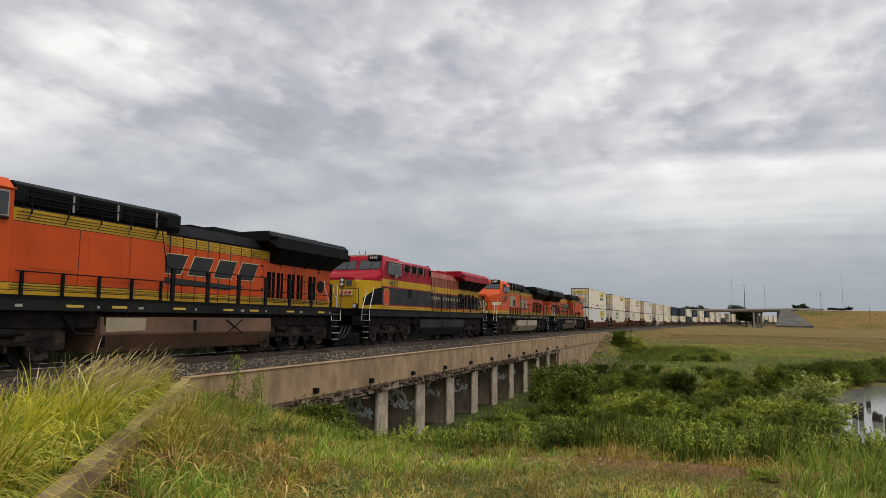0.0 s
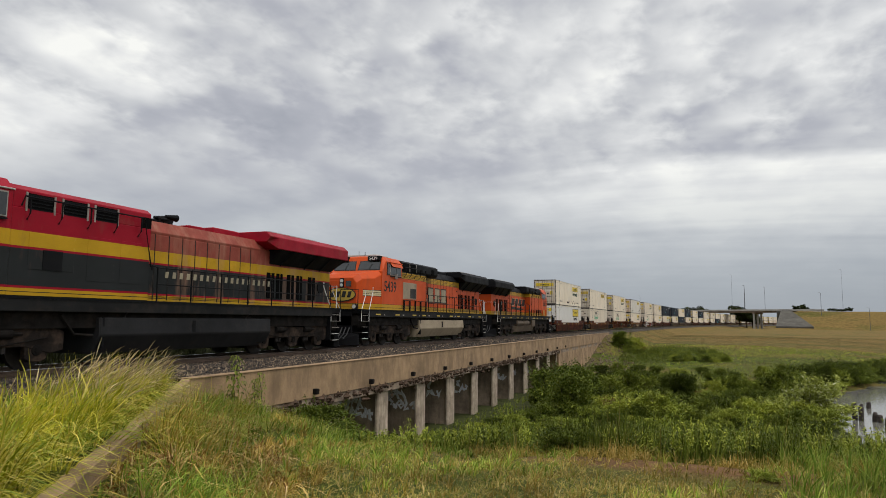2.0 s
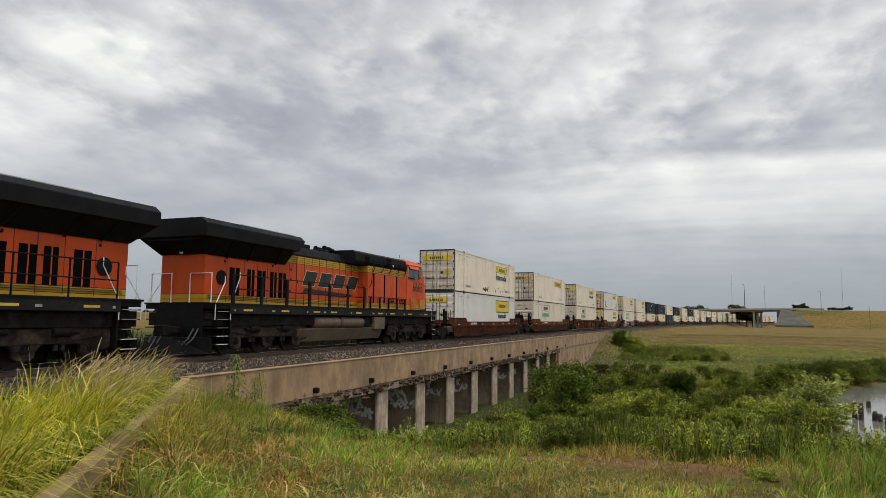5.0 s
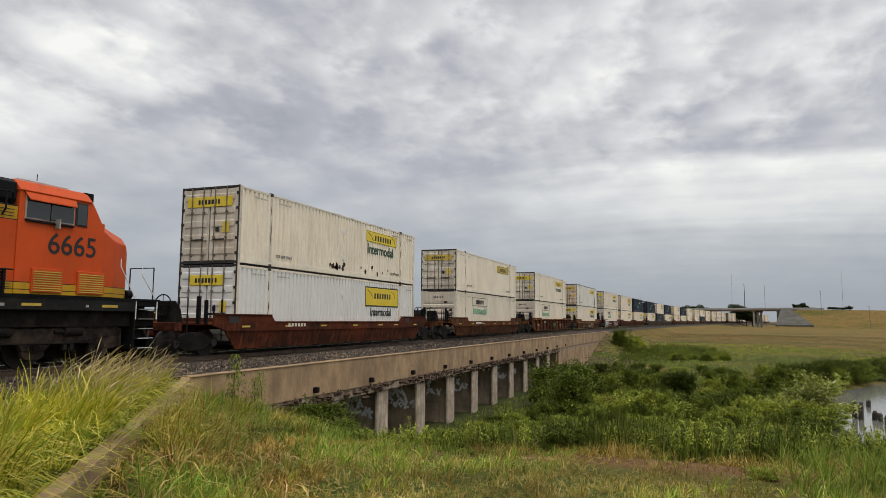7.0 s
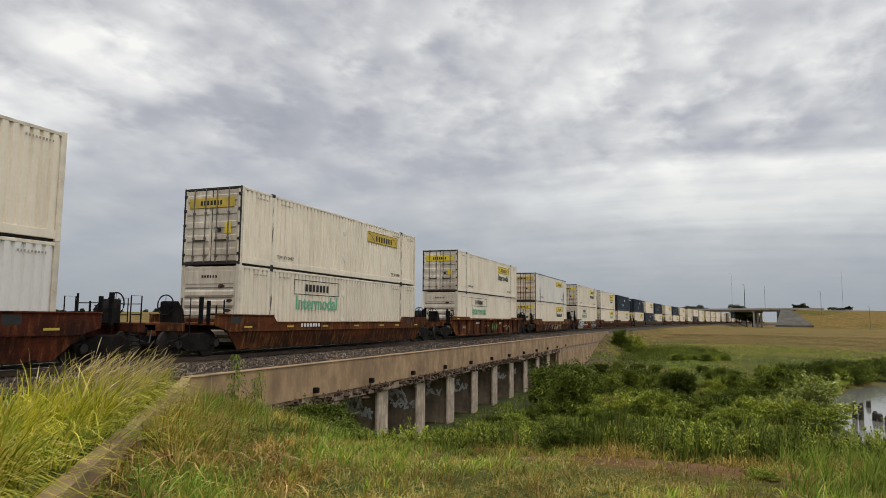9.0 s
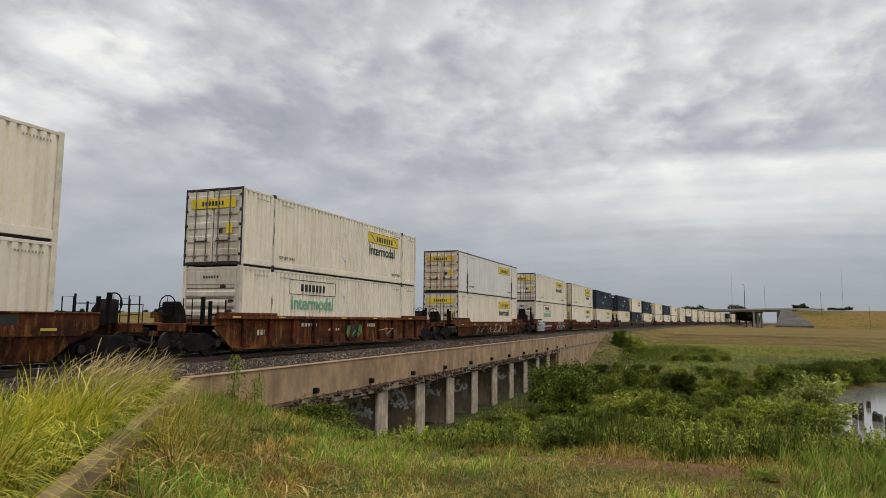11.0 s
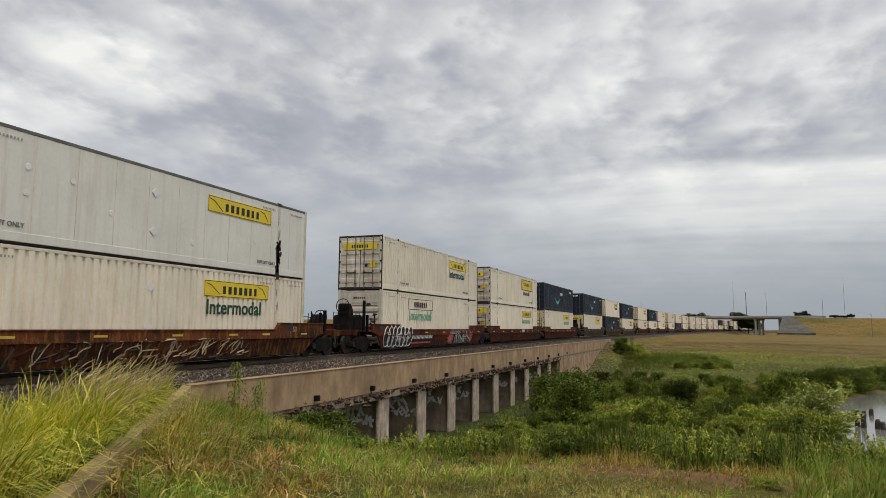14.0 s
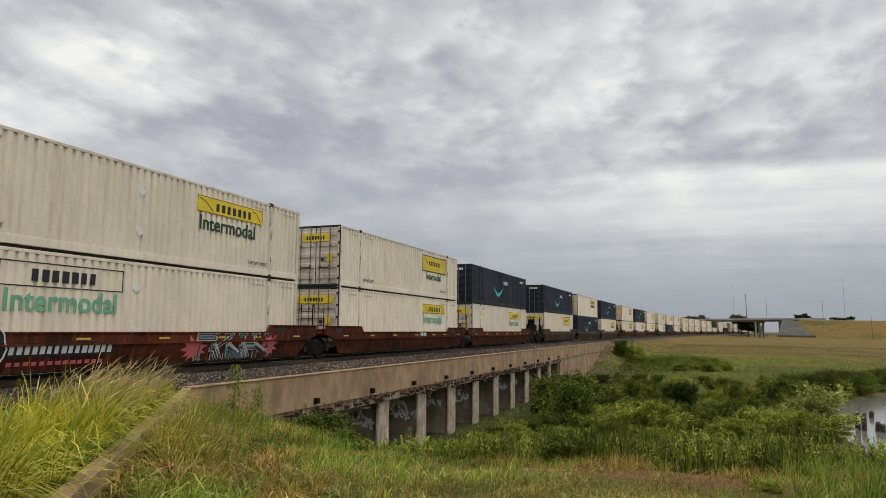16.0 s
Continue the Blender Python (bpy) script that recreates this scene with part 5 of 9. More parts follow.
def tree(label, mat_, seed, height, width, per=900, size=0.28):
    rng = np.random.RandomState(seed)
    o = tagged(new("tree"), label, "tree", group="distant trees")
    s = Shape()
    th = height * 0.35
    s.loft("z", [(-0.5, [(0.35 * math.cos(k), 0.35 * math.sin(k)) for k in np.linspace(0, 5.5, 8)]), (th, [(0.2 * math.cos(k) + 0.1, 0.2 * math.sin(k)) for k in np.linspace(0, 5.5, 8)])])
    cs, rs = [], []
    for i in range(13):
        a, rr = rng.uniform(0, 6.28), width * 0.42 * math.sqrt(rng.rand())
        c = (rr * math.cos(a), rr * math.sin(a), height * rng.uniform(0.36, 0.86))
        cs.append(c)
        q = rng.uniform(0.13, 0.22)
        rs.append((width * q * 1.15, width * q * 1.15, height * q * 0.8))
        s.tube([(0.1, 0, th * 0.9), (c[0] * 0.5, c[1] * 0.5, (th + c[2]) / 2), c], 0.08, 5)
    part("trunk", s, BARK, o, "trunk and limbs")
    V, F = leaf_cloud(rng, cs, rs, per, size)
    part("crown", raw_mesh("crown", V, F, mat_), mat_, o)
    return o


def make_trees():
    kinds = [tree("dense dark green broadleaf tree behind the line", TREE_LEAF, 61, 15.0, 11.0), tree("rounded dark green broadleaf tree", TREE_LEAF, 62, 12.0, 11.0), tree("spreading green broadleaf tree", TREE_LEAF, 63, 10.0, 12.0)]
    rng = random.Random(12)

    def put(i, first, x, y, size):
        o = kinds[i] if first else copy_thing(kinds[i], pose(0, 0, 0))
        set_down(o, x, y, 0.3, rng.uniform(0, 6.28), size)
    put(0, True, -79, 130, 1.06), put(1, True, -77, 136, 0.95), put(2, True, -52, 140, 0.48), put(2, False, -84, 130, 0.5)
    # by the highway
    for a, d, size in ((-2.0, 480, 0.9), (-0.75, 470, 1.15), (-0.2, 472, 1.2), (0.4, 470, 1.1), (3.0, 466, 1.1), (3.5, 466, 1.2), (3.9, 468, 1.05)):
        put(1, False, EYE[0] + d * math.sin(radians(a)), d * math.cos(radians(a)), size)
    for a, d, size in ((6.9, 410, 0.3), (7.25, 410, 0.36), (7.6, 409, 0.3)):
        put(1, False, EYE[0] + d * math.sin(radians(a)), d * math.cos(radians(a)), size)
    for k in range(9):
        a, d = radians(9.1 + k * 0.17), 405
        put(rng.choice((1, 2)), False, EYE[0] + d * math.sin(a), d * math.cos(a), rng.uniform(0.14, 0.22))
    # far wood line on the level ground
    for k in range(70):
        a = radians(-62 + k * 0.82 + rng.uniform(-0.5, 0.5))
        d = rng.uniform(620, 900)
        put(rng.choice((1, 2)), False, EYE[0] + d * math.sin(a), d * math.cos(a), rng.uniform(0.6, 1.0))


make_trees()


def make_posts():
    """Broken timber piles in the pond."""
    rng = random.Random(3)
    for x, y, h in ((26.1, 51.3, 1.1), (26.35, 50.9, 0.9), (26.5, 51.6, 1.0), (28.3, 58.4, 0.5), (27.1, 50.8, 0.6), (27.35, 50.4, 0.5), (27.0, 47.2, 0.75)):
        o = tagged(new("timber_pile"), "broken dark timber pile standing in the pond", "timber pile", group="old piles in the pond")
        s = Shape()
        n = 8
        low = [(0.17 * math.cos(k * math.tau / n), 0.17 * math.sin(k * math.tau / n)) for k in range(n)]
        s.loft("z", [(-1.6, low), (h * 0.8, [(p[0] * 0.9 + 0.03, p[1] * 0.9) for p in low]), (h, [(p[0] * 0.5 + 0.08, p[1] * 0.6) for p in low])])
        part("pile", s, TIE, o)
        o.matrix_basis = pose(x, y, WATER_Z, rng.uniform(-6, 6), rng.uniform(-6, 6), rng.uniform(0, 90))


make_posts()


def make_building():
    b = tagged(new("warehouse"), "pale grey industrial building with rooftop fans", "building")
    wall = surface("grey_cladding", (0.42, 0.43, 0.44), 0.7, var=0.12, scale=0.2, bump=0.05)
    part("wall", Shape().box(-13, 13, -10, 10, -1, 10.6), wall, b, bevel=0.05)
    part("roof", Shape().box(-13.3, 13.3, -10.3, 10.3, 10.6, 11.0), wall, b)
    for k in range(4):
        s = Shape()
        s.cyl("z", (6.6 + k * 1.15, -6), 0.5, 11.0, 12.2, 12)
        part("roof_fan", s, wall, b)
    door = part("loading_door", Shape().box(8.0, 10.3, -10.1, -9.9, 4.6, 6.9), ROAD_CONCRETE, b, "pale roller door")
    part("lintel", Shape().box(7.8, 10.5, -10.2, -9.9, 6.92, 7.1), GREY_METAL, door)
    part("lean_to", Shape().box(-13, 4.6, -12.5, -10.02, -1, 9.0), wall, b)
    d_ = 162.0
    b.matrix_basis = pose(EYE[0] - (d_ + 10) * math.sin(radians(55.8)), (d_ + 10) * math.cos(radians(55.8)), -1.4, 0, 0, 55.8)


make_building()

# ---- the train: materials ----
RUST = (0.16, 0.06, 0.028)
def worn_steel(name, base, deep, rust, spread=0.25):
    """Painted steel gone to rust: blotches, runs and scuffs over the paint."""
    m_, nt, bs = nodes_of(name)
    tc = nt.nodes.new("ShaderNodeTexCoord").outputs["Object"]
    broad = link_noise(nt, tc, 0.8, 6, 0.65, (1, 0.6, 1.4))
    runs = link_noise(nt, tc, 3.5, 6, 0.7, (1, 1.6, 0.35), (4, 2, 8))
    spots = link_noise(nt, tc, 9.0, 5, 0.7, offset=(1, 7, 3))
    fine = link_noise(nt, tc, 38.0, 3, 0.6)
    rgb = nt.nodes.new("ShaderNodeRGB")
    rgb.outputs[0].default_value = (*base, 1)
    col = link_mix(nt, link_ramp(nt, broad, [(0.36, 0.0), (0.58, 0.95)]), rgb.outputs[0], deep)
    col = link_mix(nt, link_ramp(nt, runs, [(0.50, 0.0), (0.68, 0.8)]), col, rust)
    col = link_mix(nt, link_ramp(nt, spots, [(0.60, 0.0), (0.70, 0.9)]), col, deep)
    col = link_mix(nt, link_ramp(nt, link_noise(nt, tc, 5.0, 6, 0.75, (1, 3.0, 1), (9, 1, 2)), [(0.66, 0.0), (0.72, 0.5)]), col, (0.30, 0.19, 0.11))
    col = link_mix(nt, 1.0, col, link_ramp(nt, fine, [(0.3, 0.65), (0.7, 1.15)]), "MULTIPLY")
    oi = nt.nodes.new("ShaderNodeObjectInfo")
    col = link_mix(nt, 1.0, col, link_ramp(nt, oi.outputs["Random"], [(0.0, 1 - spread), (1.0, 1 + spread * 0.4)]), "MULTIPLY")
    nt.links.new(col, bs.inputs["Base Color"])
    bs.inputs["Roughness"].default_value = 0.85
    bs.inputs["Specular IOR Level"].default_value = 0.12
    link_bump(nt, bs, spots, 0.3)
    return m_


WELL_RED = worn_steel("oxide_red_steel", (0.115, 0.027, 0.0105), (0.03, 0.011, 0.007), (0.18, 0.056, 0.02))
WELL_ORANGE = worn_steel("faded_orange_steel", (0.145, 0.043, 0.014), (0.032, 0.014, 0.008), (0.28, 0.12, 0.033))
WELL_GREY = worn_steel("grey_brown_steel", (0.12, 0.085, 0.065), (0.05, 0.03, 0.02), (0.17, 0.10, 0.06), 0.4)
BOX_WHITE = surface("aged_white_panels", (0.79, 0.695, 0.55), 0.6, var=0.14, scale=0.5, fine=12, bump=0.03, dirt=(0.48, 0.37, 0.24), dirt_amount=0.45, streak=(1.5, 1.5, 0.16), spread=0.12)
BOX_CLEAN = surface("clean_white_panels", (0.67, 0.645, 0.60), 0.5, var=0.09, scale=0.5, fine=12, bump=0.02, dirt=(0.62, 0.58, 0.52), dirt_amount=0.3, streak=(1.5, 1.5, 0.16))
BOX_DOOR = surface("dirty_container_doors", (0.66, 0.585, 0.47), 0.65, var=0.22, scale=0.8, bump=0.05, dirt=(0.27, 0.17, 0.09), dirt_amount=0.75, streak=(1.8, 1.8, 0.35), spread=0.15)
BOX_BEIGE = surface("smooth_beige_panels", (0.67, 0.635, 0.565), 0.55, var=0.12, scale=0.4, fine=10, bump=0.02, dirt=(0.44, 0.38, 0.30), dirt_amount=0.45, streak=(1.5, 1.5, 0.12))
ROD = surface("dark_lock_rod", (0.17, 0.135, 0.105), 0.6, 0.3, var=0.35, scale=5, bump=0.05)
FADED_INK = surface("faded_lettering", (0.16, 0.15, 0.135), 0.6, var=0.3, bump=0.0)
DARK_RAIL = surface("dark_top_rail", (0.13, 0.12, 0.105), 0.7, var=0.3, bump=0.05)
BOX_RUSTY = surface("rust_streaked_white", (0.70, 0.62, 0.5), 0.65, var=0.25, scale=0.8, bump=0.06, dirt=(0.36, 0.17, 0.05), dirt_amount=1.2, streak=(1.6, 1.6, 0.3))
BOX_NAVY = surface("navy_panels", (0.010, 0.017, 0.030), 0.55, var=0.25, scale=0.6, bump=0.03, dirt=(0.035, 0.04, 0.046), dirt_amount=0.35, streak=(1.5, 1.5, 0.16), gloss=0.2)
BOX_FRAME = surface("container_frame_steel", (0.70, 0.615, 0.485), 0.6, var=0.22, scale=2, bump=0.08, dirt=RUST, dirt_amount=0.4, spread=0.2)
GASKET = surface("dark_gasket", (0.02, 0.017, 0.015), 0.7, var=0.3, bump=0.1)
RUST_PATCH = surface("flaked_rust", (0.055, 0.022, 0.012), 0.9, var=0.5, scale=6, bump=0.4)
SIGN_YELLOW = surface("sign_yellow", (0.72, 0.52, 0.02), 0.5, var=0.12, bump=0.02, spread=0.15)
SIGN_OCHRE = surface("faded_sign_yellow", (0.55, 0.38, 0.05), 0.6, var=0.25, bump=0.02)
VOID = surface("black_opening", (0.004, 0.004, 0.004), 0.9, var=0.2, bump=0.0, gloss=0.05)
INK = surface("black_lettering", (0.012, 0.012, 0.012), 0.7, var=0.2, bump=0.0)
GREEN_INK = surface("green_lettering", (0.006, 0.045, 0.02), 0.6, var=0.2, bump=0.0)
PALE_GREEN = surface("faded_green_lettering", (0.16, 0.42, 0.25), 0.6, var=0.3, bump=0.0)
TEAL = surface("teal_marking", (0.03, 0.36, 0.42), 0.5, var=0.1, bump=0.0)
GALV = surface("galvanised_rod", (0.40, 0.37, 0.33), 0.5, 0.4, var=0.3, scale=5, bump=0.05, dirt=RUST, dirt_amount=0.6)
ORANGE_C, YEL_C, BLK_C = (0.54, 0.075, 0.015), (0.48, 0.27, 0.02), (0.016, 0.016, 0.018)
GRIME = (0.10, 0.05, 0.03)
BN_HOOD = surface("orange_livery", ORANGE_C, 0.45, var=0.2, scale=0.7, bump=0.03, dirt=GRIME, dirt_amount=0.25, streak=(1, 1, 0.25), bands=[(0, BLK_C), (1.84, YEL_C), (1.95, BLK_C), (1.97, YEL_C), (2.12, BLK_C), (2.14, ORANGE_C), (3.60, BLK_C), (3.62, YEL_C), (3.93, BLK_C)], gloss=0.13)
BN_CAB = surface("orange_cab_livery", ORANGE_C, 0.42, var=0.15, scale=0.8, bump=0.03, dirt=GRIME, dirt_amount=0.2, streak=(1, 1, 0.25), bands=[(0, BLK_C), (1.84, YEL_C), (1.95, BLK_C), (1.97, YEL_C), (2.12, BLK_C), (2.14, ORANGE_C)], gloss=0.13)
KR, KY, KB = (0.30, 0.006, 0.018), (0.50, 0.29, 0.014), (0.02, 0.022, 0.022)
KC_HOOD = surface("red_yellow_black_livery", KR, 0.45, var=0.2, scale=0.8, bump=0.03, dirt=(0.13, 0.07, 0.045), dirt_amount=0.2, streak=(1, 1, 0.3), bands=[(0, KB), (1.84, KY), (1.92, BLK_C), (1.94, KY), (2.03, KR), (2.08, KB), (2.98, KR), (3.03, KY), (3.40, KR)], gloss=0.13)
KF = (0.27, 0.062, 0.042)
KC_FADED = surface("faded_red_livery", KF, 0.6, var=0.3, scale=1.2, bump=0.03, dirt=(0.36, 0.20, 0.13), dirt_amount=0.6, streak=(1, 1, 0.2), bands=[(0, KB), (1.84, KY), (1.92, BLK_C), (1.94, KY), (2.03, KR), (2.08, KB), (2.98, KR), (3.03, KY), (3.40, KF)], gloss=0.13)
KC_TOP = surface("red_paint", KR, 0.45, var=0.25, bump=0.03, dirt=(0.16, 0.06, 0.04), dirt_amount=0.3, gloss=0.13)
KC_NOSE = surface("yellow_nose_livery", KY, 0.45, var=0.15, scale=0.8, bump=0.03, dirt=GRIME, dirt_amount=0.25, bands=[(0, KB), (1.84, KY), (3.28, KR)], gloss=0.13)
ORANGE = surface("orange_paint", ORANGE_C, 0.42, var=0.18, bump=0.03, dirt=GRIME, dirt_amount=0.25, gloss=0.13)
DULL_CREAM = surface("dull_cream_paint", (0.34, 0.29, 0.19), 0.6, var=0.3, bump=0.03)
CREAM = surface("cream_paint", (0.62, 0.50, 0.28), 0.5, var=0.2, bump=0.03)
TANK_RUST = surface("rust_stained_tank", (0.15, 0.075, 0.038), 0.75, var=0.5, scale=0.9, bump=0.15, dirt=(0.05, 0.03, 0.02), dirt_amount=0.6, streak=(1, 1, 0.3))
TANK_TAN = surface("tan_tank", (0.34, 0.27, 0.18), 0.7, var=0.25, scale=0.8, bump=0.1, dirt=(0.14, 0.09, 0.055), dirt_amount=0.5)
TANK_BROWN = surface("grimy_brown_tank", (0.12, 0.083, 0.05), 0.7, var=0.35, scale=0.8, bump=0.1, dirt=(0.05, 0.034, 0.022), dirt_amount=0.6)
TANK_GREY = surface("dark_grey_tank", (0.022, 0.022, 0.023), 0.6, var=0.3, scale=0.9, bump=0.1, dirt=(0.04, 0.035, 0.03), dirt_amount=0.4, gloss=0.1)
SILL_GREY = surface("grey_sill", (0.015, 0.015, 0.015), 0.65, var=0.35, scale=1.0, bump=0.1, dirt=(0.045, 0.034, 0.026), dirt_amount=0.5, gloss=0.12)
AC_GREY = surface("grey_roof_unit", (0.42, 0.40, 0.37), 0.6, var=0.25, bump=0.08)
RED_SIGN = surface("red_sign", (0.50, 0.04, 0.03), 0.5, var=0.15, bump=0.0)


def lamp_glow():
    m_, nt, bs = nodes_of("headlight_lens")
    bs.inputs["Base Color"].default_value = (0.55, 0.54, 0.5, 1)
    bs.inputs["Roughness"].default_value = 0.1
    return m_


LENS = lamp_glow()


def letters(text, height, material, parent, m_, label="", name="lettering", bold=0.025):
    """Raised lettering, one mesh, baseline at the pose m_."""
    cu = bpy.data.curves.new("lettering", "FONT")
    cu.body, cu.size, cu.extrude, cu.align_x = text, height * 1.38, 0.004, "LEFT"
    cu.offset = bold * height
    tmp = new("lettering", cu)
    bpy.context.view_layer.update()
    me = bpy.data.meshes.new_from_object(tmp.evaluated_get(bpy.context.evaluated_depsgraph_get()))
    bpy.data.objects.remove(tmp)
    bpy.data.curves.remove(cu)
    me.materials.clear()
    me.materials.append(material)
    o = new(name, me)
    o.parent = parent
    o.matrix_basis = m_
    return tagged(o, label)


SIDE = pose(0, 0, 0, 90, 0, 90)      # lettering laid on a face that looks to +X
END = pose(0, 0, 0, 90, 0, 0)        # on a face that looks to -Y


def blocks(n, w, h, gap, lean=0.0, seed=1):
    """A row of plain slanted blocks in place of a brand's letters, in the x-z plane, 6 mm thick."""
    rng = random.Random(seed)
    s = Shape()
    bw = (w - gap * (n - 1)) / n
    for i in range(n):
        x = i * (bw + gap)
        k = bw * rng.uniform(0.72, 1.0)
        s.prism("y", [(x, 0), (x + k, 0), (x + k + lean, h), (x + lean, h)], -0.003, 0.003)
    return s


# ---- containers ----
CL, CW, CH = 16.154, 1.2955, 2.896


def corrugated_outline(smooth_sides):
    a, b = -CL / 2 + 0.12, CL / 2 - 0.12
    pts = []
    if smooth_sides:
        return [(CW - 0.012, a), (CW - 0.012, b), (-CW + 0.012, b), (-CW + 0.012, a)]
    n = 58
    p = (b - a) / n
    right = []
    for i in range(n):
        y = a + i * p
        right += [(CW - 0.006, y), (CW - 0.006, y + p * 0.55), (CW - 0.06, y + p * 0.64), (CW - 0.06, y + p * 0.9)]
    right.append((CW - 0.006, b))
    pts = right + [(-x, y) for x, y in reversed(right)]
    return pts


BODY_MESHES = {}


def body_mesh(mat_, smooth_sides):
    key = (mat_.name, smooth_sides)
    if key not in BODY_MESHES:
        s = Shape()
        s.prism("z", corrugated_outline(smooth_sides), 0.17, CH - 0.10)
        BODY_MESHES[key] = s.mesh("container_body", [mat_])
    return BODY_MESHES[key]


FRAME_MESHES = {}


def frame_mesh(name, mat_, make):
    key = (name, mat_.name)
    if key not in FRAME_MESHES:
        s = Shape()
        make(s)
        FRAME_MESHES[key] = s.mesh(name, [mat_], 0.008)
    return FRAME_MESHES[key]


def container(label, skin, frame_mat, end="doors", smooth_sides=False, sign="", sign_y=2.0, word="", word_mat=None, end_sign="", far=False, rusty=0, end_skin=None, post_rust=False):
    """A 53-foot domestic container; origin at the middle of its floor. end: what faces -Y."""
    c = tagged(new("shipping_container"), label, "container", group="containers on the train")
    o = part("body", body_mesh(skin, smooth_sides), skin, c)
    for sx in (-1, 1):
        a, b = sorted((sx * (CW - 0.09), sx * CW))
        part("bottom_rail", frame_mesh("bottom_rail%d" % sx, skin, lambda s: s.box(a, b, -CL / 2 + 0.1, CL / 2 - 0.1, 0.06, 0.29)), skin, c)
        rail = DARK_RAIL if smooth_sides else frame_mat
        part("top_rail", frame_mesh("top_rail%d%s" % (sx, rail.name), rail, lambda s: s.box(a, b, -CL / 2 + 0.1, CL / 2 - 0.1, CH - 0.12, CH - 0.03)), rail, c)
        for sy in (-1, 1):
            y0, y1 = sorted((sy * (CL / 2 - 0.16), sy * CL / 2))
            x0, x1 = sorted((sx * (CW - 0.14), sx * (CW + 0.004)))
            part("corner_post", frame_mesh("corner_post%d%d" % (sx, sy), frame_mat, lambda s: s.box(x0, x1, y0, y1, 0.0, CH)), frame_mat, c)
            # lifting posts at the 40-foot points
            if sx > 0:
                y = sy * 6.1
                part("lift_post", frame_mesh("lift_post%d" % sy, frame_mat, lambda s: s.box(CW - 0.05, CW + 0.006, y - 0.08, y + 0.08, 0.2, CH - 0.02)), frame_mat, c)
                part("lift_casting", frame_mesh("lift_casting%d" % sy, GASKET, lambda s: s.box(CW - 0.1, CW + 0.012, y - 0.1, y + 0.1, CH - 0.13, CH + 0.004)), GASKET, c, "dark lifting casting")
                part("lift_casting", frame_mesh("lift_foot%d" % sy, GASKET, lambda s: s.box(CW - 0.1, CW + 0.012, y - 0.09, y + 0.09, 0.0, 0.13)), GASKET, c)
    part("roof", frame_mesh("roof", skin, lambda s: s.box(-CW + 0.05, CW - 0.05, -CL / 2 + 0.05, CL / 2 - 0.05, CH - 0.1, CH - 0.045)), skin, c)
    part("underframe", frame_mesh("underframe", GASKET, lambda s: s.box(-CW + 0.07, CW - 0.07, -CL / 2 + 0.08, CL / 2 - 0.08, 0.006, 0.168)), GASKET, c, "dark steel underframe")
    if smooth_sides:
        for k in range(12):
            yy = -6.9 + k * 1.25
            part("panel_seam", frame_mesh("panel_seam%d" % k, BOX_FRAME, lambda s: s.box(CW - 0.014, CW - 0.008, yy - 0.012, yy + 0.012, 0.3, CH - 0.13)), BOX_FRAME, c, "faint upright panel seam")
        for yy, zz in ((-4.6, 1.95), (-4.6, 1.3), (-3.3, 1.85), (-2.0, 1.2), (1.3, 0.75), (4.6, 1.2)):
            part("patch_disc", frame_mesh("patch_disc%.1f%.1f" % (yy, zz), BOX_CLEAN, lambda s: s.cyl("x", (yy, zz), 0.09, CW - 0.012, CW + 0.004, 12)), BOX_CLEAN, c, "round repair patch")
    ye = -CL / 2
    es = end_skin or (BOX_DOOR if skin is BOX_WHITE else skin)
    if end == "doors":
        part("door_frame", frame_mesh("door_frame", GASKET, lambda s: (s.box(-CW + 0.02, CW - 0.02, ye + 0.04, ye + 0.12, 0.02, CH - 0.02), s.box(-CW, CW, ye - 0.01, ye + 0.1, CH - 0.09, CH - 0.01), s.box(-CW, CW, ye - 0.01, ye + 0.1, 0.02, 0.12), s.box(-CW - 0.006, -CW + 0.07, ye - 0.012, ye + 0.1, 0.0, CH), s.box(CW - 0.05, CW + 0.006, ye - 0.012, ye + 0.03, 0.0, CH))), GASKET, c, "dark door frame and gaskets")
        for k in (-1, 1):
            x0, x1 = sorted((k * 0.025, k * (CW - 0.12)))

            def door(s):
                s.box(x0, x1, ye - 0.002, ye + 0.05, 0.14, CH - 0.11)
                for i in range(5):
                    z = 0.34 + i * 0.5
                    s.prism("x", [(ye - 0.002, z), (ye - 0.03, z + 0.05), (ye - 0.03, z + 0.24), (ye - 0.002, z + 0.29)], x0 + 0.06, x1 - 0.06)
            d = part("door", frame_mesh("door%d" % k, es, door), es, c)
            for x in (k * 0.26, k * 0.78):
                part("lock_rod", frame_mesh("lock_rod%.2f" % x, ROD if end_skin is None else RUST_PATCH, lambda s: (s.cyl("z", (x, ye - 0.06), 0.024, 0.08, CH - 0.06, 8), s.box(x - 0.045, x + 0.045, ye - 0.085, ye, 0.95, 1.02), s.box(x - 0.05, x + 0.05, ye - 0.075, ye, 1.9, 1.96), s.box(x - 0.05, x + 0.05, ye - 0.075, ye, 0.3, 0.36))), GALV, d, "steel lock rod")
            for z in (0.4, 0.95, 1.5, 2.05, 2.6):
                part("hinge", frame_mesh("hinge%d%.2f" % (k, z), GASKET, lambda s: s.box(k * (CW - 0.06) - 0.06, k * (CW - 0.06) + 0.06, ye - 0.03, ye + 0.02, z - 0.05, z + 0.05)), GASKET, d)
            part("handle", frame_mesh("handle%d" % k, GASKET, lambda s: s.box(min(k * 0.2, k * 0.75), max(k * 0.2, k * 0.75), ye - 0.1, ye - 0.07, 0.88, 0.93)), GASKET, d, "dark latch handle")
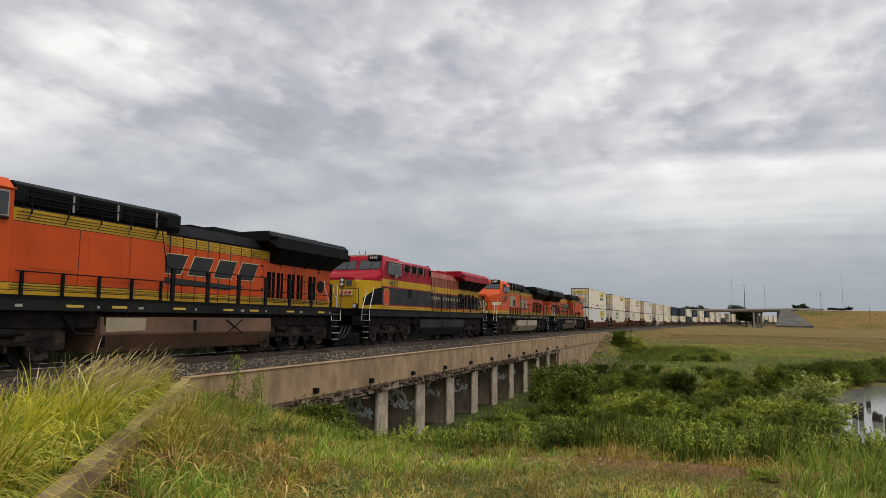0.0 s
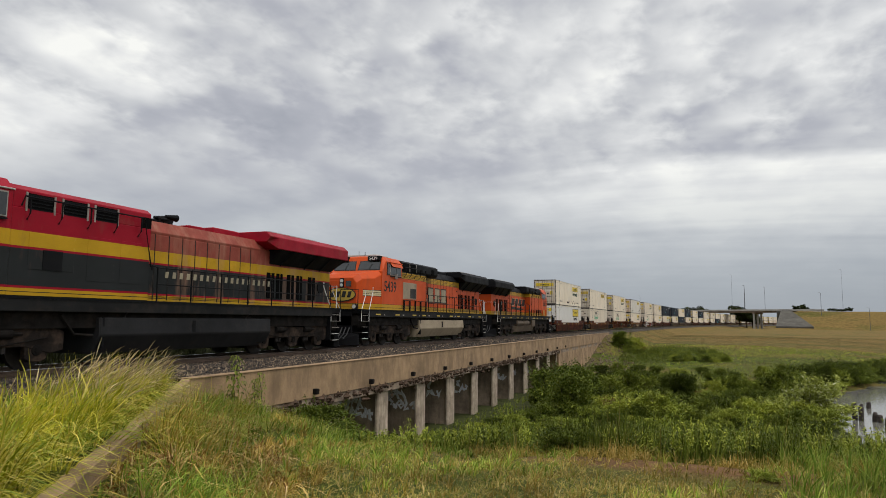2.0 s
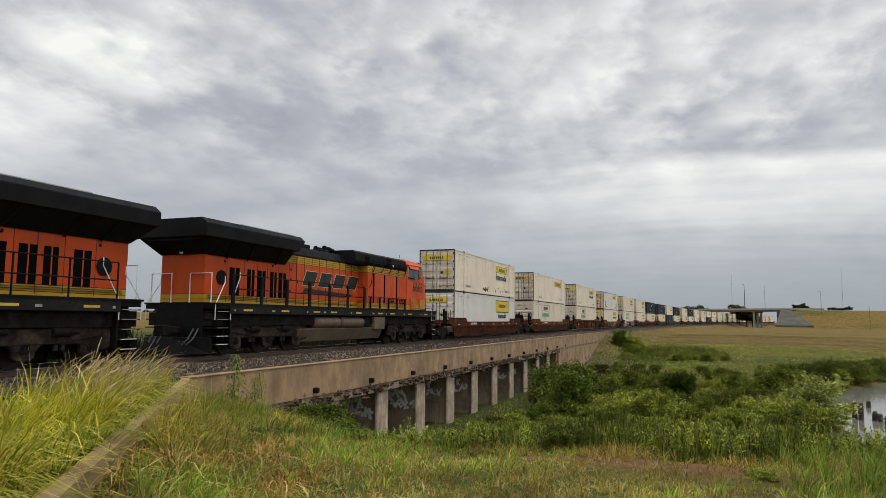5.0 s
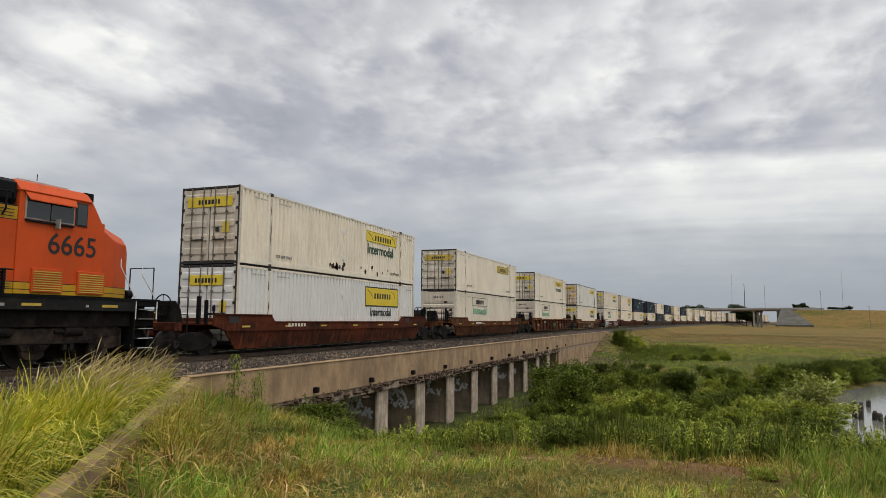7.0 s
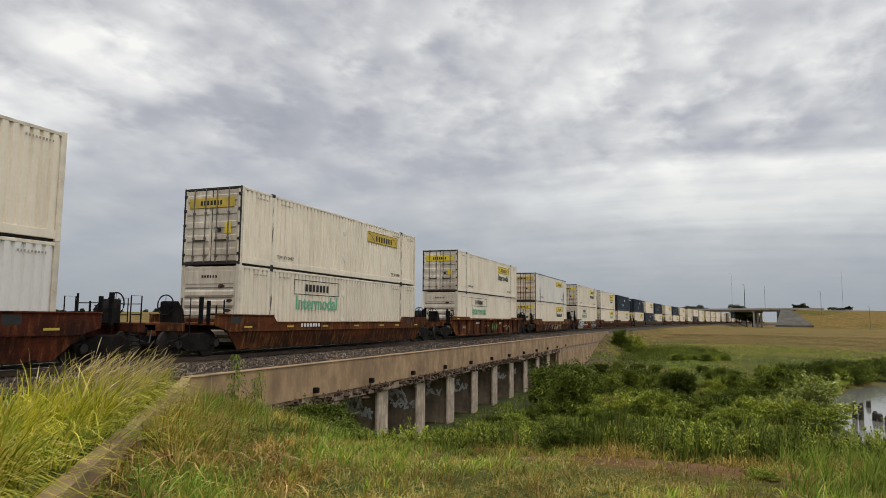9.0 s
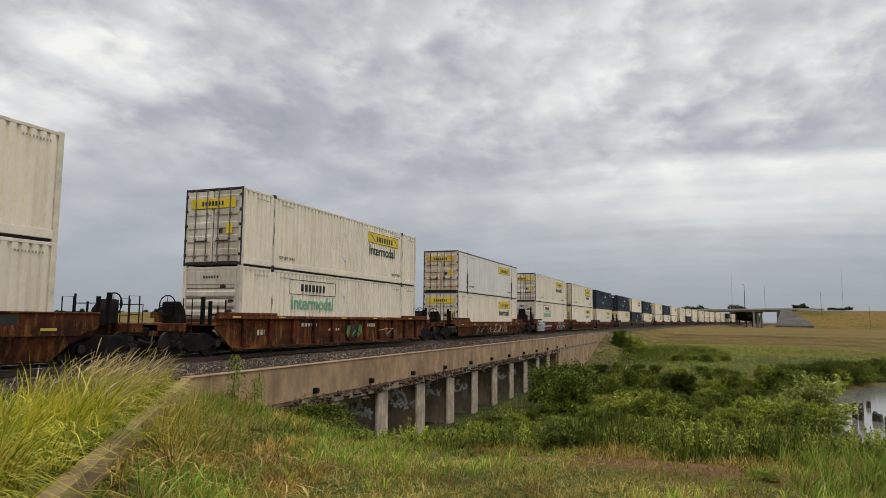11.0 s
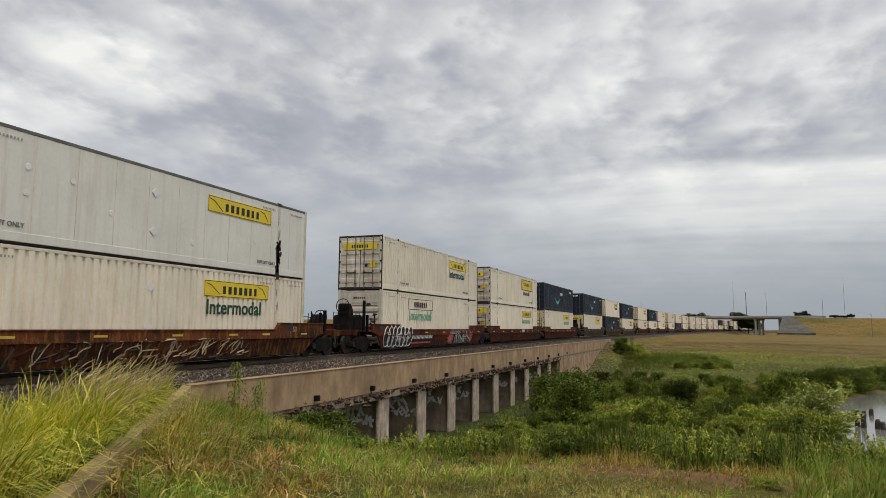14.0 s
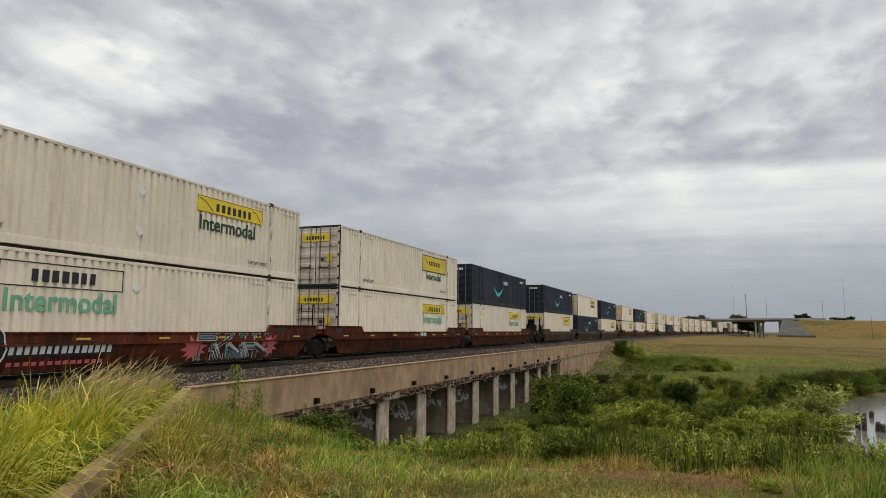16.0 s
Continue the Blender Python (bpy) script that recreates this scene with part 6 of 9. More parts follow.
        if end_sign:
            sm = {"yellow": SIGN_YELLOW, "ochre": SIGN_OCHRE, "navy": BOX_NAVY, "framed": SIGN_YELLOW}[end_sign]
            w = 1.02 if end_sign != "framed" else 0.75
            if end_sign != "navy":
                p = part("sign_panel", frame_mesh("end_sign" + end_sign, sm, lambda s: s.box(-w, w, ye - 0.05, ye - 0.034, 2.12, 2.5)), sm, c, "yellow company panel")
                b = part("lettering", blocks(7, 1.0, 0.17, 0.035, 0.0, 3), INK, p, "black bars")
                b.matrix_basis = pose(-0.5, ye - 0.056, 2.22)
                part("notice", frame_mesh("notice", SIGN_YELLOW, lambda s: s.box(0.62, 0.9, ye - 0.05, ye - 0.034, 1.15, 1.55)), SIGN_YELLOW, c, "small yellow notice")
                part("notice", frame_mesh("notice2", INK, lambda s: s.box(0.3, 0.46, ye - 0.05, ye - 0.034, 1.2, 1.36)), INK, c)
            else:
                b = part("lettering", blocks(5, 0.9, 0.16, 0.05, 0.0, 9), WHITE_TRIM, c, "pale bars")
                b.matrix_basis = pose(-0.3, ye - 0.04, 2.45)
    else:
        def front(s):
            s.box(-CW + 0.1, CW - 0.1, ye + 0.02, ye + 0.1, 0.1, CH - 0.1)
            for i in range(5):
                z = 0.28 + i * 0.36
                s.prism("x", [(ye + 0.022, z), (ye - 0.012, z + 0.06), (ye - 0.012, z + 0.2), (ye + 0.022, z + 0.26)], -CW + 0.2, CW - 0.2)
            s.box(-CW + 0.22, CW - 0.22, ye + 0.0, ye + 0.03, 2.2, 2.68)
        wall = part("front_wall", frame_mesh("front_wall", es, front), es, c, "ribbed front wall")
        for i in range(6):
            z = 0.235 + i * 0.36
            part("groove", frame_mesh("groove%d" % i, FADED_INK, lambda s: s.box(-CW + 0.2, CW - 0.25, ye + 0.008, ye + 0.024, z, z + 0.045)), FADED_INK, wall, "dark groove between ribs")
        for i, (xx, zz) in enumerate(((0.75, 0.5), (0.8, 0.86), (0.72, 1.22), (0.78, 1.58), (0.4, 2.12))):
            part("rust_patch", frame_mesh("wall_rust%d" % i, RUST_PATCH, lambda s: s.prism("y", [(xx, zz - 0.05), (xx + 0.16, zz - 0.07), (xx + 0.3, zz), (xx + 0.2, zz + 0.07), (xx + 0.04, zz + 0.06)], ye - 0.016, ye + 0.02)), RUST_PATCH, wall, "dark rust patch")
        b = part("lettering", blocks(6, 0.7, 0.1, 0.04, 0.0, 6), GASKET, c)
        b.matrix_basis = pose(-0.35, ye - 0.008, 2.42)
    # side markings
    x = CW + 0.004
    if sign in ("yellow", "ochre", "framed"):
        sm = SIGN_OCHRE if sign == "ochre" else SIGN_YELLOW
        zc = 1.93
        if sign == "framed":
            part("sign_border", frame_mesh("sign_border%.1f" % sign_y, INK, lambda s: s.box(x - 0.012, x - 0.002, sign_y - 0.06, sign_y + 3.86, zc - 0.36, zc + 0.64)), INK, c, "black sign border")
            p = part("sign_panel", frame_mesh("framed_sign%.1f" % sign_y, sm, lambda s: s.box(x - 0.01, x + 0.003, sign_y, sign_y + 3.8, zc - 0.3, zc + 0.58)), sm, c, "yellow company panel")
        else:
            p = part("sign_panel", frame_mesh("side_sign%s%.1f" % (sign, sign_y), sm, lambda s: s.box(x - 0.01, x + 0.003, sign_y, sign_y + 3.6, zc, zc + 0.57)), sm, c, "yellow company panel")
        if sign != "framed":
            fr = frame_mesh("sign_edge%.1f" % sign_y, INK, lambda s: (s.box(x + 0.001, x + 0.005, sign_y + 0.02, sign_y + 3.58, zc + 0.02, zc + 0.04), s.box(x + 0.001, x + 0.005, sign_y + 0.02, sign_y + 3.58, zc + 0.53, zc + 0.55), s.box(x + 0.001, x + 0.005, sign_y + 0.02, sign_y + 0.04, zc + 0.02, zc + 0.55), s.box(x + 0.001, x + 0.005, sign_y + 3.56, sign_y + 3.58, zc + 0.02, zc + 0.55)))
            part("sign_edge", fr, INK, p, "thin black sign border")
        b = part("lettering", blocks(7, 1.95, 0.27, 0.1, 0.0, 3), INK, p, "black bars")
        b.matrix_basis = pose(x + 0.006, sign_y + 0.95, zc + (0.05 if sign == "framed" else 0.12)) @ pose(0, 0, 0, 0, 0, 90)
        for y0, y1 in ((0.12, 0.8), (2.95, 3.45)):
            w = Shape()
            w.tube([(x + 0.006, sign_y + y0, zc + 0.46), (x + 0.006, sign_y + y0 + 0.25, zc + 0.40), (x + 0.006, sign_y + y1, zc + 0.1)], 0.012, 4)
            part("scroll_line", w, INK, p)
    elif sign == "outline":
        zc = 1.95
        def lines(s):
            for a, b_, c_, d_ in ((0, 3.7, 0, 0.03), (0, 3.7, 0.59, 0.62), (0, 0.03, 0, 0.62), (3.67, 3.7, 0, 0.62)):
                s.box(x - 0.01, x + 0.004, sign_y + a, sign_y + b_, zc + c_, zc + d_)
        p = part("sign_outline", frame_mesh("sign_outline%.1f" % sign_y, INK, lines), INK, c, "thin black sign outline")
        b = part("lettering", blocks(7, 1.95, 0.3, 0.06, 0.0, 3), INK, p, "black bars")
        b.matrix_basis = pose(x + 0.004, sign_y + 0.85, zc + 0.15) @ pose(0, 0, 0, 0, 0, 90)
    elif sign == "swoosh":
        pts_t = [(x, sign_y + 2.6 * (k / 14.0), 1.55 - 0.75 * math.sin(math.pi * (0.08 + 0.84 * k / 14.0)) + 0.12) for k in range(15)]
        s = Shape()
        for k in range(14):
            w0, w1 = 0.03 + 0.12 * math.sin(math.pi * k / 14), 0.03 + 0.12 * math.sin(math.pi * (k + 1) / 14)
            p0, p1 = pts_t[k], pts_t[k + 1]
            s.add([(x + 0.004, p0[1], p0[2] - w0), (x + 0.004, p1[1], p1[2] - w1), (x + 0.004, p1[1], p1[2] + w1), (x + 0.004, p0[1], p0[2] + w0), (x - 0.004, p0[1], p0[2] - w0), (x - 0.004, p1[1], p1[2] - w1), (x - 0.004, p1[1], p1[2] + w1), (x - 0.004, p0[1], p0[2] + w0)], [(0, 1, 2, 3), (7, 6, 5, 4), (0, 4, 5, 1), (3, 2, 6, 7)])
        part("teal_arc", s, TEAL, c, "teal curved marking")
        b = part("lettering", blocks(4, 1.2, 0.3, 0.08, 0.0, 8), WHITE_TRIM, c, "white bars")
        b.matrix_basis = pose(x + 0.002, sign_y + 2.9, 1.85) @ pose(0, 0, 0, 0, 0, 90)
        b = part("lettering", blocks(5, 1.1, 0.16, 0.05, 0.0, 2), WHITE_TRIM, c)
        b.matrix_basis = pose(x + 0.002, CL / 2 - 2.3, 2.35) @ pose(0, 0, 0, 0, 0, 90)
    if word and not far:
        letters(word, 0.56 if sign == "outline" else 0.4 if sign == "framed" else 0.5, word_mat, c, pose(x + 0.003, sign_y + (0.12 if sign != "framed" else 0.5), 1.36 if sign != "framed" else 1.12) @ SIDE, name="word")
    elif word:
        b = part("lettering", blocks(9, 3.2, 0.36, 0.06, 0.0, 4), word_mat, c)
        b.matrix_basis = pose(x + 0.003, sign_y + 0.12, 1.42) @ pose(0, 0, 0, 0, 0, 90)
    if not far and skin is not BOX_NAVY:
        for k in range(5 if skin is BOX_CLEAN else 9):
            # rust bleeding from the lifting posts and the lower rail
            yy = random.Random(k + int(sign_y * 9)).choice((-6.1, 6.1)) + random.Random(k * 3 + 1).uniform(-0.06, 0.06)
            z0 = random.Random(k * 5 + 2).uniform(0.3, 2.1)
            part("rust_streak", frame_mesh("rust_streak%d%.1f" % (k, sign_y), RUST_PATCH, lambda s: s.prism("x", [(yy - 0.02, z0), (yy + 0.015, z0 - 0.03), (yy + 0.03, z0 + 0.2), (yy + 0.01, z0 + 0.42), (yy - 0.015, z0 + 0.3)], x - 0.01, x + 0.004)), RUST_PATCH, c, "thin rust streak")
        for y in (-5.75, 4.75):
            letters("TOP LIFT ONLY", 0.12, FADED_INK, c, pose(x + 0.003, y, 0.42) @ SIDE, name="notice_text")
        for y in (-7.2, -5.6, 5.0, 6.9):
            b = part("lettering", blocks(9, 0.8, 0.06, 0.045, 0.0, int(y * 10)), GALV, c)
            b.matrix_basis = pose(x + 0.003, y, 2.55) @ pose(0, 0, 0, 0, 0, 90)
        # vents and placard holders
        for y, z in ((-0.4, 2.1), (-0.4, 0.9)):
            part("placard_holder", frame_mesh("placard%.1f" % z, BOX_CLEAN, lambda s: s.prism("x", [(y, z - 0.16), (y + 0.16, z), (y, z + 0.16), (y - 0.16, z)], x - 0.01, x + 0.008)), BOX_CLEAN, c)
    if post_rust:
        rr = random.Random(77)
        flakes = Shape()
        for yy, top_z, n in ((-6.1, 1.4, 110), (6.1, 1.35, 90)):
            for i in range(n):
                z0, yc, r = rr.uniform(0.04, top_z), yy + rr.gauss(0, 0.055), rr.uniform(0.025, 0.075)
                poly = [(yc + r * rr.uniform(0.4, 1.2) * math.cos(k * math.tau / 7), z0 + 1.5 * r * rr.uniform(0.5, 1.4) * math.sin(k * math.tau / 7)) for k in range(7)]
                flakes.prism("x", poly, x - 0.02, x + 0.0045)
        tagged(part("flaking_rust", flakes, RUST_PATCH, c, "dark flaking rust down the lifting posts"), kind="stuff")
    rng = random.Random(rusty)
    for i in range(rusty):
        yc, zc = rng.choice((rng.gauss(-1.0, 0.5), rng.uniform(-1.5, 5.6))), 0.34 + abs(rng.gauss(0, 0.14))
        r = rng.uniform(0.035, 0.10)
        s = Shape()
        n = 9
        poly = [(yc + r * rng.uniform(0.5, 1.5) * math.cos(k * math.tau / n), zc + 1.3 * r * rng.uniform(0.5, 1.2) * math.sin(k * math.tau / n)) for k in range(n)]
        s.prism("x", poly, x - 0.02, x + 0.0015)
        part("rust_patch", s, RUST_PATCH, c, "dark rust patch")
    return c


# ---- running gear ----
def wheelset(parent, y, r, gauge=0.755, seg=20):
    w = tagged(new("wheelset"), "steel axle with two wheels")
    w.parent = parent
    s = Shape()
    for sx in (-1, 1):
        a = sx * (gauge - 0.04)
        b = sx * (gauge + 0.085)
        s.cyl("x", (0, 0), r, min(a, b), max(a, b), seg)
        s.cyl("x", (0, 0), r * 0.28, min(b, b + sx * 0.05), max(b, b + sx * 0.05), 10)
    s.cyl("x", (0, 0), 0.085, -1.05, 1.05, 10)
    # spokes of light and shade: cast holes near the hub
    for sx in (-1, 1):
        for k in range(4):
            a = k * math.tau / 4
            s.cyl("x", (0.55 * r * math.cos(a), 0.55 * r * math.sin(a)), 0.05, min(sx * 0.84, sx * 0.85), max(sx * 0.84, sx * 0.85), 6)
    w.data = None
    me = s.mesh("wheelset", [WHEEL])
    w2 = new("wheelset", me)
    w2.parent = parent
    w2.matrix_basis = pose(0, y, r)
    bpy.data.objects.remove(w)
    return tagged(w2, "steel axle with two wheels")




def freight_truck(car, y):
    t = tagged(part("truck", Shape().box(-1.0, 1.0, -0.16, 0.16, 0.42, 0.72), UNDER, car), "grimy two-axle truck")
    t.matrix_basis = pose(0, y, 0)
    for sx in (-1, 1):
        s = Shape()
        a, b = sorted((sx * 1.0, sx * 1.16))
        s.prism("x", [(-1.15, 0.36), (-1.15, 0.58), (-0.75, 0.66), (-0.35, 0.82), (0.35, 0.82), (0.75, 0.66), (1.15, 0.58), (1.15, 0.36), (0.7, 0.36), (0.45, 0.22), (-0.45, 0.22), (-0.7, 0.36)], a, b)
        part("side_frame", s, UNDER, t, bevel=0.02)
        s = Shape()
        for k in (-0.18, 0, 0.18):
            s.cyl("z", (sx * 1.08, k), 0.075, 0.3, 0.55, 8)
        part("spring_nest", s, WHEEL, t)
        for yy in (-0.89, 0.89):
            s = Shape()
            s.cyl("x", (yy, 0.46), 0.13, min(sx * 1.1, sx * 1.24), max(sx * 1.1, sx * 1.24), 12)
            part("bearing_cap", s, WHEEL, t)
    for yy in (-0.89, 0.89):
        wheelset(t, yy, 0.46)
    return t


# ---- well cars ----
def well_car(label, skin, left="end", right="end", ribbed=False, marks=(), light_patch=None):
    """A 53-foot well unit; origin over the rails at its middle. left/right: a free end with coupler, or a joint shared with the next unit."""
    c = tagged(new("well_car"), label, "freight car", group="well cars of the train")
    half = 9.3
    for sx in (-1, 1):
        def xr(a, b):
            return min(sx * a, sx * b), max(sx * a, sx * b)
        if not ribbed:
            s = Shape()
            prof = [(-9.35, 1.02), (-9.35, 1.42), (-6.1, 1.42), (-5.85, 1.16), (5.85, 1.16), (6.1, 1.42), (9.35, 1.42), (9.35, 1.02), (8.8, 0.86), (-8.8, 0.86)]
            s.prism("x", prof, *xr(1.37, 1.49))
            side = part("side_sill", s, skin, c, bevel=0.012)
            s = Shape()
            x_t, x_b = sx * 1.475, sx * 1.33
            q = [(x_t, -8.8, 0.86), (x_t, 8.8, 0.86), (x_b, 8.05, 0.2), (x_b, -8.05, 0.2)]
            s.add(q + [(x - sx * 0.05, y, z) for x, y, z in q], [(0, 1, 2, 3), (7, 6, 5, 4), (0, 4, 5, 1), (1, 5, 6, 2), (2, 6, 7, 3), (3, 7, 4, 0)])
            part("side_panel", s, skin, side)
            s = Shape()
            s.box(*xr(1.46, 1.52), -8.8, 8.8, 0.84, 0.89)
            part("side_flange", s, skin, side)
            for a_, b_, zt in ((-9.35, -6.12, 1.42), (6.12, 9.35, 1.42), (-5.85, 5.85, 1.16)):
                lip = frame_mesh("top_lip%.1f%.1f%d" % (a_, zt, sx), skin, lambda s: s.box(*xr(1.33, 1.525), a_, b_, zt - 0.012, zt + 0.03))
                part("top_lip", lip, skin, side, "worn top lip")
            for yy in (-7.9, -5.2, -2.5, 0.4, 3.1, 5.0, 7.6):
                strip = frame_mesh("reflector%.1f%d" % (yy, sx), SIGN_OCHRE, lambda s: s.box(*xr(1.488, 1.497), yy, yy + 0.46, 0.97, 1.035))
                part("reflector", strip, SIGN_OCHRE, side, "faded yellow reflector strip")
            for yy in (-8.6, 6.5):
                plate = frame_mesh("stencil%.1f%d" % (yy, sx), INK, lambda s: s.box(*xr(1.488, 1.496), yy, yy + 0.5, 1.12, 1.36))
                part("stencil_panel", plate, INK, side, "black stencil panel")
        else:
            s = Shape()
            s.prism("x", [(-9.35, 0.95), (-9.35, 1.42), (9.35, 1.42), (9.35, 0.95), (8.4, 0.24), (-8.4, 0.24)], *xr(1.28, 1.33))
            side = part("side_panel", s, skin, c)
            s = Shape()
            s.box(*xr(1.34, 1.53), -9.35, 9.35, 1.30, 1.42)
            part("top_chord", s, skin, side, bevel=0.01)
            for k in (-1, 1):
                s = Shape()
                s.box(*xr(1.34, 1.53), min(k * 6.0, k * 9.35), max(k * 6.0, k * 9.35), 1.42, 1.52)
                part("raised_chord", s, skin, side, bevel=0.01)
            s = Shape()
            s.box(*xr(1.34, 1.47), -8.4, 8.4, 0.2, 0.29)
            part("bottom_chord", s, skin, side, bevel=0.01)
            for i in range(11):
                y = -7.9 + i * 1.58
                s = Shape()
                s.box(*xr(1.37, 1.49), y - 0.07, y + 0.07, 0.28, 1.31)
                # shadow lines beside the stakes put into their darker red
                part("stake", s, WELL_RED, side, bevel=0.01)
            for yy in (-8.7, -5.9, -1.0, 2.2, 6.6):
                strip = frame_mesh("chord_reflector%.1f%d" % (yy, sx), SIGN_OCHRE, lambda s: s.box(*xr(1.528, 1.538), yy, yy + 0.46, 1.33, 1.39))
                part("reflector", strip, SIGN_OCHRE, side, "faded yellow reflector strip")
            for yy in (-8.2, -6.55, 4.1, 7.1):
                plate = frame_mesh("notice_plate%.1f%d" % (yy, sx), WELL_ORANGE, lambda s: s.box(*xr(1.328, 1.338), yy, yy + 0.7, 0.62, 1.1))
                part("stencil_panel", plate, WELL_ORANGE, side, "faded stencil panel")
    bearer = frame_mesh("cross_bearer", UNDER, lambda s: s.box(-1.34, 1.34, -0.12, 0.12, 0.17, 0.33))
    for i in range(7):
        part("cross_bearer", bearer, UNDER, c).matrix_basis = pose(0, -7.5 + i * 2.5, 0)
    for k, kind in ((-1, left), (1, right)):
        s = Shape()
        s.prism("y", [(-1.36, 0.9), (1.36, 0.9), (1.36, 1.3), (-1.36, 1.3)], min(k * 8.25, k * 8.45), max(k * 8.25, k * 8.45))
        part("bulkhead", s, skin, c, bevel=0.015)
        if kind == "end":
            s = Shape()
            y0, y1 = sorted((k * 8.4, k * 11.05))
            s.box(-0.45, 0.45, y0, y1, 0.72, 1.1)
            s.box(-1.36, 1.36, *sorted((k * 10.75, k * 11.05)), 0.88, 1.15)
            s.prism("z", [(-1.36, k * 8.45), (1.36, k * 8.45), (1.36, k * 9.4), (0.6, k * 10.0), (-0.6, k * 10.0), (-1.36, k * 9.4)], 1.06, 1.16)
            part("end_platform", s, skin, c, bevel=0.015)
            s = Shape()
            s.box(-0.12, 0.12, *sorted((k * 11.0, k * 11.62)), 0.78, 1.0)
            s.box(-0.17, 0.17, *sorted((k * 11.45, k * 11.68)), 0.72, 1.06)
            part("coupler", s, UNDER, c, "rusty knuckle coupler", bevel=0.03)
            for x in (-1.32, 1.32):
                s = Shape()
                s.tube([(x, k * 10.9, 0.45), (x, k * 10.9, 1.95), (x, k * 10.5, 1.95), (x, k * 10.5, 0.45)], 0.02, 5)
                for z in (0.5, 0.8, 1.4):
                    s.tube([(x, k * 10.9, z), (x, k * 10.5, z)], 0.016, 5)
                part("ladder", s, UNDER, c, "dark corner ladder")
            s = Shape()
            s.tube([(-1.32, k * 10.95, 1.75), (-0.3, k * 10.95, 1.75), (-0.3, k * 10.95, 1.1)], 0.018, 5)
            part("grab_iron", s, UNDER, c, "dark grab iron")
            s = Shape()
            tall = k < 0 and right == "joint"
            wz, wr = (2.3, 0.36) if tall else (1.72, 0.33)
            n_sp = 8 if tall else 4
            s.tube([(0.5 + wr * math.cos(a * math.tau / 20), k * 10.72, wz + wr * math.sin(a * math.tau / 20)) for a in range(21)], 0.022, 5)
            brake = part("brake_wheel", s, BLACK, c, "spoked brake wheel")
            spoke = frame_mesh("spoke%.2f" % wr, BLACK, lambda s: s.tube([(0, 0, 0), (wr, 0, 0)], 0.014, 4))
            for a in range(n_sp):
                part("spoke", spoke, BLACK, brake).matrix_basis = pose(0.5, k * 10.72, wz, 0, -360.0 * a / n_sp, 0)
            s = Shape()
            s.prism("x", [(k * 10.66, 1.12), (k * 10.66, wz + 0.12), (k * 10.45, wz + 0.14), (k * 10.2, wz - 0.15), (k * 10.1, 1.12)], 0.2, 0.8)
            part("brake_housing", s, UNDER, brake, "black brake housing", bevel=0.03)
            s = Shape()
            s.box(1.16, 1.3, *sorted((k * 9.85, k * 9.92)), 1.1, wz + 0.3)
            s.box(1.16, 1.3, *sorted((k * 9.5, k * 9.54)), 1.1, 1.9)
            part("end_stanchion", s, BLACK, c, "black end stanchion")
            if tall:
                s = Shape()
                s.prism("x", [(k * 9.7, 1.16), (k * 9.7, 1.8), (k * 9.6, 1.9), (k * 9.1, 1.9), (k * 9.0, 1.8), (k * 9.0, 1.16)], -0.6, 0.7)
                part("equipment_box", s, UNDER, c, "dark equipment box", bevel=0.04)
            s = Shape()
            for q, zt in ((8.75, 1.95), (9.15, 1.75)):
                s.cyl("z", (1.25, k * q), 0.03, 1.1, zt, 6)
                s.box(1.12, 1.34, k * q - 0.14, k * q + 0.14, 1.4, 1.47)
            part("guide_post", s, BLACK, c, "short black container guide")
            s = Shape()
            s.tube([(0.25, k * 11.0, 0.95), (0.5, k * 11.35, 0.5), (0.3, k * 11.65, 0.62)], 0.03, 6)
            part("air_hose", s, RUBBER, c)
            s = Shape()
            s.tube([(-0.95, k * 9.6, 0.98), (0.1, k * 9.6, 0.98)], 0.13, 10)
            part("brake_reservoir", s, UNDER, c)
            freight_truck(c, k * 9.95)
        else:
            s = Shape()
            s.box(-0.5, 0.5, *sorted((k * 8.4, k * 9.75)), 0.72, 1.12)
            s.box(-1.3, 1.3, *sorted((k * 8.4, k * 9.2)), 1.06, 1.16)
            part("end_platform", s, skin, c, bevel=0.015)
            s = Shape()
            for x in (0.7, 1.28):
                s.tube([(x, k * 9.35, 1.1), (x, k * 9.35, 2.35)], 0.02, 5)
            for z in (1.45, 1.75, 2.05):
                s.tube([(0.7, k * 9.35, z), (1.28, k * 9.35, z)], 0.016, 5)
            part("end_ladder", s, UNDER, c, "dark end ladder")
            if k < 0:
                freight_truck(c, k * 9.8)
    for i, (y, w, h, z, mat_) in enumerate(marks):
        b = part("lettering", blocks(max(3, int(w / 0.2)), w, h, 0.05, 0.0, i + 3), mat_, c)
        xoff = 1.497 if z > 0.9 else 1.475 - (0.86 - z) * 0.22 + 0.01
        b.matrix_basis = pose(xoff if not ribbed else 1.335, y, z, 0, 12.4 if z < 0.9 and not ribbed else 0, 0) @ pose(0, 0, 0, 0, 0, 90)
    return c


def plate_x(z):
    """Where the side plate's face stands at height z."""
    return 1.475 - max(0.0, 0.86 - z) * 0.22 + (0.016 if z > 0.84 else 0)


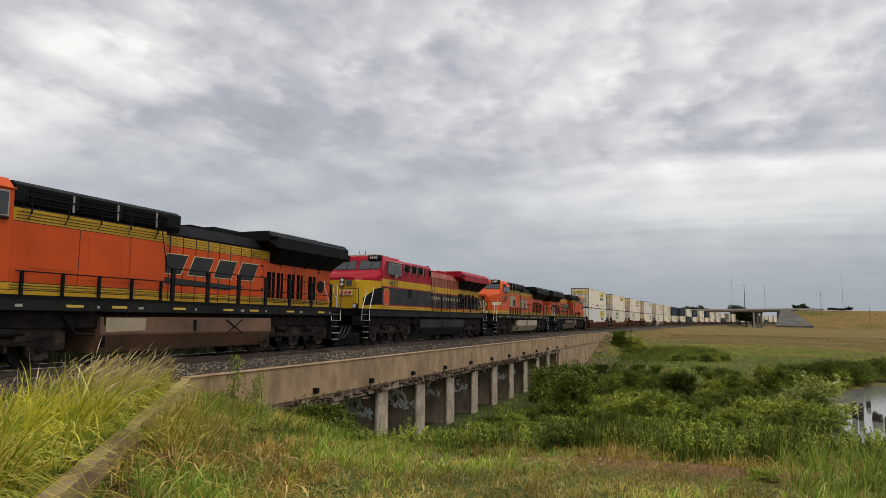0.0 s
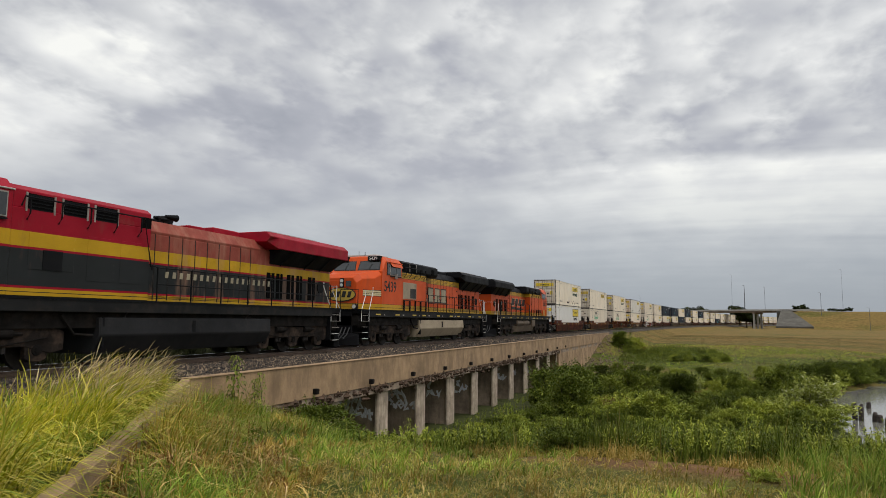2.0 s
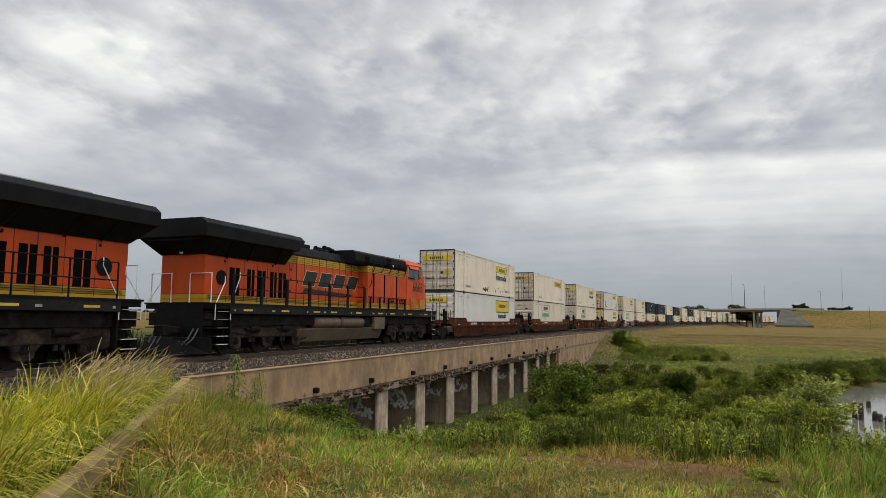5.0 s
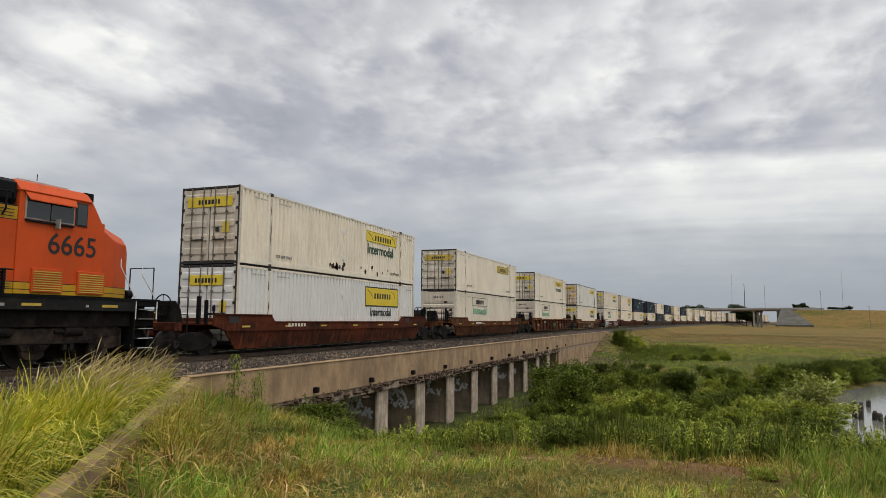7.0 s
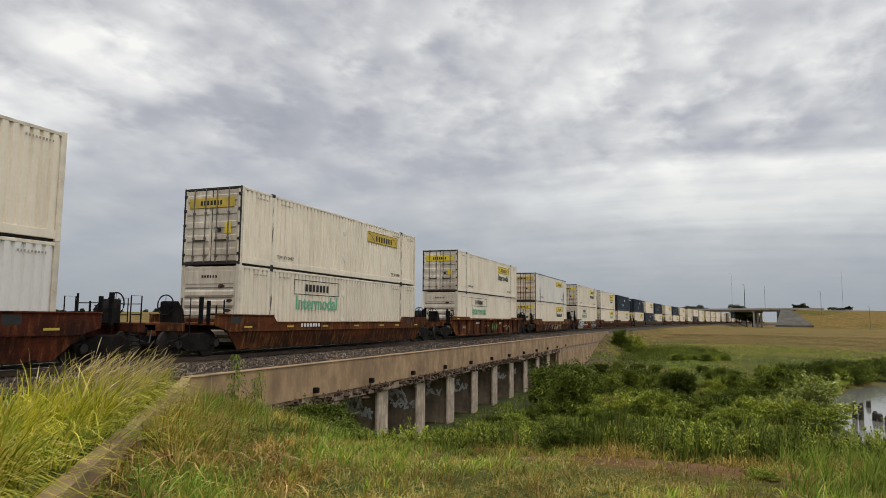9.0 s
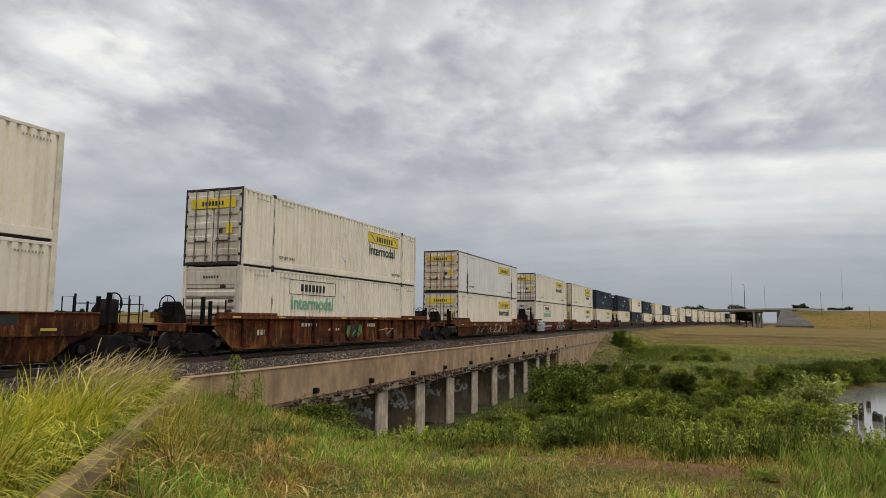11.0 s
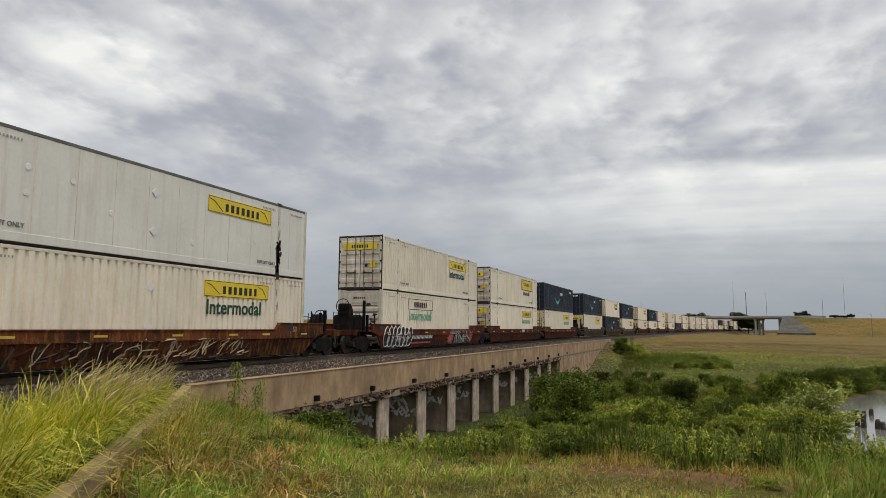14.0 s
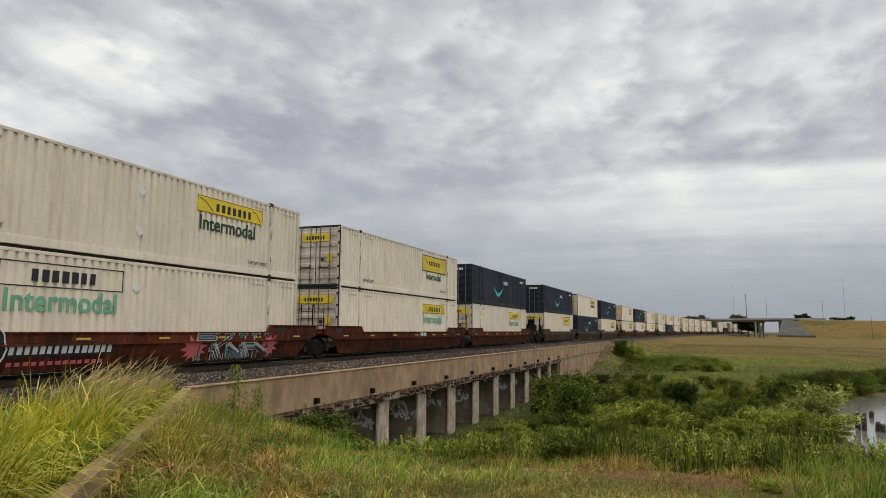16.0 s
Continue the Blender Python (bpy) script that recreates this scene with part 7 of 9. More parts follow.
def spray_piece(car, y, w, z0, z1, fills, edge, dark, seed, n=5):
    """A large angular sprayed design: interlocking bars edged in a pale line, no letters."""
    rng = random.Random(seed)
    cell = w / n

    def bar(a, b, half, lift):
        d = Vector((b[0] - a[0], b[1] - a[1])).normalized() * half
        q = [(a[0] - d.x - d.y, a[1] - d.y + d.x), (a[0] - d.x + d.y, a[1] - d.y - d.x), (b[0] + d.x + d.y, b[1] + d.y - d.x), (b[0] + d.x - d.y, b[1] + d.y + d.x)]
        q = [(p, min(1.14, max(0.24, r))) for p, r in q]
        s.add([(plate_x(r) + lift, p, r) for p, r in q] + [(plate_x(r) + lift - 0.01, p, r) for p, r in q], [(0, 1, 2, 3), (7, 6, 5, 4), (0, 4, 5, 1), (1, 5, 6, 2), (2, 6, 7, 3), (3, 7, 4, 0)])

    for i in range(n):
        a = y + i * cell
        xs, zs = (a + 0.1, a + cell * 0.5, a + cell - 0.02), (z0 + 0.1, (z0 + z1) / 2, z1 - 0.1)
        runs = [((xs[0], zs[0]), (xs[0] + 0.06, zs[2])), ((xs[2], zs[rng.choice((0, 1))]), (xs[2] - 0.05, zs[2])), ((xs[0], zs[rng.choice((1, 2))]), (xs[2], zs[rng.choice((0, 1, 2))]))]
        if rng.random() < 0.7:
            runs.append(((xs[1], zs[0]), (xs[rng.choice((0, 2))], zs[1])))
        for half, lift, mt, nm in ((0.135, 0.012, edge, "sprayed_edge"), (0.105, 0.016, dark, "sprayed_shape"), (0.062, 0.020, fills[i % len(fills)], "sprayed_fill"), (0.018, 0.024, edge if i % 2 else dark, "sprayed_line")):
            s = Shape()
            for p, q in runs:
                bar(p, q, half, lift)
            part(nm, s, mt, car, "angular sprayed graffiti shape")


def spray_burst(car, y, z, r, mat_, seed):
    """A ragged sprayed star."""
    rng = random.Random(seed)
    ring = []
    for k in range(22):
        q = r * (rng.uniform(0.75, 1.1) if k % 2 else rng.uniform(0.45, 0.65))
        ring.append((y + 1.3 * q * math.cos(k * math.tau / 22), min(1.1, max(0.26, z + q * math.sin(k * math.tau / 22)))))
    s = Shape()
    n = len(ring)
    s.add([(plate_x(q) + 0.008, p, q) for p, q in ring] + [(plate_x(q) - 0.004, p, q) for p, q in ring], [tuple(range(n)), tuple(range(2 * n - 1, n - 1, -1))] + [(i, n + i, n + (i + 1) % n, (i + 1) % n) for i in range(n)])
    part("sprayed_shape", s, mat_, car, "ragged sprayed star")


def mark_panel(car, y, w, z, h):
    """Black painted panel behind stencilled marks."""
    s = Shape()
    q = [(y, z), (y + w, z), (y + w, z + h), (y, z + h)]
    s.add([(plate_x(r) + 0.004, p, r) for p, r in q] + [(plate_x(r) - 0.01, p, r) for p, r in q], [(0, 1, 2, 3), (7, 6, 5, 4), (0, 4, 5, 1), (1, 5, 6, 2), (2, 6, 7, 3), (3, 7, 4, 0)])
    part("mark_panel", s, INK, car, "black painted panel")


def spray_tag(car, y, z, w, h, colours, seed, fat=0.55, rough_=0.6, k=11):
    """Bulbous sprayed shapes, no letters: filled rounded forms with outlines."""
    rng = random.Random(seed)
    n = max(3, int(w / 0.5))
    for i in range(n):
        cy = y + (i + 0.5) * w / n
        s = Shape()
        poly = [(cy + w / n * fat * rng.uniform(rough_, 1.05) * math.cos(a * math.tau / k), z + h / 2 * rng.uniform(rough_, 1.05) * math.sin(a * math.tau / k)) for a in range(k)]
        s.prism("x", poly, 0, 0.005)
        # lies on the slanted side plate
        s.v = [(1.475 - max(0.0, 0.86 - p[2]) * 0.22 + 0.012 + p[0] + (0.02 if p[2] > 0.84 else 0), p[1], p[2]) for p in s.v]
        o = part("sprayed_shape", s, colours[i % len(colours)], car, "sprayed graffiti shape")
        t = Shape()
        t.tube([(1.475 - max(0.0, 0.86 - q) * 0.22 + 0.02 + (0.02 if q > 0.84 else 0), p, q) for p, q in poly + poly[:1]], 0.022, 4)
        part("sprayed_outline", t, colours[-1], o)
        t = Shape()
        pts = [(1.475 - max(0.0, 0.86 - q) * 0.22 + 0.022, p, q) for p, q in ((cy + rng.uniform(-0.2, 0.2), z + rng.uniform(-0.4, 0.4) * h) for _ in range(4))]
        t.tube(pts, 0.018, 4)
        part("sprayed_line", t, colours[(i + 1) % len(colours)], o)


def spray_lines(car, y, z, w, h, colours, seed, n=9):
    """Loose overlapping sprayed strokes on the slanted side plate, no letters."""
    rng = random.Random(seed)
    for i in range(n):
        cy = y + (i + rng.uniform(0.1, 0.9)) * w / n
        a0, turn, r = rng.uniform(0, 6.28), rng.choice((-1, 1)) * rng.uniform(0.25, 0.6), w / n * rng.uniform(0.5, 0.95)
        pts = []
        for k in range(9):
            a = a0 + turn * k
            p, q = cy + r * (math.cos(a) + 0.12 * k * rng.uniform(-1, 1)), z + h * 0.48 * math.sin(a + 0.3 * k)
            pts.append((1.475 - max(0.0, 0.86 - q) * 0.22 + 0.014 + (0.02 if q > 0.84 else 0), p, q))
        part("sprayed_line", Shape().tube(pts, rng.uniform(0.014, 0.03), 4), colours[i % len(colours)], car, "sprayed graffiti stroke")


SPRAY_TAN = surface("sprayed_tan", (0.36, 0.25, 0.14), 0.7, var=0.4, bump=0.0)
SPRAY_PINK = surface("sprayed_pink", (0.55, 0.12, 0.12), 0.6, var=0.3, bump=0.0)
SPRAY_BLUE = surface("sprayed_blue_grey", (0.16, 0.24, 0.27), 0.6, var=0.3, bump=0.0)
SPRAY_TEAL = surface("sprayed_teal", (0.10, 0.22, 0.24), 0.6, var=0.4, bump=0.0)
SPRAY_PALE = surface("sprayed_pale", (0.55, 0.55, 0.53), 0.6, var=0.35, bump=0.0)
SPRAY_GREEN = surface("sprayed_green", (0.16, 0.28, 0.05), 0.6, var=0.3, bump=0.0)
SPRAY_DARK = surface("sprayed_black", (0.025, 0.025, 0.025), 0.6, var=0.3, bump=0.0)

TRAIN = []       # (thing, its middle along the line at 0 s, height, turned end for end)


def build_cars():
    yel_top = dict(skin=BOX_WHITE, frame_mat=BOX_FRAME, sign="yellow", sign_y=1.95, word="Intermodal", word_mat=GREEN_INK, end_sign="yellow")
    units = [
        # start of the box at 0 s, car settings, lower box, upper box
        (100.0, dict(label="rusty red single well car with smooth sides", skin=WELL_RED, marks=((-5.0, 1.3, 0.14, 0.98, BOX_FRAME),)),
         dict(label="clean white corrugated container with a framed yellow panel", skin=BOX_CLEAN, frame_mat=BOX_FRAME, sign="framed", sign_y=2.0, word="Intermodal", word_mat=INK, end_sign="framed"),
         dict(yel_top, label="white corrugated container with yellow panel and rust patches", rusty=26)),
        (123.46, dict(label="faded orange single well car with yellow patches", skin=WELL_ORANGE, marks=((-4.2, 1.5, 0.14, 0.98, WHITE_TRIM),)),
         dict(label="white corrugated container with outlined panel and faded green word", skin=BOX_WHITE, frame_mat=BOX_FRAME, end="front", sign="outline", sign_y=-4.5, word="Intermodal", word_mat=PALE_GREEN),
         dict(yel_top, label="white corrugated container with a faded yellow panel", sign="ochre", word="", end_sign="ochre")),
        (147.08, dict(label="rusty well car with ribbed sides and graffiti", skin=WELL_ORANGE, ribbed=True, marks=((-4.0, 1.2, 0.14, 1.0, WHITE_TRIM), (-7.0, 1.0, 0.2, 0.7, BOX_FRAME), (1.9, 0.9, 0.16, 0.95, CREAM), (-1.8, 1.0, 0.1, 0.8, BOX_FRAME))),
         dict(label="white corrugated container with outlined panel and green word", skin=BOX_WHITE, frame_mat=BOX_FRAME, end="front", sign="outline", sign_y=-4.9, word="Intermodal", word_mat=PALE_GREEN),
         dict(yel_top, label="white corrugated container with yellow panel and green word")),
        (170.8, dict(label="rusty orange well car with sprayed graffiti", skin=WELL_ORANGE),
         dict(yel_top, label="white corrugated container with yellow panel on the doors"),
         dict(label="smooth-sided white container with rust-stained doors", skin=BOX_BEIGE, frame_mat=BOX_FRAME, smooth_sides=True, sign="yellow", sign_y=1.9, end_sign="ochre", end_skin=BOX_RUSTY, rusty=0, post_rust=True)),
        (194.3, dict(label="oxide red well unit with sprayed graffiti", skin=WELL_RED, right="joint", marks=((-4.3, 3.0, 0.22, 0.64, WHITE_TRIM), (-4.3, 2.8, 0.1, 0.36, SPRAY_PINK))),
         dict(label="cream-white container with outlined panel and faded green word", skin=BOX_WHITE, frame_mat=BOX_FRAME, end="front", sign="outline", sign_y=-4.6, word="Intermodal", word_mat=PALE_GREEN),
         dict(yel_top, label="cream-white corrugated container with yellow panel")),
        (213.9, dict(label="oxide red middle well unit", skin=WELL_RED, left="joint", right="joint", marks=((1.2, 0.9, 0.26, 0.95, WHITE_TRIM),)),
         dict(yel_top, label="white corrugated container with faded panel", word_mat=PALE_GREEN),
         dict(yel_top, label="white corrugated container with a framed yellow panel", sign="framed", end_sign="framed")),
        (233.4, dict(label="oxide red well unit", skin=WELL_RED, left="joint"),
         dict(yel_top, label="cream-white container with faded panel", word_mat=PALE_GREEN),
         dict(label="navy blue corrugated container with teal arc", skin=BOX_NAVY, frame_mat=BOX_NAVY, sign="swoosh", sign_y=-2.6, end_sign="navy")),
        (257.3, dict(label="grey-brown well unit with patched side", skin=WELL_GREY, right="joint"),
         dict(yel_top, label="white container with a framed yellow panel", sign="framed", word="", far=True),
         dict(label="navy blue corrugated container with teal arc", skin=BOX_NAVY, frame_mat=BOX_NAVY, sign="swoosh", sign_y=-2.6, end_sign="navy")),
        (276.9, dict(label="grey-brown steel well unit under stacked containers", skin=WELL_GREY, left="joint", right="joint"), "navy", "white"),
        (296.5, dict(label="grey-brown steel well unit under stacked containers", skin=WELL_GREY, left="joint"), "white", "navy"),
    ]
    u, k = 320.3, 0
    uppers = ["white", "navy", "white", "white", "white", "white", "white", "white", "white", "white", "white", "navy", "white", "white", "white", "white", "white", "white", "white", "white", "white"]
    lowers = ["white", "white", "white", "white", "navy", "white", "white", "white", "white", "white", "white", "white", "white", "navy", "white", "white", "white", "white", "white", "white", "white"]
    for i in range(18):
        j = i % 3
        kw = dict(label="grey-brown steel well unit under stacked containers", skin=WELL_GREY if i % 2 else WELL_RED, left="end" if j == 0 else "joint", right="end" if j == 2 else "joint")
        units.append((u, kw, lowers[i], uppers[i]))
        u += 23.8 if j == 2 else 19.6
    proto = {}
    for i, (start, kw, low, top) in enumerate(units):
        mid = start + CL / 2
        key = (kw["label"], kw["skin"].name, kw.get("left"), kw.get("right"))
        if i >= 8 and key in proto:
            car = copy_thing(proto[key], pose(0, 0, 0))
        else:
            car = well_car(**kw)
            proto[key] = car
        TRAIN.append((car, mid, 0.0, 1, i < 8))
        for spec, z in ((low, 0.355), (top, 0.355 + CH)):
            if isinstance(spec, str):
                if spec not in proto:
                    proto[spec] = container(**(dict(yel_top, label="white corrugated container with yellow panel", far=True) if spec == "white" else
                                               dict(label="navy blue corrugated container with teal arc", skin=BOX_NAVY, frame_mat=BOX_NAVY, sign="swoosh", sign_y=-2.6, end_sign="navy", far=True)))
                    box = proto[spec]
                else:
                    box = copy_thing(proto[spec], pose(0, 0, 0))
            else:
                box = container(**spec)
            TRAIN.append((box, mid, z, 1, False))
        if i == 3:
            spray_lines(car, -5.0, 0.56, 9.6, 0.62, [SPRAY_DARK, WELL_RED, SPRAY_DARK, SPRAY_TAN], 3, 34)
            spray_lines(car, -1.4, 0.62, 5.8, 0.56, [SPRAY_TAN, CREAM, SPRAY_TAN], 5, 18)
            letters("53", 0.2, SPRAY_TAN, car, pose(1.50, 7.0, 1.1) @ SIDE, name="number_text")
        if i == 2:
            spray_tag(car, -0.5, 0.78, 1.7, 0.72, [SPRAY_GREEN, SPRAY_DARK], 8)
            spray_lines(car, 3.0, 0.6, 2.2, 0.5, [SPRAY_TAN, SPRAY_DARK], 9, 7)
            letters("53", 0.24, INK, car, pose(1.336, 5.1, 0.75) @ SIDE, name="number_text")
        if i == 4:
            spray_tag(car, -8.0, 0.78, 3.5, 1.12, [INK] * 7 + [WHITE_TRIM], 11, 0.72, 0.86, 16)
            spray_lines(car, -8.0, 0.7, 3.3, 0.5, [SPRAY_PALE], 12, 5)
            spray_burst(car, 2.0, 0.62, 0.5, SPRAY_PINK, 12)
            spray_burst(car, 6.0, 0.66, 0.5, SPRAY_PINK, 14)
            spray_piece(car, 2.1, 3.8, 0.24, 1.12, [SPRAY_BLUE, SPRAY_DARK, SPRAY_TEAL], SPRAY_PALE, SPRAY_DARK, 13)
            mark_panel(car, -4.45, 3.3, 0.58, 0.34)
        if i == 5:
            mark_panel(car, 1.1, 1.1, 0.88, 0.24)


build_cars()


# ---- locomotives ----
TRUCK_BROWN = surface("dusty_truck_casting", (0.022, 0.017, 0.014), 0.85, var=0.5, scale=2.5, bump=0.3, dirt=(0.12, 0.08, 0.055), dirt_amount=0.7, gloss=0.1)


def loco_truck(loco, y):
    t = tagged(part("truck", Shape().box(-1.0, 1.0, -2.3, 2.3, 0.7, 0.95), UNDER, loco), "grimy three-axle truck")
    t.matrix_basis = pose(0, y, 0)
    for sx in (-1, 1):
        def xr(a, b):
            return min(sx * a, sx * b), max(sx * a, sx * b)
        s = Shape()
        s.prism("x", [(-2.7, 0.50), (-2.7, 0.98), (-2.3, 1.12), (-1.2, 1.12), (-0.9, 1.02), (0.9, 1.02), (1.2, 1.12), (2.3, 1.12), (2.7, 0.98), (2.7, 0.50), (2.3, 0.42), (1.6, 0.6), (0.45, 0.6), (0.3, 0.44), (-0.3, 0.44), (-0.45, 0.6), (-1.6, 0.6), (-2.3, 0.42)], *xr(1.12, 1.28))
        part("side_frame", s, TRUCK_BROWN, t, "cast side frame", bevel=0.02)
        for yy in (-1.95, 0.0, 1.95):
            s = Shape()
            s.prism("x", [(yy - 0.3, 0.3), (yy - 0.34, 0.75), (yy + 0.34, 0.75), (yy + 0.3, 0.3), (yy + 0.15, 0.22), (yy - 0.15, 0.22)], *xr(1.1, 1.26))
            part("journal_box", s, TRUCK_BROWN, t, bevel=0.02)
            s = Shape()
            s.cyl("x", (yy, 0.52), 0.14, *xr(1.24, 1.29), 14)
            s.cyl("x", (yy, 0.52), 0.07, *xr(1.28, 1.31), 10)
            part("journal_cap", s, UNDER, t)
        for yy in (-1.0, 1.0):
            s = Shape()
            s.cyl("y", (sx * 1.3, 0.92), 0.12, yy - 0.3, yy + 0.22, 12)
            s.cyl("y", (sx * 1.3, 0.92), 0.05, yy + 0.2, yy + 0.5, 8)
            part("brake_cylinder", s, UNDER, t)
            s = Shape()
            for k in (-0.1, 0.1):
                s.cyl("z", (sx * 1.2, yy + k), 0.07, 0.45, 0.74, 8)
            part("spring_nest", s, WHEEL, t)
        s = Shape()
        s.tube([(sx * 1.31, -2.2, 0.8), (sx * 1.33, -1.0, 0.62), (sx * 1.33, 0.9, 0.64), (sx * 1.31, 2.2, 0.82)], 0.018, 5)
        part("sand_pipe", s, UNDER, t)
    for yy in (-1.2, 0.75, 1.5):
        s = Shape()
        s.prism("x", [(yy - 0.42, 0.2), (yy - 0.5, 0.6), (yy - 0.4, 0.98), (yy + 0.4, 0.98), (yy + 0.45, 0.3), (yy + 0.3, 0.18)], -0.62, 0.62)
        part("traction_motor", s, UNDER, t, "grimy traction motor", bevel=0.03)
    for yy in (-1.95, 0.0, 1.95):
        wheelset(t, yy, 0.53, seg=24)
    return t


def end_steps(loco, k, y_end, rail_mat, name="steps"):
    """Corner steps, stanchions and handrails at one end. k: -1 front, +1 rear."""
    for sx in (-1, 1):
        def xr(a, b):
            return min(sx * a, sx * b), max(sx * a, sx * b)
        st = Shape()
        y0, y1 = y_end - k * 0.05, y_end - k * 0.85
        st.box(*xr(0.95, 1.0), min(y0, y1), max(y0, y1), 0.42, 1.6)
        st.box(*xr(0.95, 1.5), *sorted((y1, y1 - k * 0.05)), 0.42, 1.6)
        well = part("step_well", st, BLACK, loco, "black step well")
        for z in (0.40, 0.68, 0.96, 1.24, 1.52):
            s = Shape()
            s.box(*xr(1.0, 1.5), min(y0, y1), max(y0, y1), z, z + 0.035)
            tr = part("tread", s, UNDER, well)
            s = Shape()
            s.box(*xr(1.495, 1.515), min(y0, y1) + 0.12, max(y0, y1) - 0.12, z + 0.012, z + 0.032)
            part("tread_edge", s, WHITE_TRIM if z < 0.9 else GALV, well, "pale tread edge")
        for q, top in ((y0, 2.55), (y1, 2.75)):
            s = Shape()
            y_in = q - k * 0.55
            s.tube([(sx * 1.5, q, 1.25), (sx * 1.5, q, 1.78), (sx * 1.42, y_in, top), (sx * 1.42, y_in, top + 0.22)], 0.016, 6)
            part("grab_rail", s, rail_mat, loco, "pale corner handrail")
    # pilot plate, plough, coupler, hoses
    s = Shape()
    s.box(-1.0, 1.0, *sorted((y_end, y_end - k * 0.12)), 0.62, 1.82)
    s.box(-1.5, 1.5, *sorted((y_end - k * 0.02, y_end - k * 0.95)), 1.62, 1.82)
    part("pilot", s, BLACK, loco, "black pilot plate", bevel=0.02)
    s = Shape()
    s.loft("z", [(0.10, [(-1.45, y_end + k * 0.05), (0, y_end + k * 0.48), (1.45, y_end + k * 0.05), (1.3, y_end - k * 0.2), (0, y_end + k * 0.2), (-1.3, y_end - k * 0.2)]),
                 (0.66, [(-1.4, y_end), (0, y_end + k * 0.2), (1.4, y_end), (1.3, y_end - k * 0.2), (0, y_end - k * 0.05), (-1.3, y_end - k * 0.2)])])
    part("plough", s, BLACK, loco, "black snow plough", bevel=0.02)
    s = Shape()
    s.box(-0.13, 0.13, *sorted((y_end - k * 0.2, y_end + k * 0.85)), 0.78, 1.02)
    s.box(-0.2, 0.2, *sorted((y_end + k * 0.6, y_end + k * 0.93)), 0.72, 1.08)
    part("coupler", s, UNDER, loco, "rusty knuckle coupler", bevel=0.03)
    for x in (-0.9, -0.7, 0.5, 0.7, 0.9):
        s = Shape()
        s.tube([(x, y_end + k * 0.04, 0.95), (x, y_end + k * 0.3, 0.6), (x * 0.9, y_end + k * 0.5, 0.42), (x * 0.85, y_end + k * 0.62, 0.55)], 0.028, 6)
        part("air_hose", s, RUBBER, loco, "black air hose")


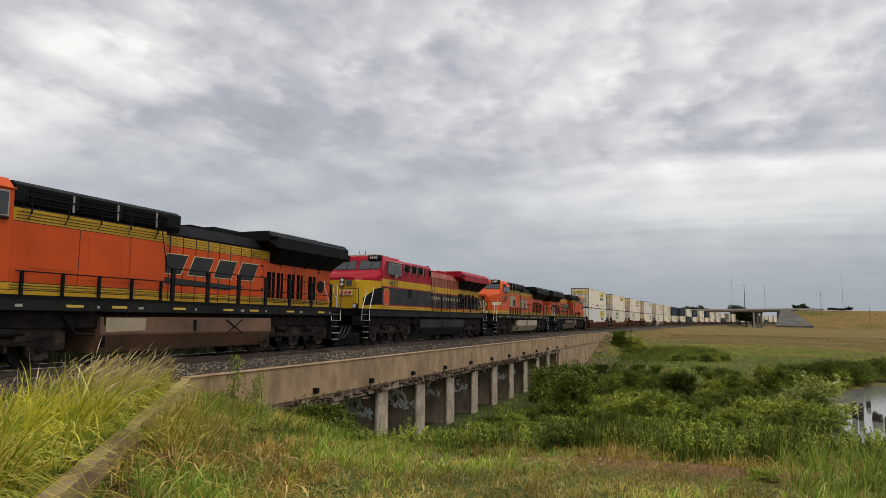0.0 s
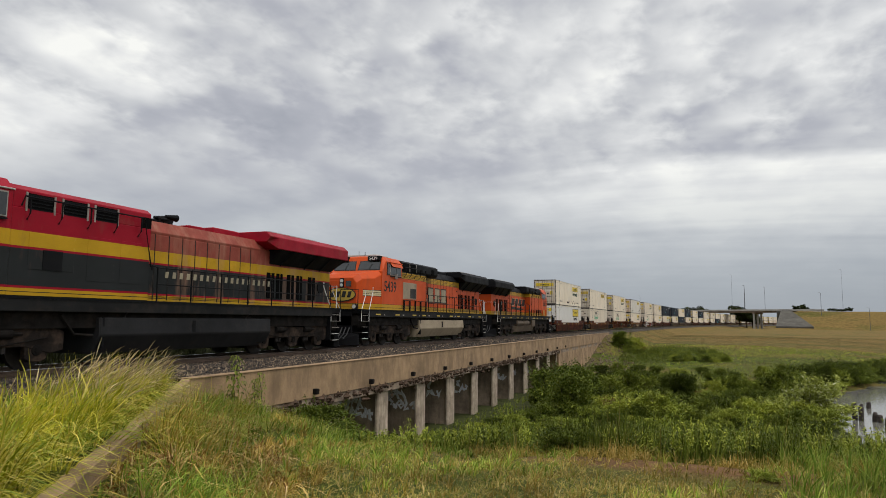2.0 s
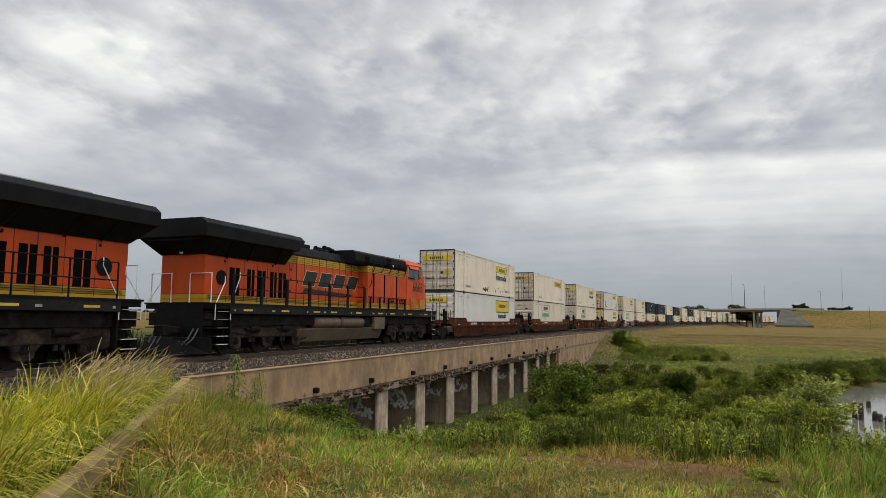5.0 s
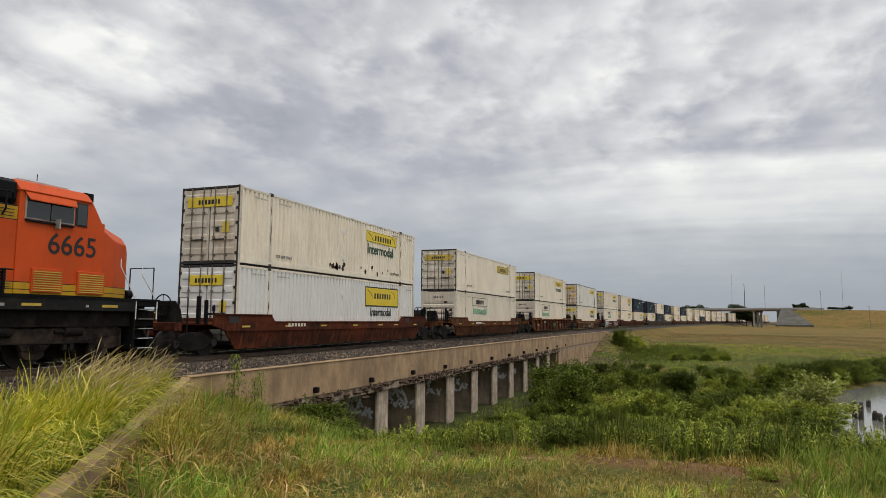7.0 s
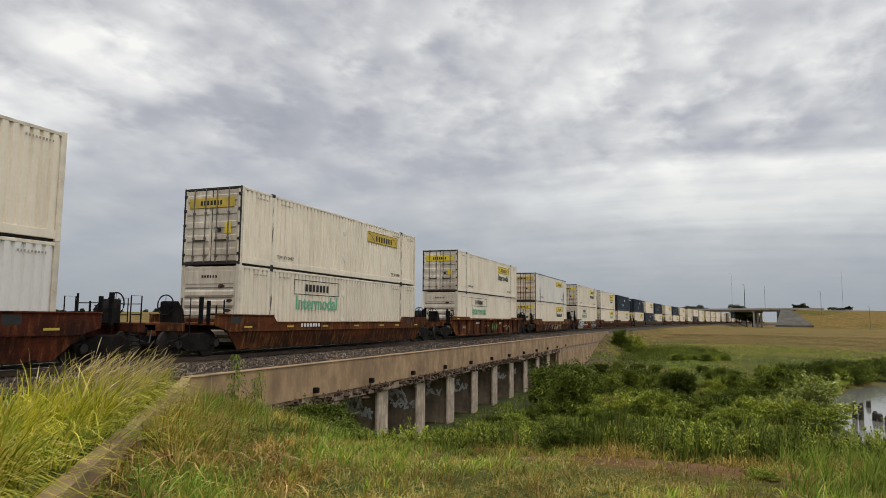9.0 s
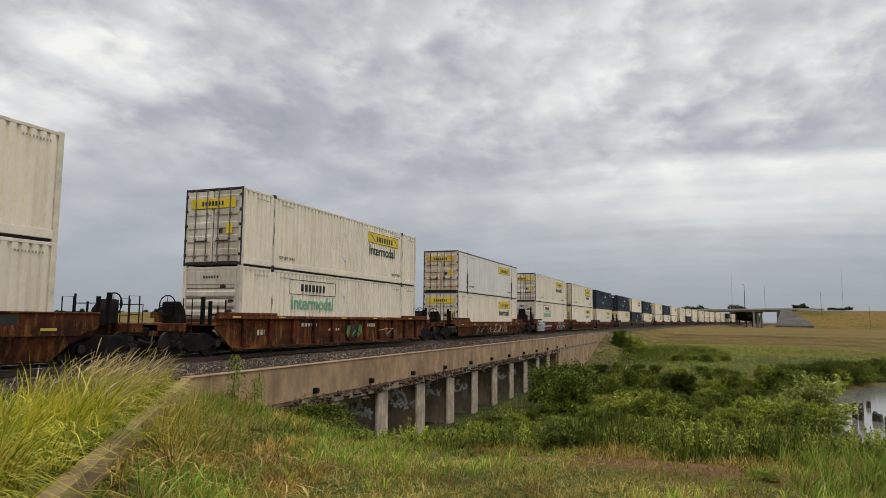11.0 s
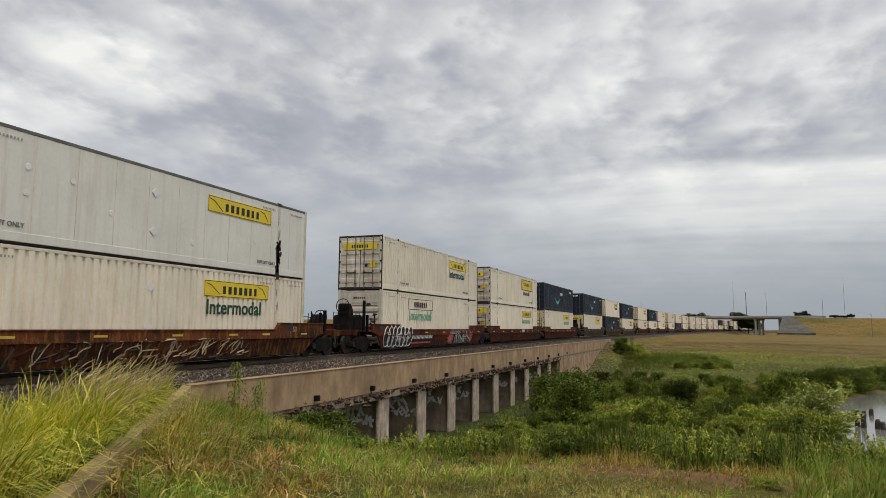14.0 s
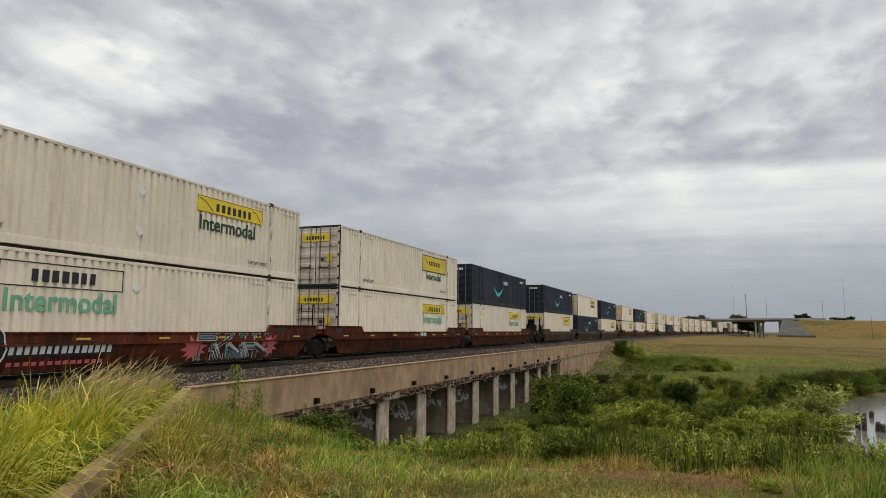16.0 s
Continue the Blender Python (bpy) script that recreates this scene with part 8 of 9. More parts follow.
def locomotive(label, skin, cab_skin, nose_skin, top, tank, number, logo, wide_end=10.3, awning=None, tank_kind="plain", post=BLACK, rail_mat=WHITE_TRIM, num_mat=INK, num_z=2.88, num_h=0.40, num_y=3.5, thick_posts=False, box_end=11.0, corner_nose=None, cab_back=5.6, hood_skin=None, stripes=True):
    """A six-axle hood locomotive, 22.4 m between couplers, front towards -Y; origin over the rails at its middle."""
    loco = tagged(new("locomotive"), label, "locomotive", group="locomotives of the train")
    O = -11.25

    def P(name, s, mat_, parent=None, lab="", bevel=0.0, smooth_=False):
        s.v = [(p[0], p[1] + O, p[2]) for p in s.v] if parent is not None or True else s.v
        return part(name, s, mat_, parent or loco, lab, bevel, smooth_)
    # frame and walkway
    P("frame", Shape().box(-1.35, 1.35, 0.95, 21.5, 1.05, 1.5), UNDER)
    s = Shape()
    s.box(-1.53, 1.53, 1.85, 20.75, 1.47, 1.80)
    sill = P("side_sill", s, SILL_GREY, lab="dark grey side sill", bevel=0.015)
    P("walkway", Shape().box(-1.55, 1.55, 0.92, 21.55, 1.78, 1.84), BLACK)
    for i in range(9):
        y = 2.5 + i * 2.05 + (i % 3) * 0.3
        for sx in (-1, 1) if top is not KC_TOP else ():
            P("reflector", Shape().box(min(sx * 1.528, sx * 1.54), max(sx * 1.528, sx * 1.54), y, y + 0.52, 1.57, 1.64), SIGN_OCHRE, sill, "faded yellow reflector strip")
            P("label_plate", Shape().box(min(sx * 1.528, sx * 1.538), max(sx * 1.528, sx * 1.538), y + 0.95, y + 1.04 + 0.1 * (i % 2), 1.56, 1.63), GALV, sill)
    # tank
    a, b = 8.35, 16.2
    if tank_kind == "plain":
        s = Shape()
        s.prism("y", [(-1.48, 1.34), (-1.52, 0.85), (-1.2, 0.34), (1.2, 0.34), (1.52, 0.85), (1.48, 1.34)], a, b)
        tk = P("fuel_tank", s, tank, lab="fuel tank with stained sides", bevel=0.03)
        P("tank_gauge", Shape().box(1.50, 1.53, a + 3.6, a + 3.72, 0.9, 1.26), BLACK, tk)
        P("tank_strap", Shape().box(1.3, 1.50, a + 0.1, a + 0.16, 0.5, 1.34), BLACK, tk)
        for y in (a + 0.9, b - 1.4):
            P("filler_pipe", Shape().tube([(1.42, y, 1.32), (1.5, y, 1.48), (1.35, y, 1.56)], 0.05, 7), WHEEL, tk)
        if tank is TANK_RUST:
            s = Shape()
            s.prism("x", [(a + 0.15, 0.92), (a + 1.55, 0.95), (a + 1.6, 1.3), (a + 0.15, 1.31)], 1.486, 1.515)
            P("primer_patch", s, TANK_TAN, tk, "pale primer patch", bevel=0.0)
            for q in ((5.2, 6.1), (6.1, 5.2)):
                P("tank_bracket", Shape().tube([(1.54, a + q[0], 0.8), (1.5, a + q[1], 1.28)], 0.02, 5), BLACK, tk)
    else:
        s = Shape()
        s.prism("y", [(-1.4, 0.9), (-1.2, 0.34), (1.2, 0.34), (1.4, 0.9)], a, b)
        tk = P("fuel_tank", s, tank, lab="fuel tank under air reservoirs", bevel=0.03)
        ring = lambda x_, r: [(x_ + r * math.cos(k * math.tau / 16), 1.15 + r * math.sin(k * math.tau / 16)) for k in range(16)]
        for y0, y1 in ((10.6, 12.6), (12.9, 14.9)):
            s = Shape()
            for x_ in (1.25, -1.25):
                s = Shape()
                s.loft("y", [(y0 - 0.08, ring(x_, 0.16)), (y0, ring(x_, 0.26)), (y1, ring(x_, 0.26)), (y1 + 0.08, ring(x_, 0.16))])
                P("air_reservoir", s, tank, tk, "long air reservoir", smooth_=False)
        P("equipment_box", Shape().box(-1.5, 1.5, 8.3, 9.5, 0.8, 1.42), tank, tk, "brown equipment box", bevel=0.02)
    P("bell_pipe", Shape().tube([(1.4, 7.2, 1.4), (1.42, 7.6, 0.9), (1.42, 8.2, 0.85)], 0.04, 6), UNDER)
    loco_truck(loco, 4.75 + O), loco_truck(loco, 18.1 + O)
    # nose
    def sec(w, z, c):
        return [(-w, 1.84), (w, 1.84), (w, z - c), (w - c * 0.9, z), (-w + c * 0.9, z), (-w, z - c)]
    s = Shape()
    s.loft("y", [(1.62, sec(0.86, 3.42, 0.26)), (1.86, sec(1.06, 3.62, 0.24)), (2.6, sec(1.40, 3.78, 0.34)), (3.22, sec(1.53, 3.90, 0.18))])
    nose = P("nose", s, nose_skin, lab="sloped wide nose", bevel=0.02)
    if corner_nose:
        # dark sweep painted along the nose's flanks
        for sx in (-1, 1):
            s = Shape()
            q = [(sx * 1.083, 1.88, 2.02), (sx * 1.412, 2.6, 2.06), (sx * 1.54, 3.2, 2.08), (sx * 1.54, 3.2, 2.98), (sx * 1.412, 2.6, 2.86), (sx * 1.083, 1.88, 2.36)]
            s.add(q + [(x - sx * 0.03, y, z) for x, y, z in q], [(0, 1, 4, 5), (1, 2, 3, 4), (11, 10, 7, 6), (10, 9, 8, 7)] + [(i, (i + 1) % 6, 6 + (i + 1) % 6, 6 + i) for i in range(6)])
            P("nose_sweep", s, corner_nose, nose, "black painted sweep")
    elif stripes:
        for sx in (-1, 1):
            for z0, z1, mt in ((2.52, 2.84, INK), (2.55, 2.81, CREAM), (2.63, 2.65, INK), (2.71, 2.73, INK)):
                e = 0.004 if mt is INK and z1 - z0 > 0.2 else (0.007 if mt is CREAM else 0.01)
                s = Shape()
                q = [(sx * (1.085 + e), 1.9, z0), (sx * (1.40 + e), 2.6, z0), (sx * (1.525 + e), 3.18, z0), (sx * (1.525 + e), 3.18, z1), (sx * (1.40 + e), 2.6, z1), (sx * (1.085 + e), 1.9, z1)]
                s.add(q + [(x - sx * 0.02, y, z) for x, y, z in q], [(0, 1, 4, 5), (1, 2, 3, 4), (11, 10, 7, 6), (10, 9, 8, 7)] + [(i, (i + 1) % 6, 6 + (i + 1) % 6, 6 + i) for i in range(6)])
                P("nose_stripe", s, mt, nose, "cream nose stripe edged in black")
    P("nose_door", Shape().box(-0.62, -0.12, 1.595, 1.63, 1.9, 3.3), nose_skin, nose, bevel=0.01)
    P("nose_window", Shape().box(0.28, 0.56, 1.595, 1.635, 2.98, 3.26), CAB_GLASS, nose)
    P("headlight_housing", Shape().box(-0.06, 0.16, 1.57, 1.64, 2.95, 3.40), BLACK, nose)
    for z in (3.06, 3.27):
        P("headlight", Shape().cyl("y", (0.05, z), 0.085, 1.54, 1.59, 14), LENS, nose, "clear headlight lens")
    if corner_nose:
        P("nose_emblem", Shape().box(-0.1, 0.62, 1.585, 1.615, 2.5, 2.78), CREAM, nose, "plain emblem panel")
    else:
        for w, h, e, mt in ((0.85, 0.36, 0.0, INK), (0.80, 0.31, 0.008, SIGN_OCHRE)):
            s = Shape()
            s.prism("y", [(w * math.cos(k * math.tau / 24), 2.58 + h * math.sin(k * math.tau / 24)) for k in range(24)], 1.592 - e, 1.615)
            P("nose_emblem", s, mt, nose, "oval emblem in yellow and black")
    bb = blocks(3, 0.6, 0.18, 0.05, 0.04, 4) if corner_nose else blocks(4, 1.2, 0.3, 0.08, 0.08, 4)
    bb.v = [(p[0] - (0.04 if corner_nose else 0.6), p[1] + 1.578, p[2] + (2.55 if corner_nose else 2.44)) for p in bb.v]
    tagged(P("lettering", bb, RED_SIGN if corner_nose else INK, nose), kind="stuff")
    for x in (-0.85, 0.85):
        s = Shape()
        s.cyl("y", (x, 1.98), 0.13, 1.42, 1.62, 14)
        d = P("ditch_light", s, BLACK, lab="ditch light")
        P("lens", Shape().cyl("y", (x, 1.98), 0.1, 1.405, 1.425, 14), LENS, d)
    # front porch rails
    for sx in (-1, 1):
        s = Shape()
        s.tube([(sx * 1.3, 0.98, 1.82), (sx * 1.3, 0.98, 2.8), (sx * 0.35, 0.96, 2.8), (sx * 0.35, 0.96, 1.82)], 0.022, 6)
        P("porch_rail", s, BLACK)
    # cab
    def csec(zt):
        e = min(zt, 4.38)
        c = max(0.0, zt - 4.38)
        return [(-1.54, 1.84), (1.54, 1.84), (1.54, e), (1.54 - c * 0.9, e + c * 0.95), (0.0, e + c * 1.1), (-1.54 + c * 0.9, e + c * 0.95), (-1.54, e)]
    s = Shape()
    s.loft("y", [(3.1, csec(3.84)), (3.2, csec(3.86)), (3.52, csec(4.62)), (3.62, csec(4.66)), (cab_back, csec(4.66))])
    cab = P("cab", s, cab_skin, lab="wide cab", bevel=0.02)
    # windscreens on the sloped front
    for x0, x1 in ((-1.36, -0.06), (0.06, 1.36)):
        def on(x, z, e):
            y = 3.2 + (z - 3.86) / 0.76 * 0.32 - e
            return (x, y, z + e * 0.4)
        for e, g, mt, nm in ((0.01, 0.0, RUBBER, "windscreen_seal"), (0.022, 0.04, CAB_GLASS, "windscreen")):
            s = Shape()
            q = [(x0 + g, 3.90 + g), (x1 - g, 3.90 + g), (x1 - g - 0.05, 4.41 - g), (x0 + g + 0.05, 4.41 - g)]
            s.add([on(x, z, e) for x, z in q] + [on(x, z, -0.02) for x, z in q], [(0, 1, 2, 3), (7, 6, 5, 4), (0, 4, 5, 1), (1, 5, 6, 2), (2, 6, 7, 3), (3, 7, 4, 0)])
            P(nm, s, mt, cab, "dark windscreen" if mt is CAB_GLASS else "")
        s = Shape()
        s.tube([on((x0 + x1) / 2, 3.92, 0.04), on((x0 + x1) / 2 + 0.15, 4.25, 0.04)], 0.012, 4)
        P("wiper", s, RUBBER, cab)
    # number boards
    for x in (-0.95, 0.95):
        s = Shape()
        s.box(x - 0.36, x + 0.36, 3.30, 3.6, 4.42, 4.66)
        nb = P("number_board", s, BLACK, cab, "black number board", bevel=0.01)
        letters(number, 0.17, WHITE_TRIM, nb, pose(x - 0.27, 3.296 + O, 4.46) @ END, name="number_text", bold=0.0)
    # side windows
    for sx in (-1, 1):
        def xr(a_, b_):
            return min(sx * a_, sx * b_), max(sx * a_, sx * b_)
        for y0, y1, nm in ((3.72, 4.0, "quarter_window"), (4.12, 4.76, "side_window"), (4.8, 5.42, "side_window")):
            z0, z1 = (3.72, 4.26)
            fr = P(nm, Shape().box(*xr(1.53, 1.565), y0 - 0.04, y1 + 0.04, z0 - 0.04, z1 + 0.04), GALV if nm == "side_window" else RUBBER, cab, "framed cab window", bevel=0.008)
            P("pane", Shape().box(*xr(1.56, 1.575), y0, y1, z0, z1), CAB_GLASS, fr, "dark glass pane")
        if awning:
            s = Shape()
            q = [(sx * 1.55, 4.05, 4.36), (sx * 1.55, 5.5, 4.36), (sx * 1.68, 5.44, 4.16), (sx * 1.68, 4.11, 4.16)]
            s.add(q + [(x, y, z - 0.025) for x, y, z in q], [(0, 1, 2, 3), (7, 6, 5, 4), (0, 4, 5, 1), (1, 5, 6, 2), (2, 6, 7, 3), (3, 7, 4, 0)])
            P("awning", s, awning, cab, "slanted window awning")
        P("mirror", Shape().box(*xr(1.56, 1.72), 4.6, 4.64, 3.52, 3.76), GALV, cab)
        letters(number, num_h, num_mat, cab, (pose(1.545, num_y + O, num_z) @ SIDE) if sx > 0 else (pose(-1.545, num_y + 1.6 + O, num_z) @ pose(0, 0, 0, 90, 0, -90)), name="number_text", bold=0.008)
        P("arm_rest", Shape().box(*xr(1.54, 1.6), 4.1, 5.45, 3.62, 3.66), BLACK, cab)
    s = Shape()
    s.box(-0.9, 0.9, 3.75, cab_back - 0.4, 4.66, 4.79)
    P("roof_unit", s, AC_GREY, cab, "grey roof air conditioner", bevel=0.03)
    s = Shape()
    s.tube([(0.2, 3.75, 4.72), (0.2, 3.75, 4.95)], 0.015, 5)
    s.tube([(-0.5, 4.4, 4.8), (-0.5, 4.4, 5.05)], 0.012, 5)
    P("antenna", s, BLACK, cab)
    P("roof_lip", Shape().box(-1.58, 1.58, 3.58, cab_back + 0.02, 4.35, 4.39), AC_GREY if top is KC_TOP else cab_skin, cab, bevel=0.01)
    if tank_kind == "reservoirs":
        for y in (3.05, 4.35):
            for sx in (-1, 1):
                def xr(a_, b_):
                    return min(sx * a_, sx * b_), max(sx * a_, sx * b_)
                lb = P("louvre_box", Shape().box(*xr(1.535, 1.6), y, y + 0.85, 1.9, 2.5), ORANGE, cab, "louvred orange box", bevel=0.01)
                for k in range(9):
                    P("louvre", Shape().box(*xr(1.595, 1.615), y + 0.04, y + 0.81, 1.94 + k * 0.058, 1.965 + k * 0.058), SIGN_OCHRE, lb)
    # equipment section, as wide as the cab
    s = Shape()
    s.prism("y", [(-1.5, 1.84), (1.5, 1.84), (1.5, 3.98), (-1.5, 3.98)], cab_back, wide_end)
    wide = P("equipment_hood", s, skin, lab="wide equipment hood", bevel=0.015)
    s = Shape()
    if top is KC_TOP:
        s.prism("y", [(-1.48, 3.98), (1.48, 3.98), (1.48, 4.42), (1.3, 4.55), (-1.3, 4.55), (-1.48, 4.42)], cab_back, wide_end)
    else:
        s.prism("y", [(-1.4, 3.98), (1.4, 3.98), (1.48, 4.12), (1.48, 4.52), (1.3, 4.62), (-1.3, 4.62), (-1.48, 4.52), (-1.48, 4.12)], cab_back + 0.05, box_end)
    upper = P("upper_hood", s, top, lab="upper equipment housing", bevel=0.015)
    for sx in (-1, 1):
        def xr(a_, b_):
            return min(sx * a_, sx * b_), max(sx * a_, sx * b_)
        kc = top is KC_TOP
        plain = logo == "cream"
        if tank_kind == "reservoirs":
            P("intake", Shape().box(*xr(1.478, 1.494), cab_back + 2.0, cab_back + 2.55, 4.0, 4.5), VOID, upper, "dark intake opening")
            P("label_plate", Shape().box(*xr(1.478, 1.49), cab_back + 1.7, cab_back + 1.82, 4.1, 4.22), WHITE_TRIM, upper)
        for i in range(2 if plain else 0 if tank_kind == "reservoirs" else 3):
            y = cab_back + (0.25 + i * 0.95 if plain else 0.4 + i * (1.0 if kc else 1.45))
            w, z0, z1 = (0.72, 3.93, 4.36) if kc else ((0.82, 4.06, 4.5) if plain else (1.15, 4.06, 4.46))
            v_ = P("intake", Shape().box(*xr(1.478, 1.492), y, y + w, z0, z1), VOID, upper, "dark louvred intake")
            for k in range(0 if plain else 5):
                z = z0 + 0.03 + k * (z1 - z0) / 5
                P("louvre", Shape().box(*xr(1.488, 1.5), y + 0.03, y + w - 0.03, z, z + 0.03), BLACK, v_)
            for yy in ((y - 0.05, y + w) if kc else (y + w + 0.08,)):
                P("intake_post", Shape().box(*xr(1.485, 1.508), yy, yy + 0.05, z0 - 0.02, z1 + 0.02), GALV, upper, "pale upright strip")
        P("intake", Shape().box(*xr(1.478, 1.494), cab_back + 3.95 + (0.1 if kc else 0.6), cab_back + (4.4 if kc else 5.0), 3.85 if kc else 4.08, 4.3 if kc else 4.4), VOID, upper, "dark intake opening")
        # access panels
        for i, (y, w, z0, z1) in enumerate(((cab_back + 0.5, 1.3, 2.5, 3.4), (cab_back + 2.2, 0.9, 2.3, 3.5), (cab_back + 3.3, 0.8, 2.3, 3.5))):
            if y + w > wide_end:
                continue
            P("access_panel", Shape().box(*xr(1.498, 1.508), y, y + w, z0, z1), skin, wide, bevel=0.006)
        if logo != "tiger":
            for z in (3.69, 3.77, 3.85):
                P("panel_rib", Shape().box(*xr(1.495, 1.51), cab_back + 0.1, wide_end - 0.05, z, z + 0.016), GASKET, wide)
            for z in (2.0, 2.07):
                P("panel_rib", Shape().box(*xr(1.495, 1.51), cab_back + 0.05, wide_end - 0.02, z, z + 0.014), GASKET, wide)
            s = Shape()
            s.tube([(sx * 1.6, cab_back + 0.1, 2.42), (sx * 1.6, wide_end + 0.1, 2.42)], 0.018, 5)
            low_rail = P("side_rail", s, post, wide, "long black side handrail")
            for yy in np.linspace(cab_back + 0.3, wide_end - 0.2, 5):
                P("rail_post", Shape().box(*xr(1.53, 1.6), float(yy) - 0.03, float(yy) + 0.03, 1.84, 2.44), post, low_rail)
            for yy in (cab_back + 1.9, cab_back + 3.6):
                P("panel_seam", Shape().box(*xr(1.495, 1.508), yy, yy + 0.014, 2.1, 3.62), GASKET, wide)
        s = Shape()
        s.tube([(sx * 1.56, cab_back + 0.2, 4.0), (sx * 1.62, cab_back + 0.25, 4.25), (sx * 1.62, wide_end - 0.4, 4.25), (sx * 1.62, wide_end - 0.1, 3.0), (sx * 1.56, wide_end, 2.85)], 0.022, 5)
        P("hood_rail", s, post, wide, "black hood handrail")
        for y in np.linspace(cab_back + 0.4, wide_end - 0.5, 5):
            P("rail_bracket", Shape().tube([(sx * 1.51, float(y), 3.7), (sx * 1.62, float(y), 3.85), (sx * 1.62, float(y), 4.25)], 0.022, 5), BLACK, wide)
        if tank_kind == "reservoirs":
            for yy in (cab_back + 1.25, cab_back + 2.75, cab_back + 4.0):
                P("hood_gap", Shape().box(*xr(1.49, 1.512), yy, yy + 0.16, 2.14, 3.6), VOID, wide, "dark upright gap")
            for yy in (cab_back + 0.2, cab_back + 1.6):
                grille = P("low_grille", Shape().box(*xr(1.49, 1.513), yy, yy + 0.75, 2.12, 2.42), VOID, wide, "low louvred grille")
                for k in range(4):
                    P("louvre", Shape().box(*xr(1.51, 1.525), yy, yy + 0.75, 2.14 + k * 0.075, 2.165 + k * 0.075), ORANGE, grille)
        if logo == "tiger":
            P("vent_box", Shape().box(*xr(1.5, 1.52), cab_back + 0.9, cab_back + 1.45, 2.5 if logo == "tiger" else 2.3, 3.0), BLACK, wide, "dark vent")
    if logo == "cream":
        P("battery_box", Shape().box(1.5, 1.515, cab_back + 0.25, cab_back + 2.15, 2.5, 3.42), TANK_TAN, wide, "tan battery box door", bevel=0.008)
        P("battery_vent", Shape().box(1.514, 1.525, cab_back + 1.25, cab_back + 2.05, 2.56, 3.1), GASKET, wide)
    # engine hood
    skin = hood_skin or skin
    s = Shape()
    s.prism("y", [(-0.95, 1.84), (0.95, 1.84), (0.95, 4.0), (0.72, 4.36), (-0.72, 4.36), (-0.95, 4.0)], wide_end, 21.45)
    hood = P("engine_hood", s, skin, lab="narrow engine hood", bevel=0.015)
    s = Shape()
    s.prism("y", [(0.955, 3.95), (0.965, 4.02), (0.73, 4.38), (-0.73, 4.38), (-0.965, 4.02), (-0.955, 3.95)], wide_end + 0.02, 16.4)
    P("hood_roof", s, hood_skin or top, hood, "hood roof", bevel=0.01)
    for sx in (-1, 1):
        def xr(a_, b_):
            return min(sx * a_, sx * b_), max(sx * a_, sx * b_)
        y = wide_end + 0.15
        while y < 15.4:
            d_ = P("hood_door", Shape().box(*xr(0.948, 0.972), y, y + 0.56, 2.0, 3.92), skin, hood, bevel=0.008)
            P("latch", Shape().box(*xr(0.97, 0.985), y + 0.48, y + 0.52, 2.8, 2.95), BLACK, d_)
            P("door_seam", Shape().box(*xr(0.95, 0.974), y + 0.572, y + 0.588, 1.9, 3.94), GASKET, hood)
            y += 0.6
        if logo != "tiger":
            for z in (3.69, 3.78, 3.87):
                P("door_rib", Shape().box(*xr(0.95, 0.976), wide_end + 0.05, 16.2, z, z + 0.014), GASKET, hood)
            for z in (2.02, 2.08):
                P("door_rib", Shape().box(*xr(0.95, 0.976), wide_end + 0.05, 21.3, z, z + 0.012), GASKET, hood)
            for yy in (16.35, 17.1, 17.85, 18.5, 19.3, 20.3):
                P("door_seam", Shape().box(*xr(0.94, 0.958), yy, yy + 0.014, 1.9, 3.6), GASKET, hood)
            for yy, zz in ((16.2, 3.3), (16.2, 2.9), (17.5, 3.35), (20.4, 3.3), (16.25, 2.4)):
                P("hinge", Shape().box(*xr(0.94, 0.975), yy, yy + 0.06, zz, zz + 0.09), BLACK, hood)
        for i, (yy, w) in enumerate(((16.6, 0.5), (17.25, 0.42), (18.0, 0.5), (18.7, 0.42), (19.6, 0.55))):
            P("radiator_screen", Shape().box(*xr(0.945, 0.975), yy, yy + w, 2.15, 3.15), VOID, hood, "dark screened opening", bevel=0.006)
            P("screen_bar", Shape().box(*xr(0.97, 0.985), yy + w / 2 - 0.02, yy + w / 2 + 0.02, 2.15, 3.15), skin, hood)
        if i == 4:
            P("fan_guard", Shape().cyl("x", (20.6, 2.75), 0.26, *xr(0.95, 0.99), 16), BLACK, hood)
    # radiator wings
    s = Shape()
    s.loft("y", [(16.05, [(-1.3, 4.3), (1.3, 4.3), (1.5, 4.50), (1.28, 4.70), (-1.28, 4.70), (-1.5, 4.50)]), (16.5, [(-1.52, 4.05), (1.52, 4.05), (1.52, 4.50), (1.28, 4.70), (-1.28, 4.70), (-1.52, 4.50)]), (22.1, [(-1.52, 4.05), (1.52, 4.05), (1.52, 4.50), (1.28, 4.70), (-1.28, 4.70), (-1.52, 4.50)])])
    rad = P("radiator", s, top, lab="overhanging radiator housing", bevel=0.02)
    s = Shape()
    s.loft("y", [(16.75, [(-1.0, 3.5), (1.0, 3.5), (1.46, 4.047), (-1.46, 4.047)]), (21.45, [(-1.0, 3.5), (1.0, 3.5), (1.46, 4.047), (-1.46, 4.047)]), (22.0, [(-1.0, 3.95), (1.0, 3.95), (1.46, 4.047), (-1.46, 4.047)])])
    P("radiator_underside", s, BLACK, rad, "black intake screens under the wings")
    P("radiator_top", Shape().box(-1.15, 1.15, 16.4, 19.9, 4.69, 4.75), AC_GREY, rad, "grey radiator grille")
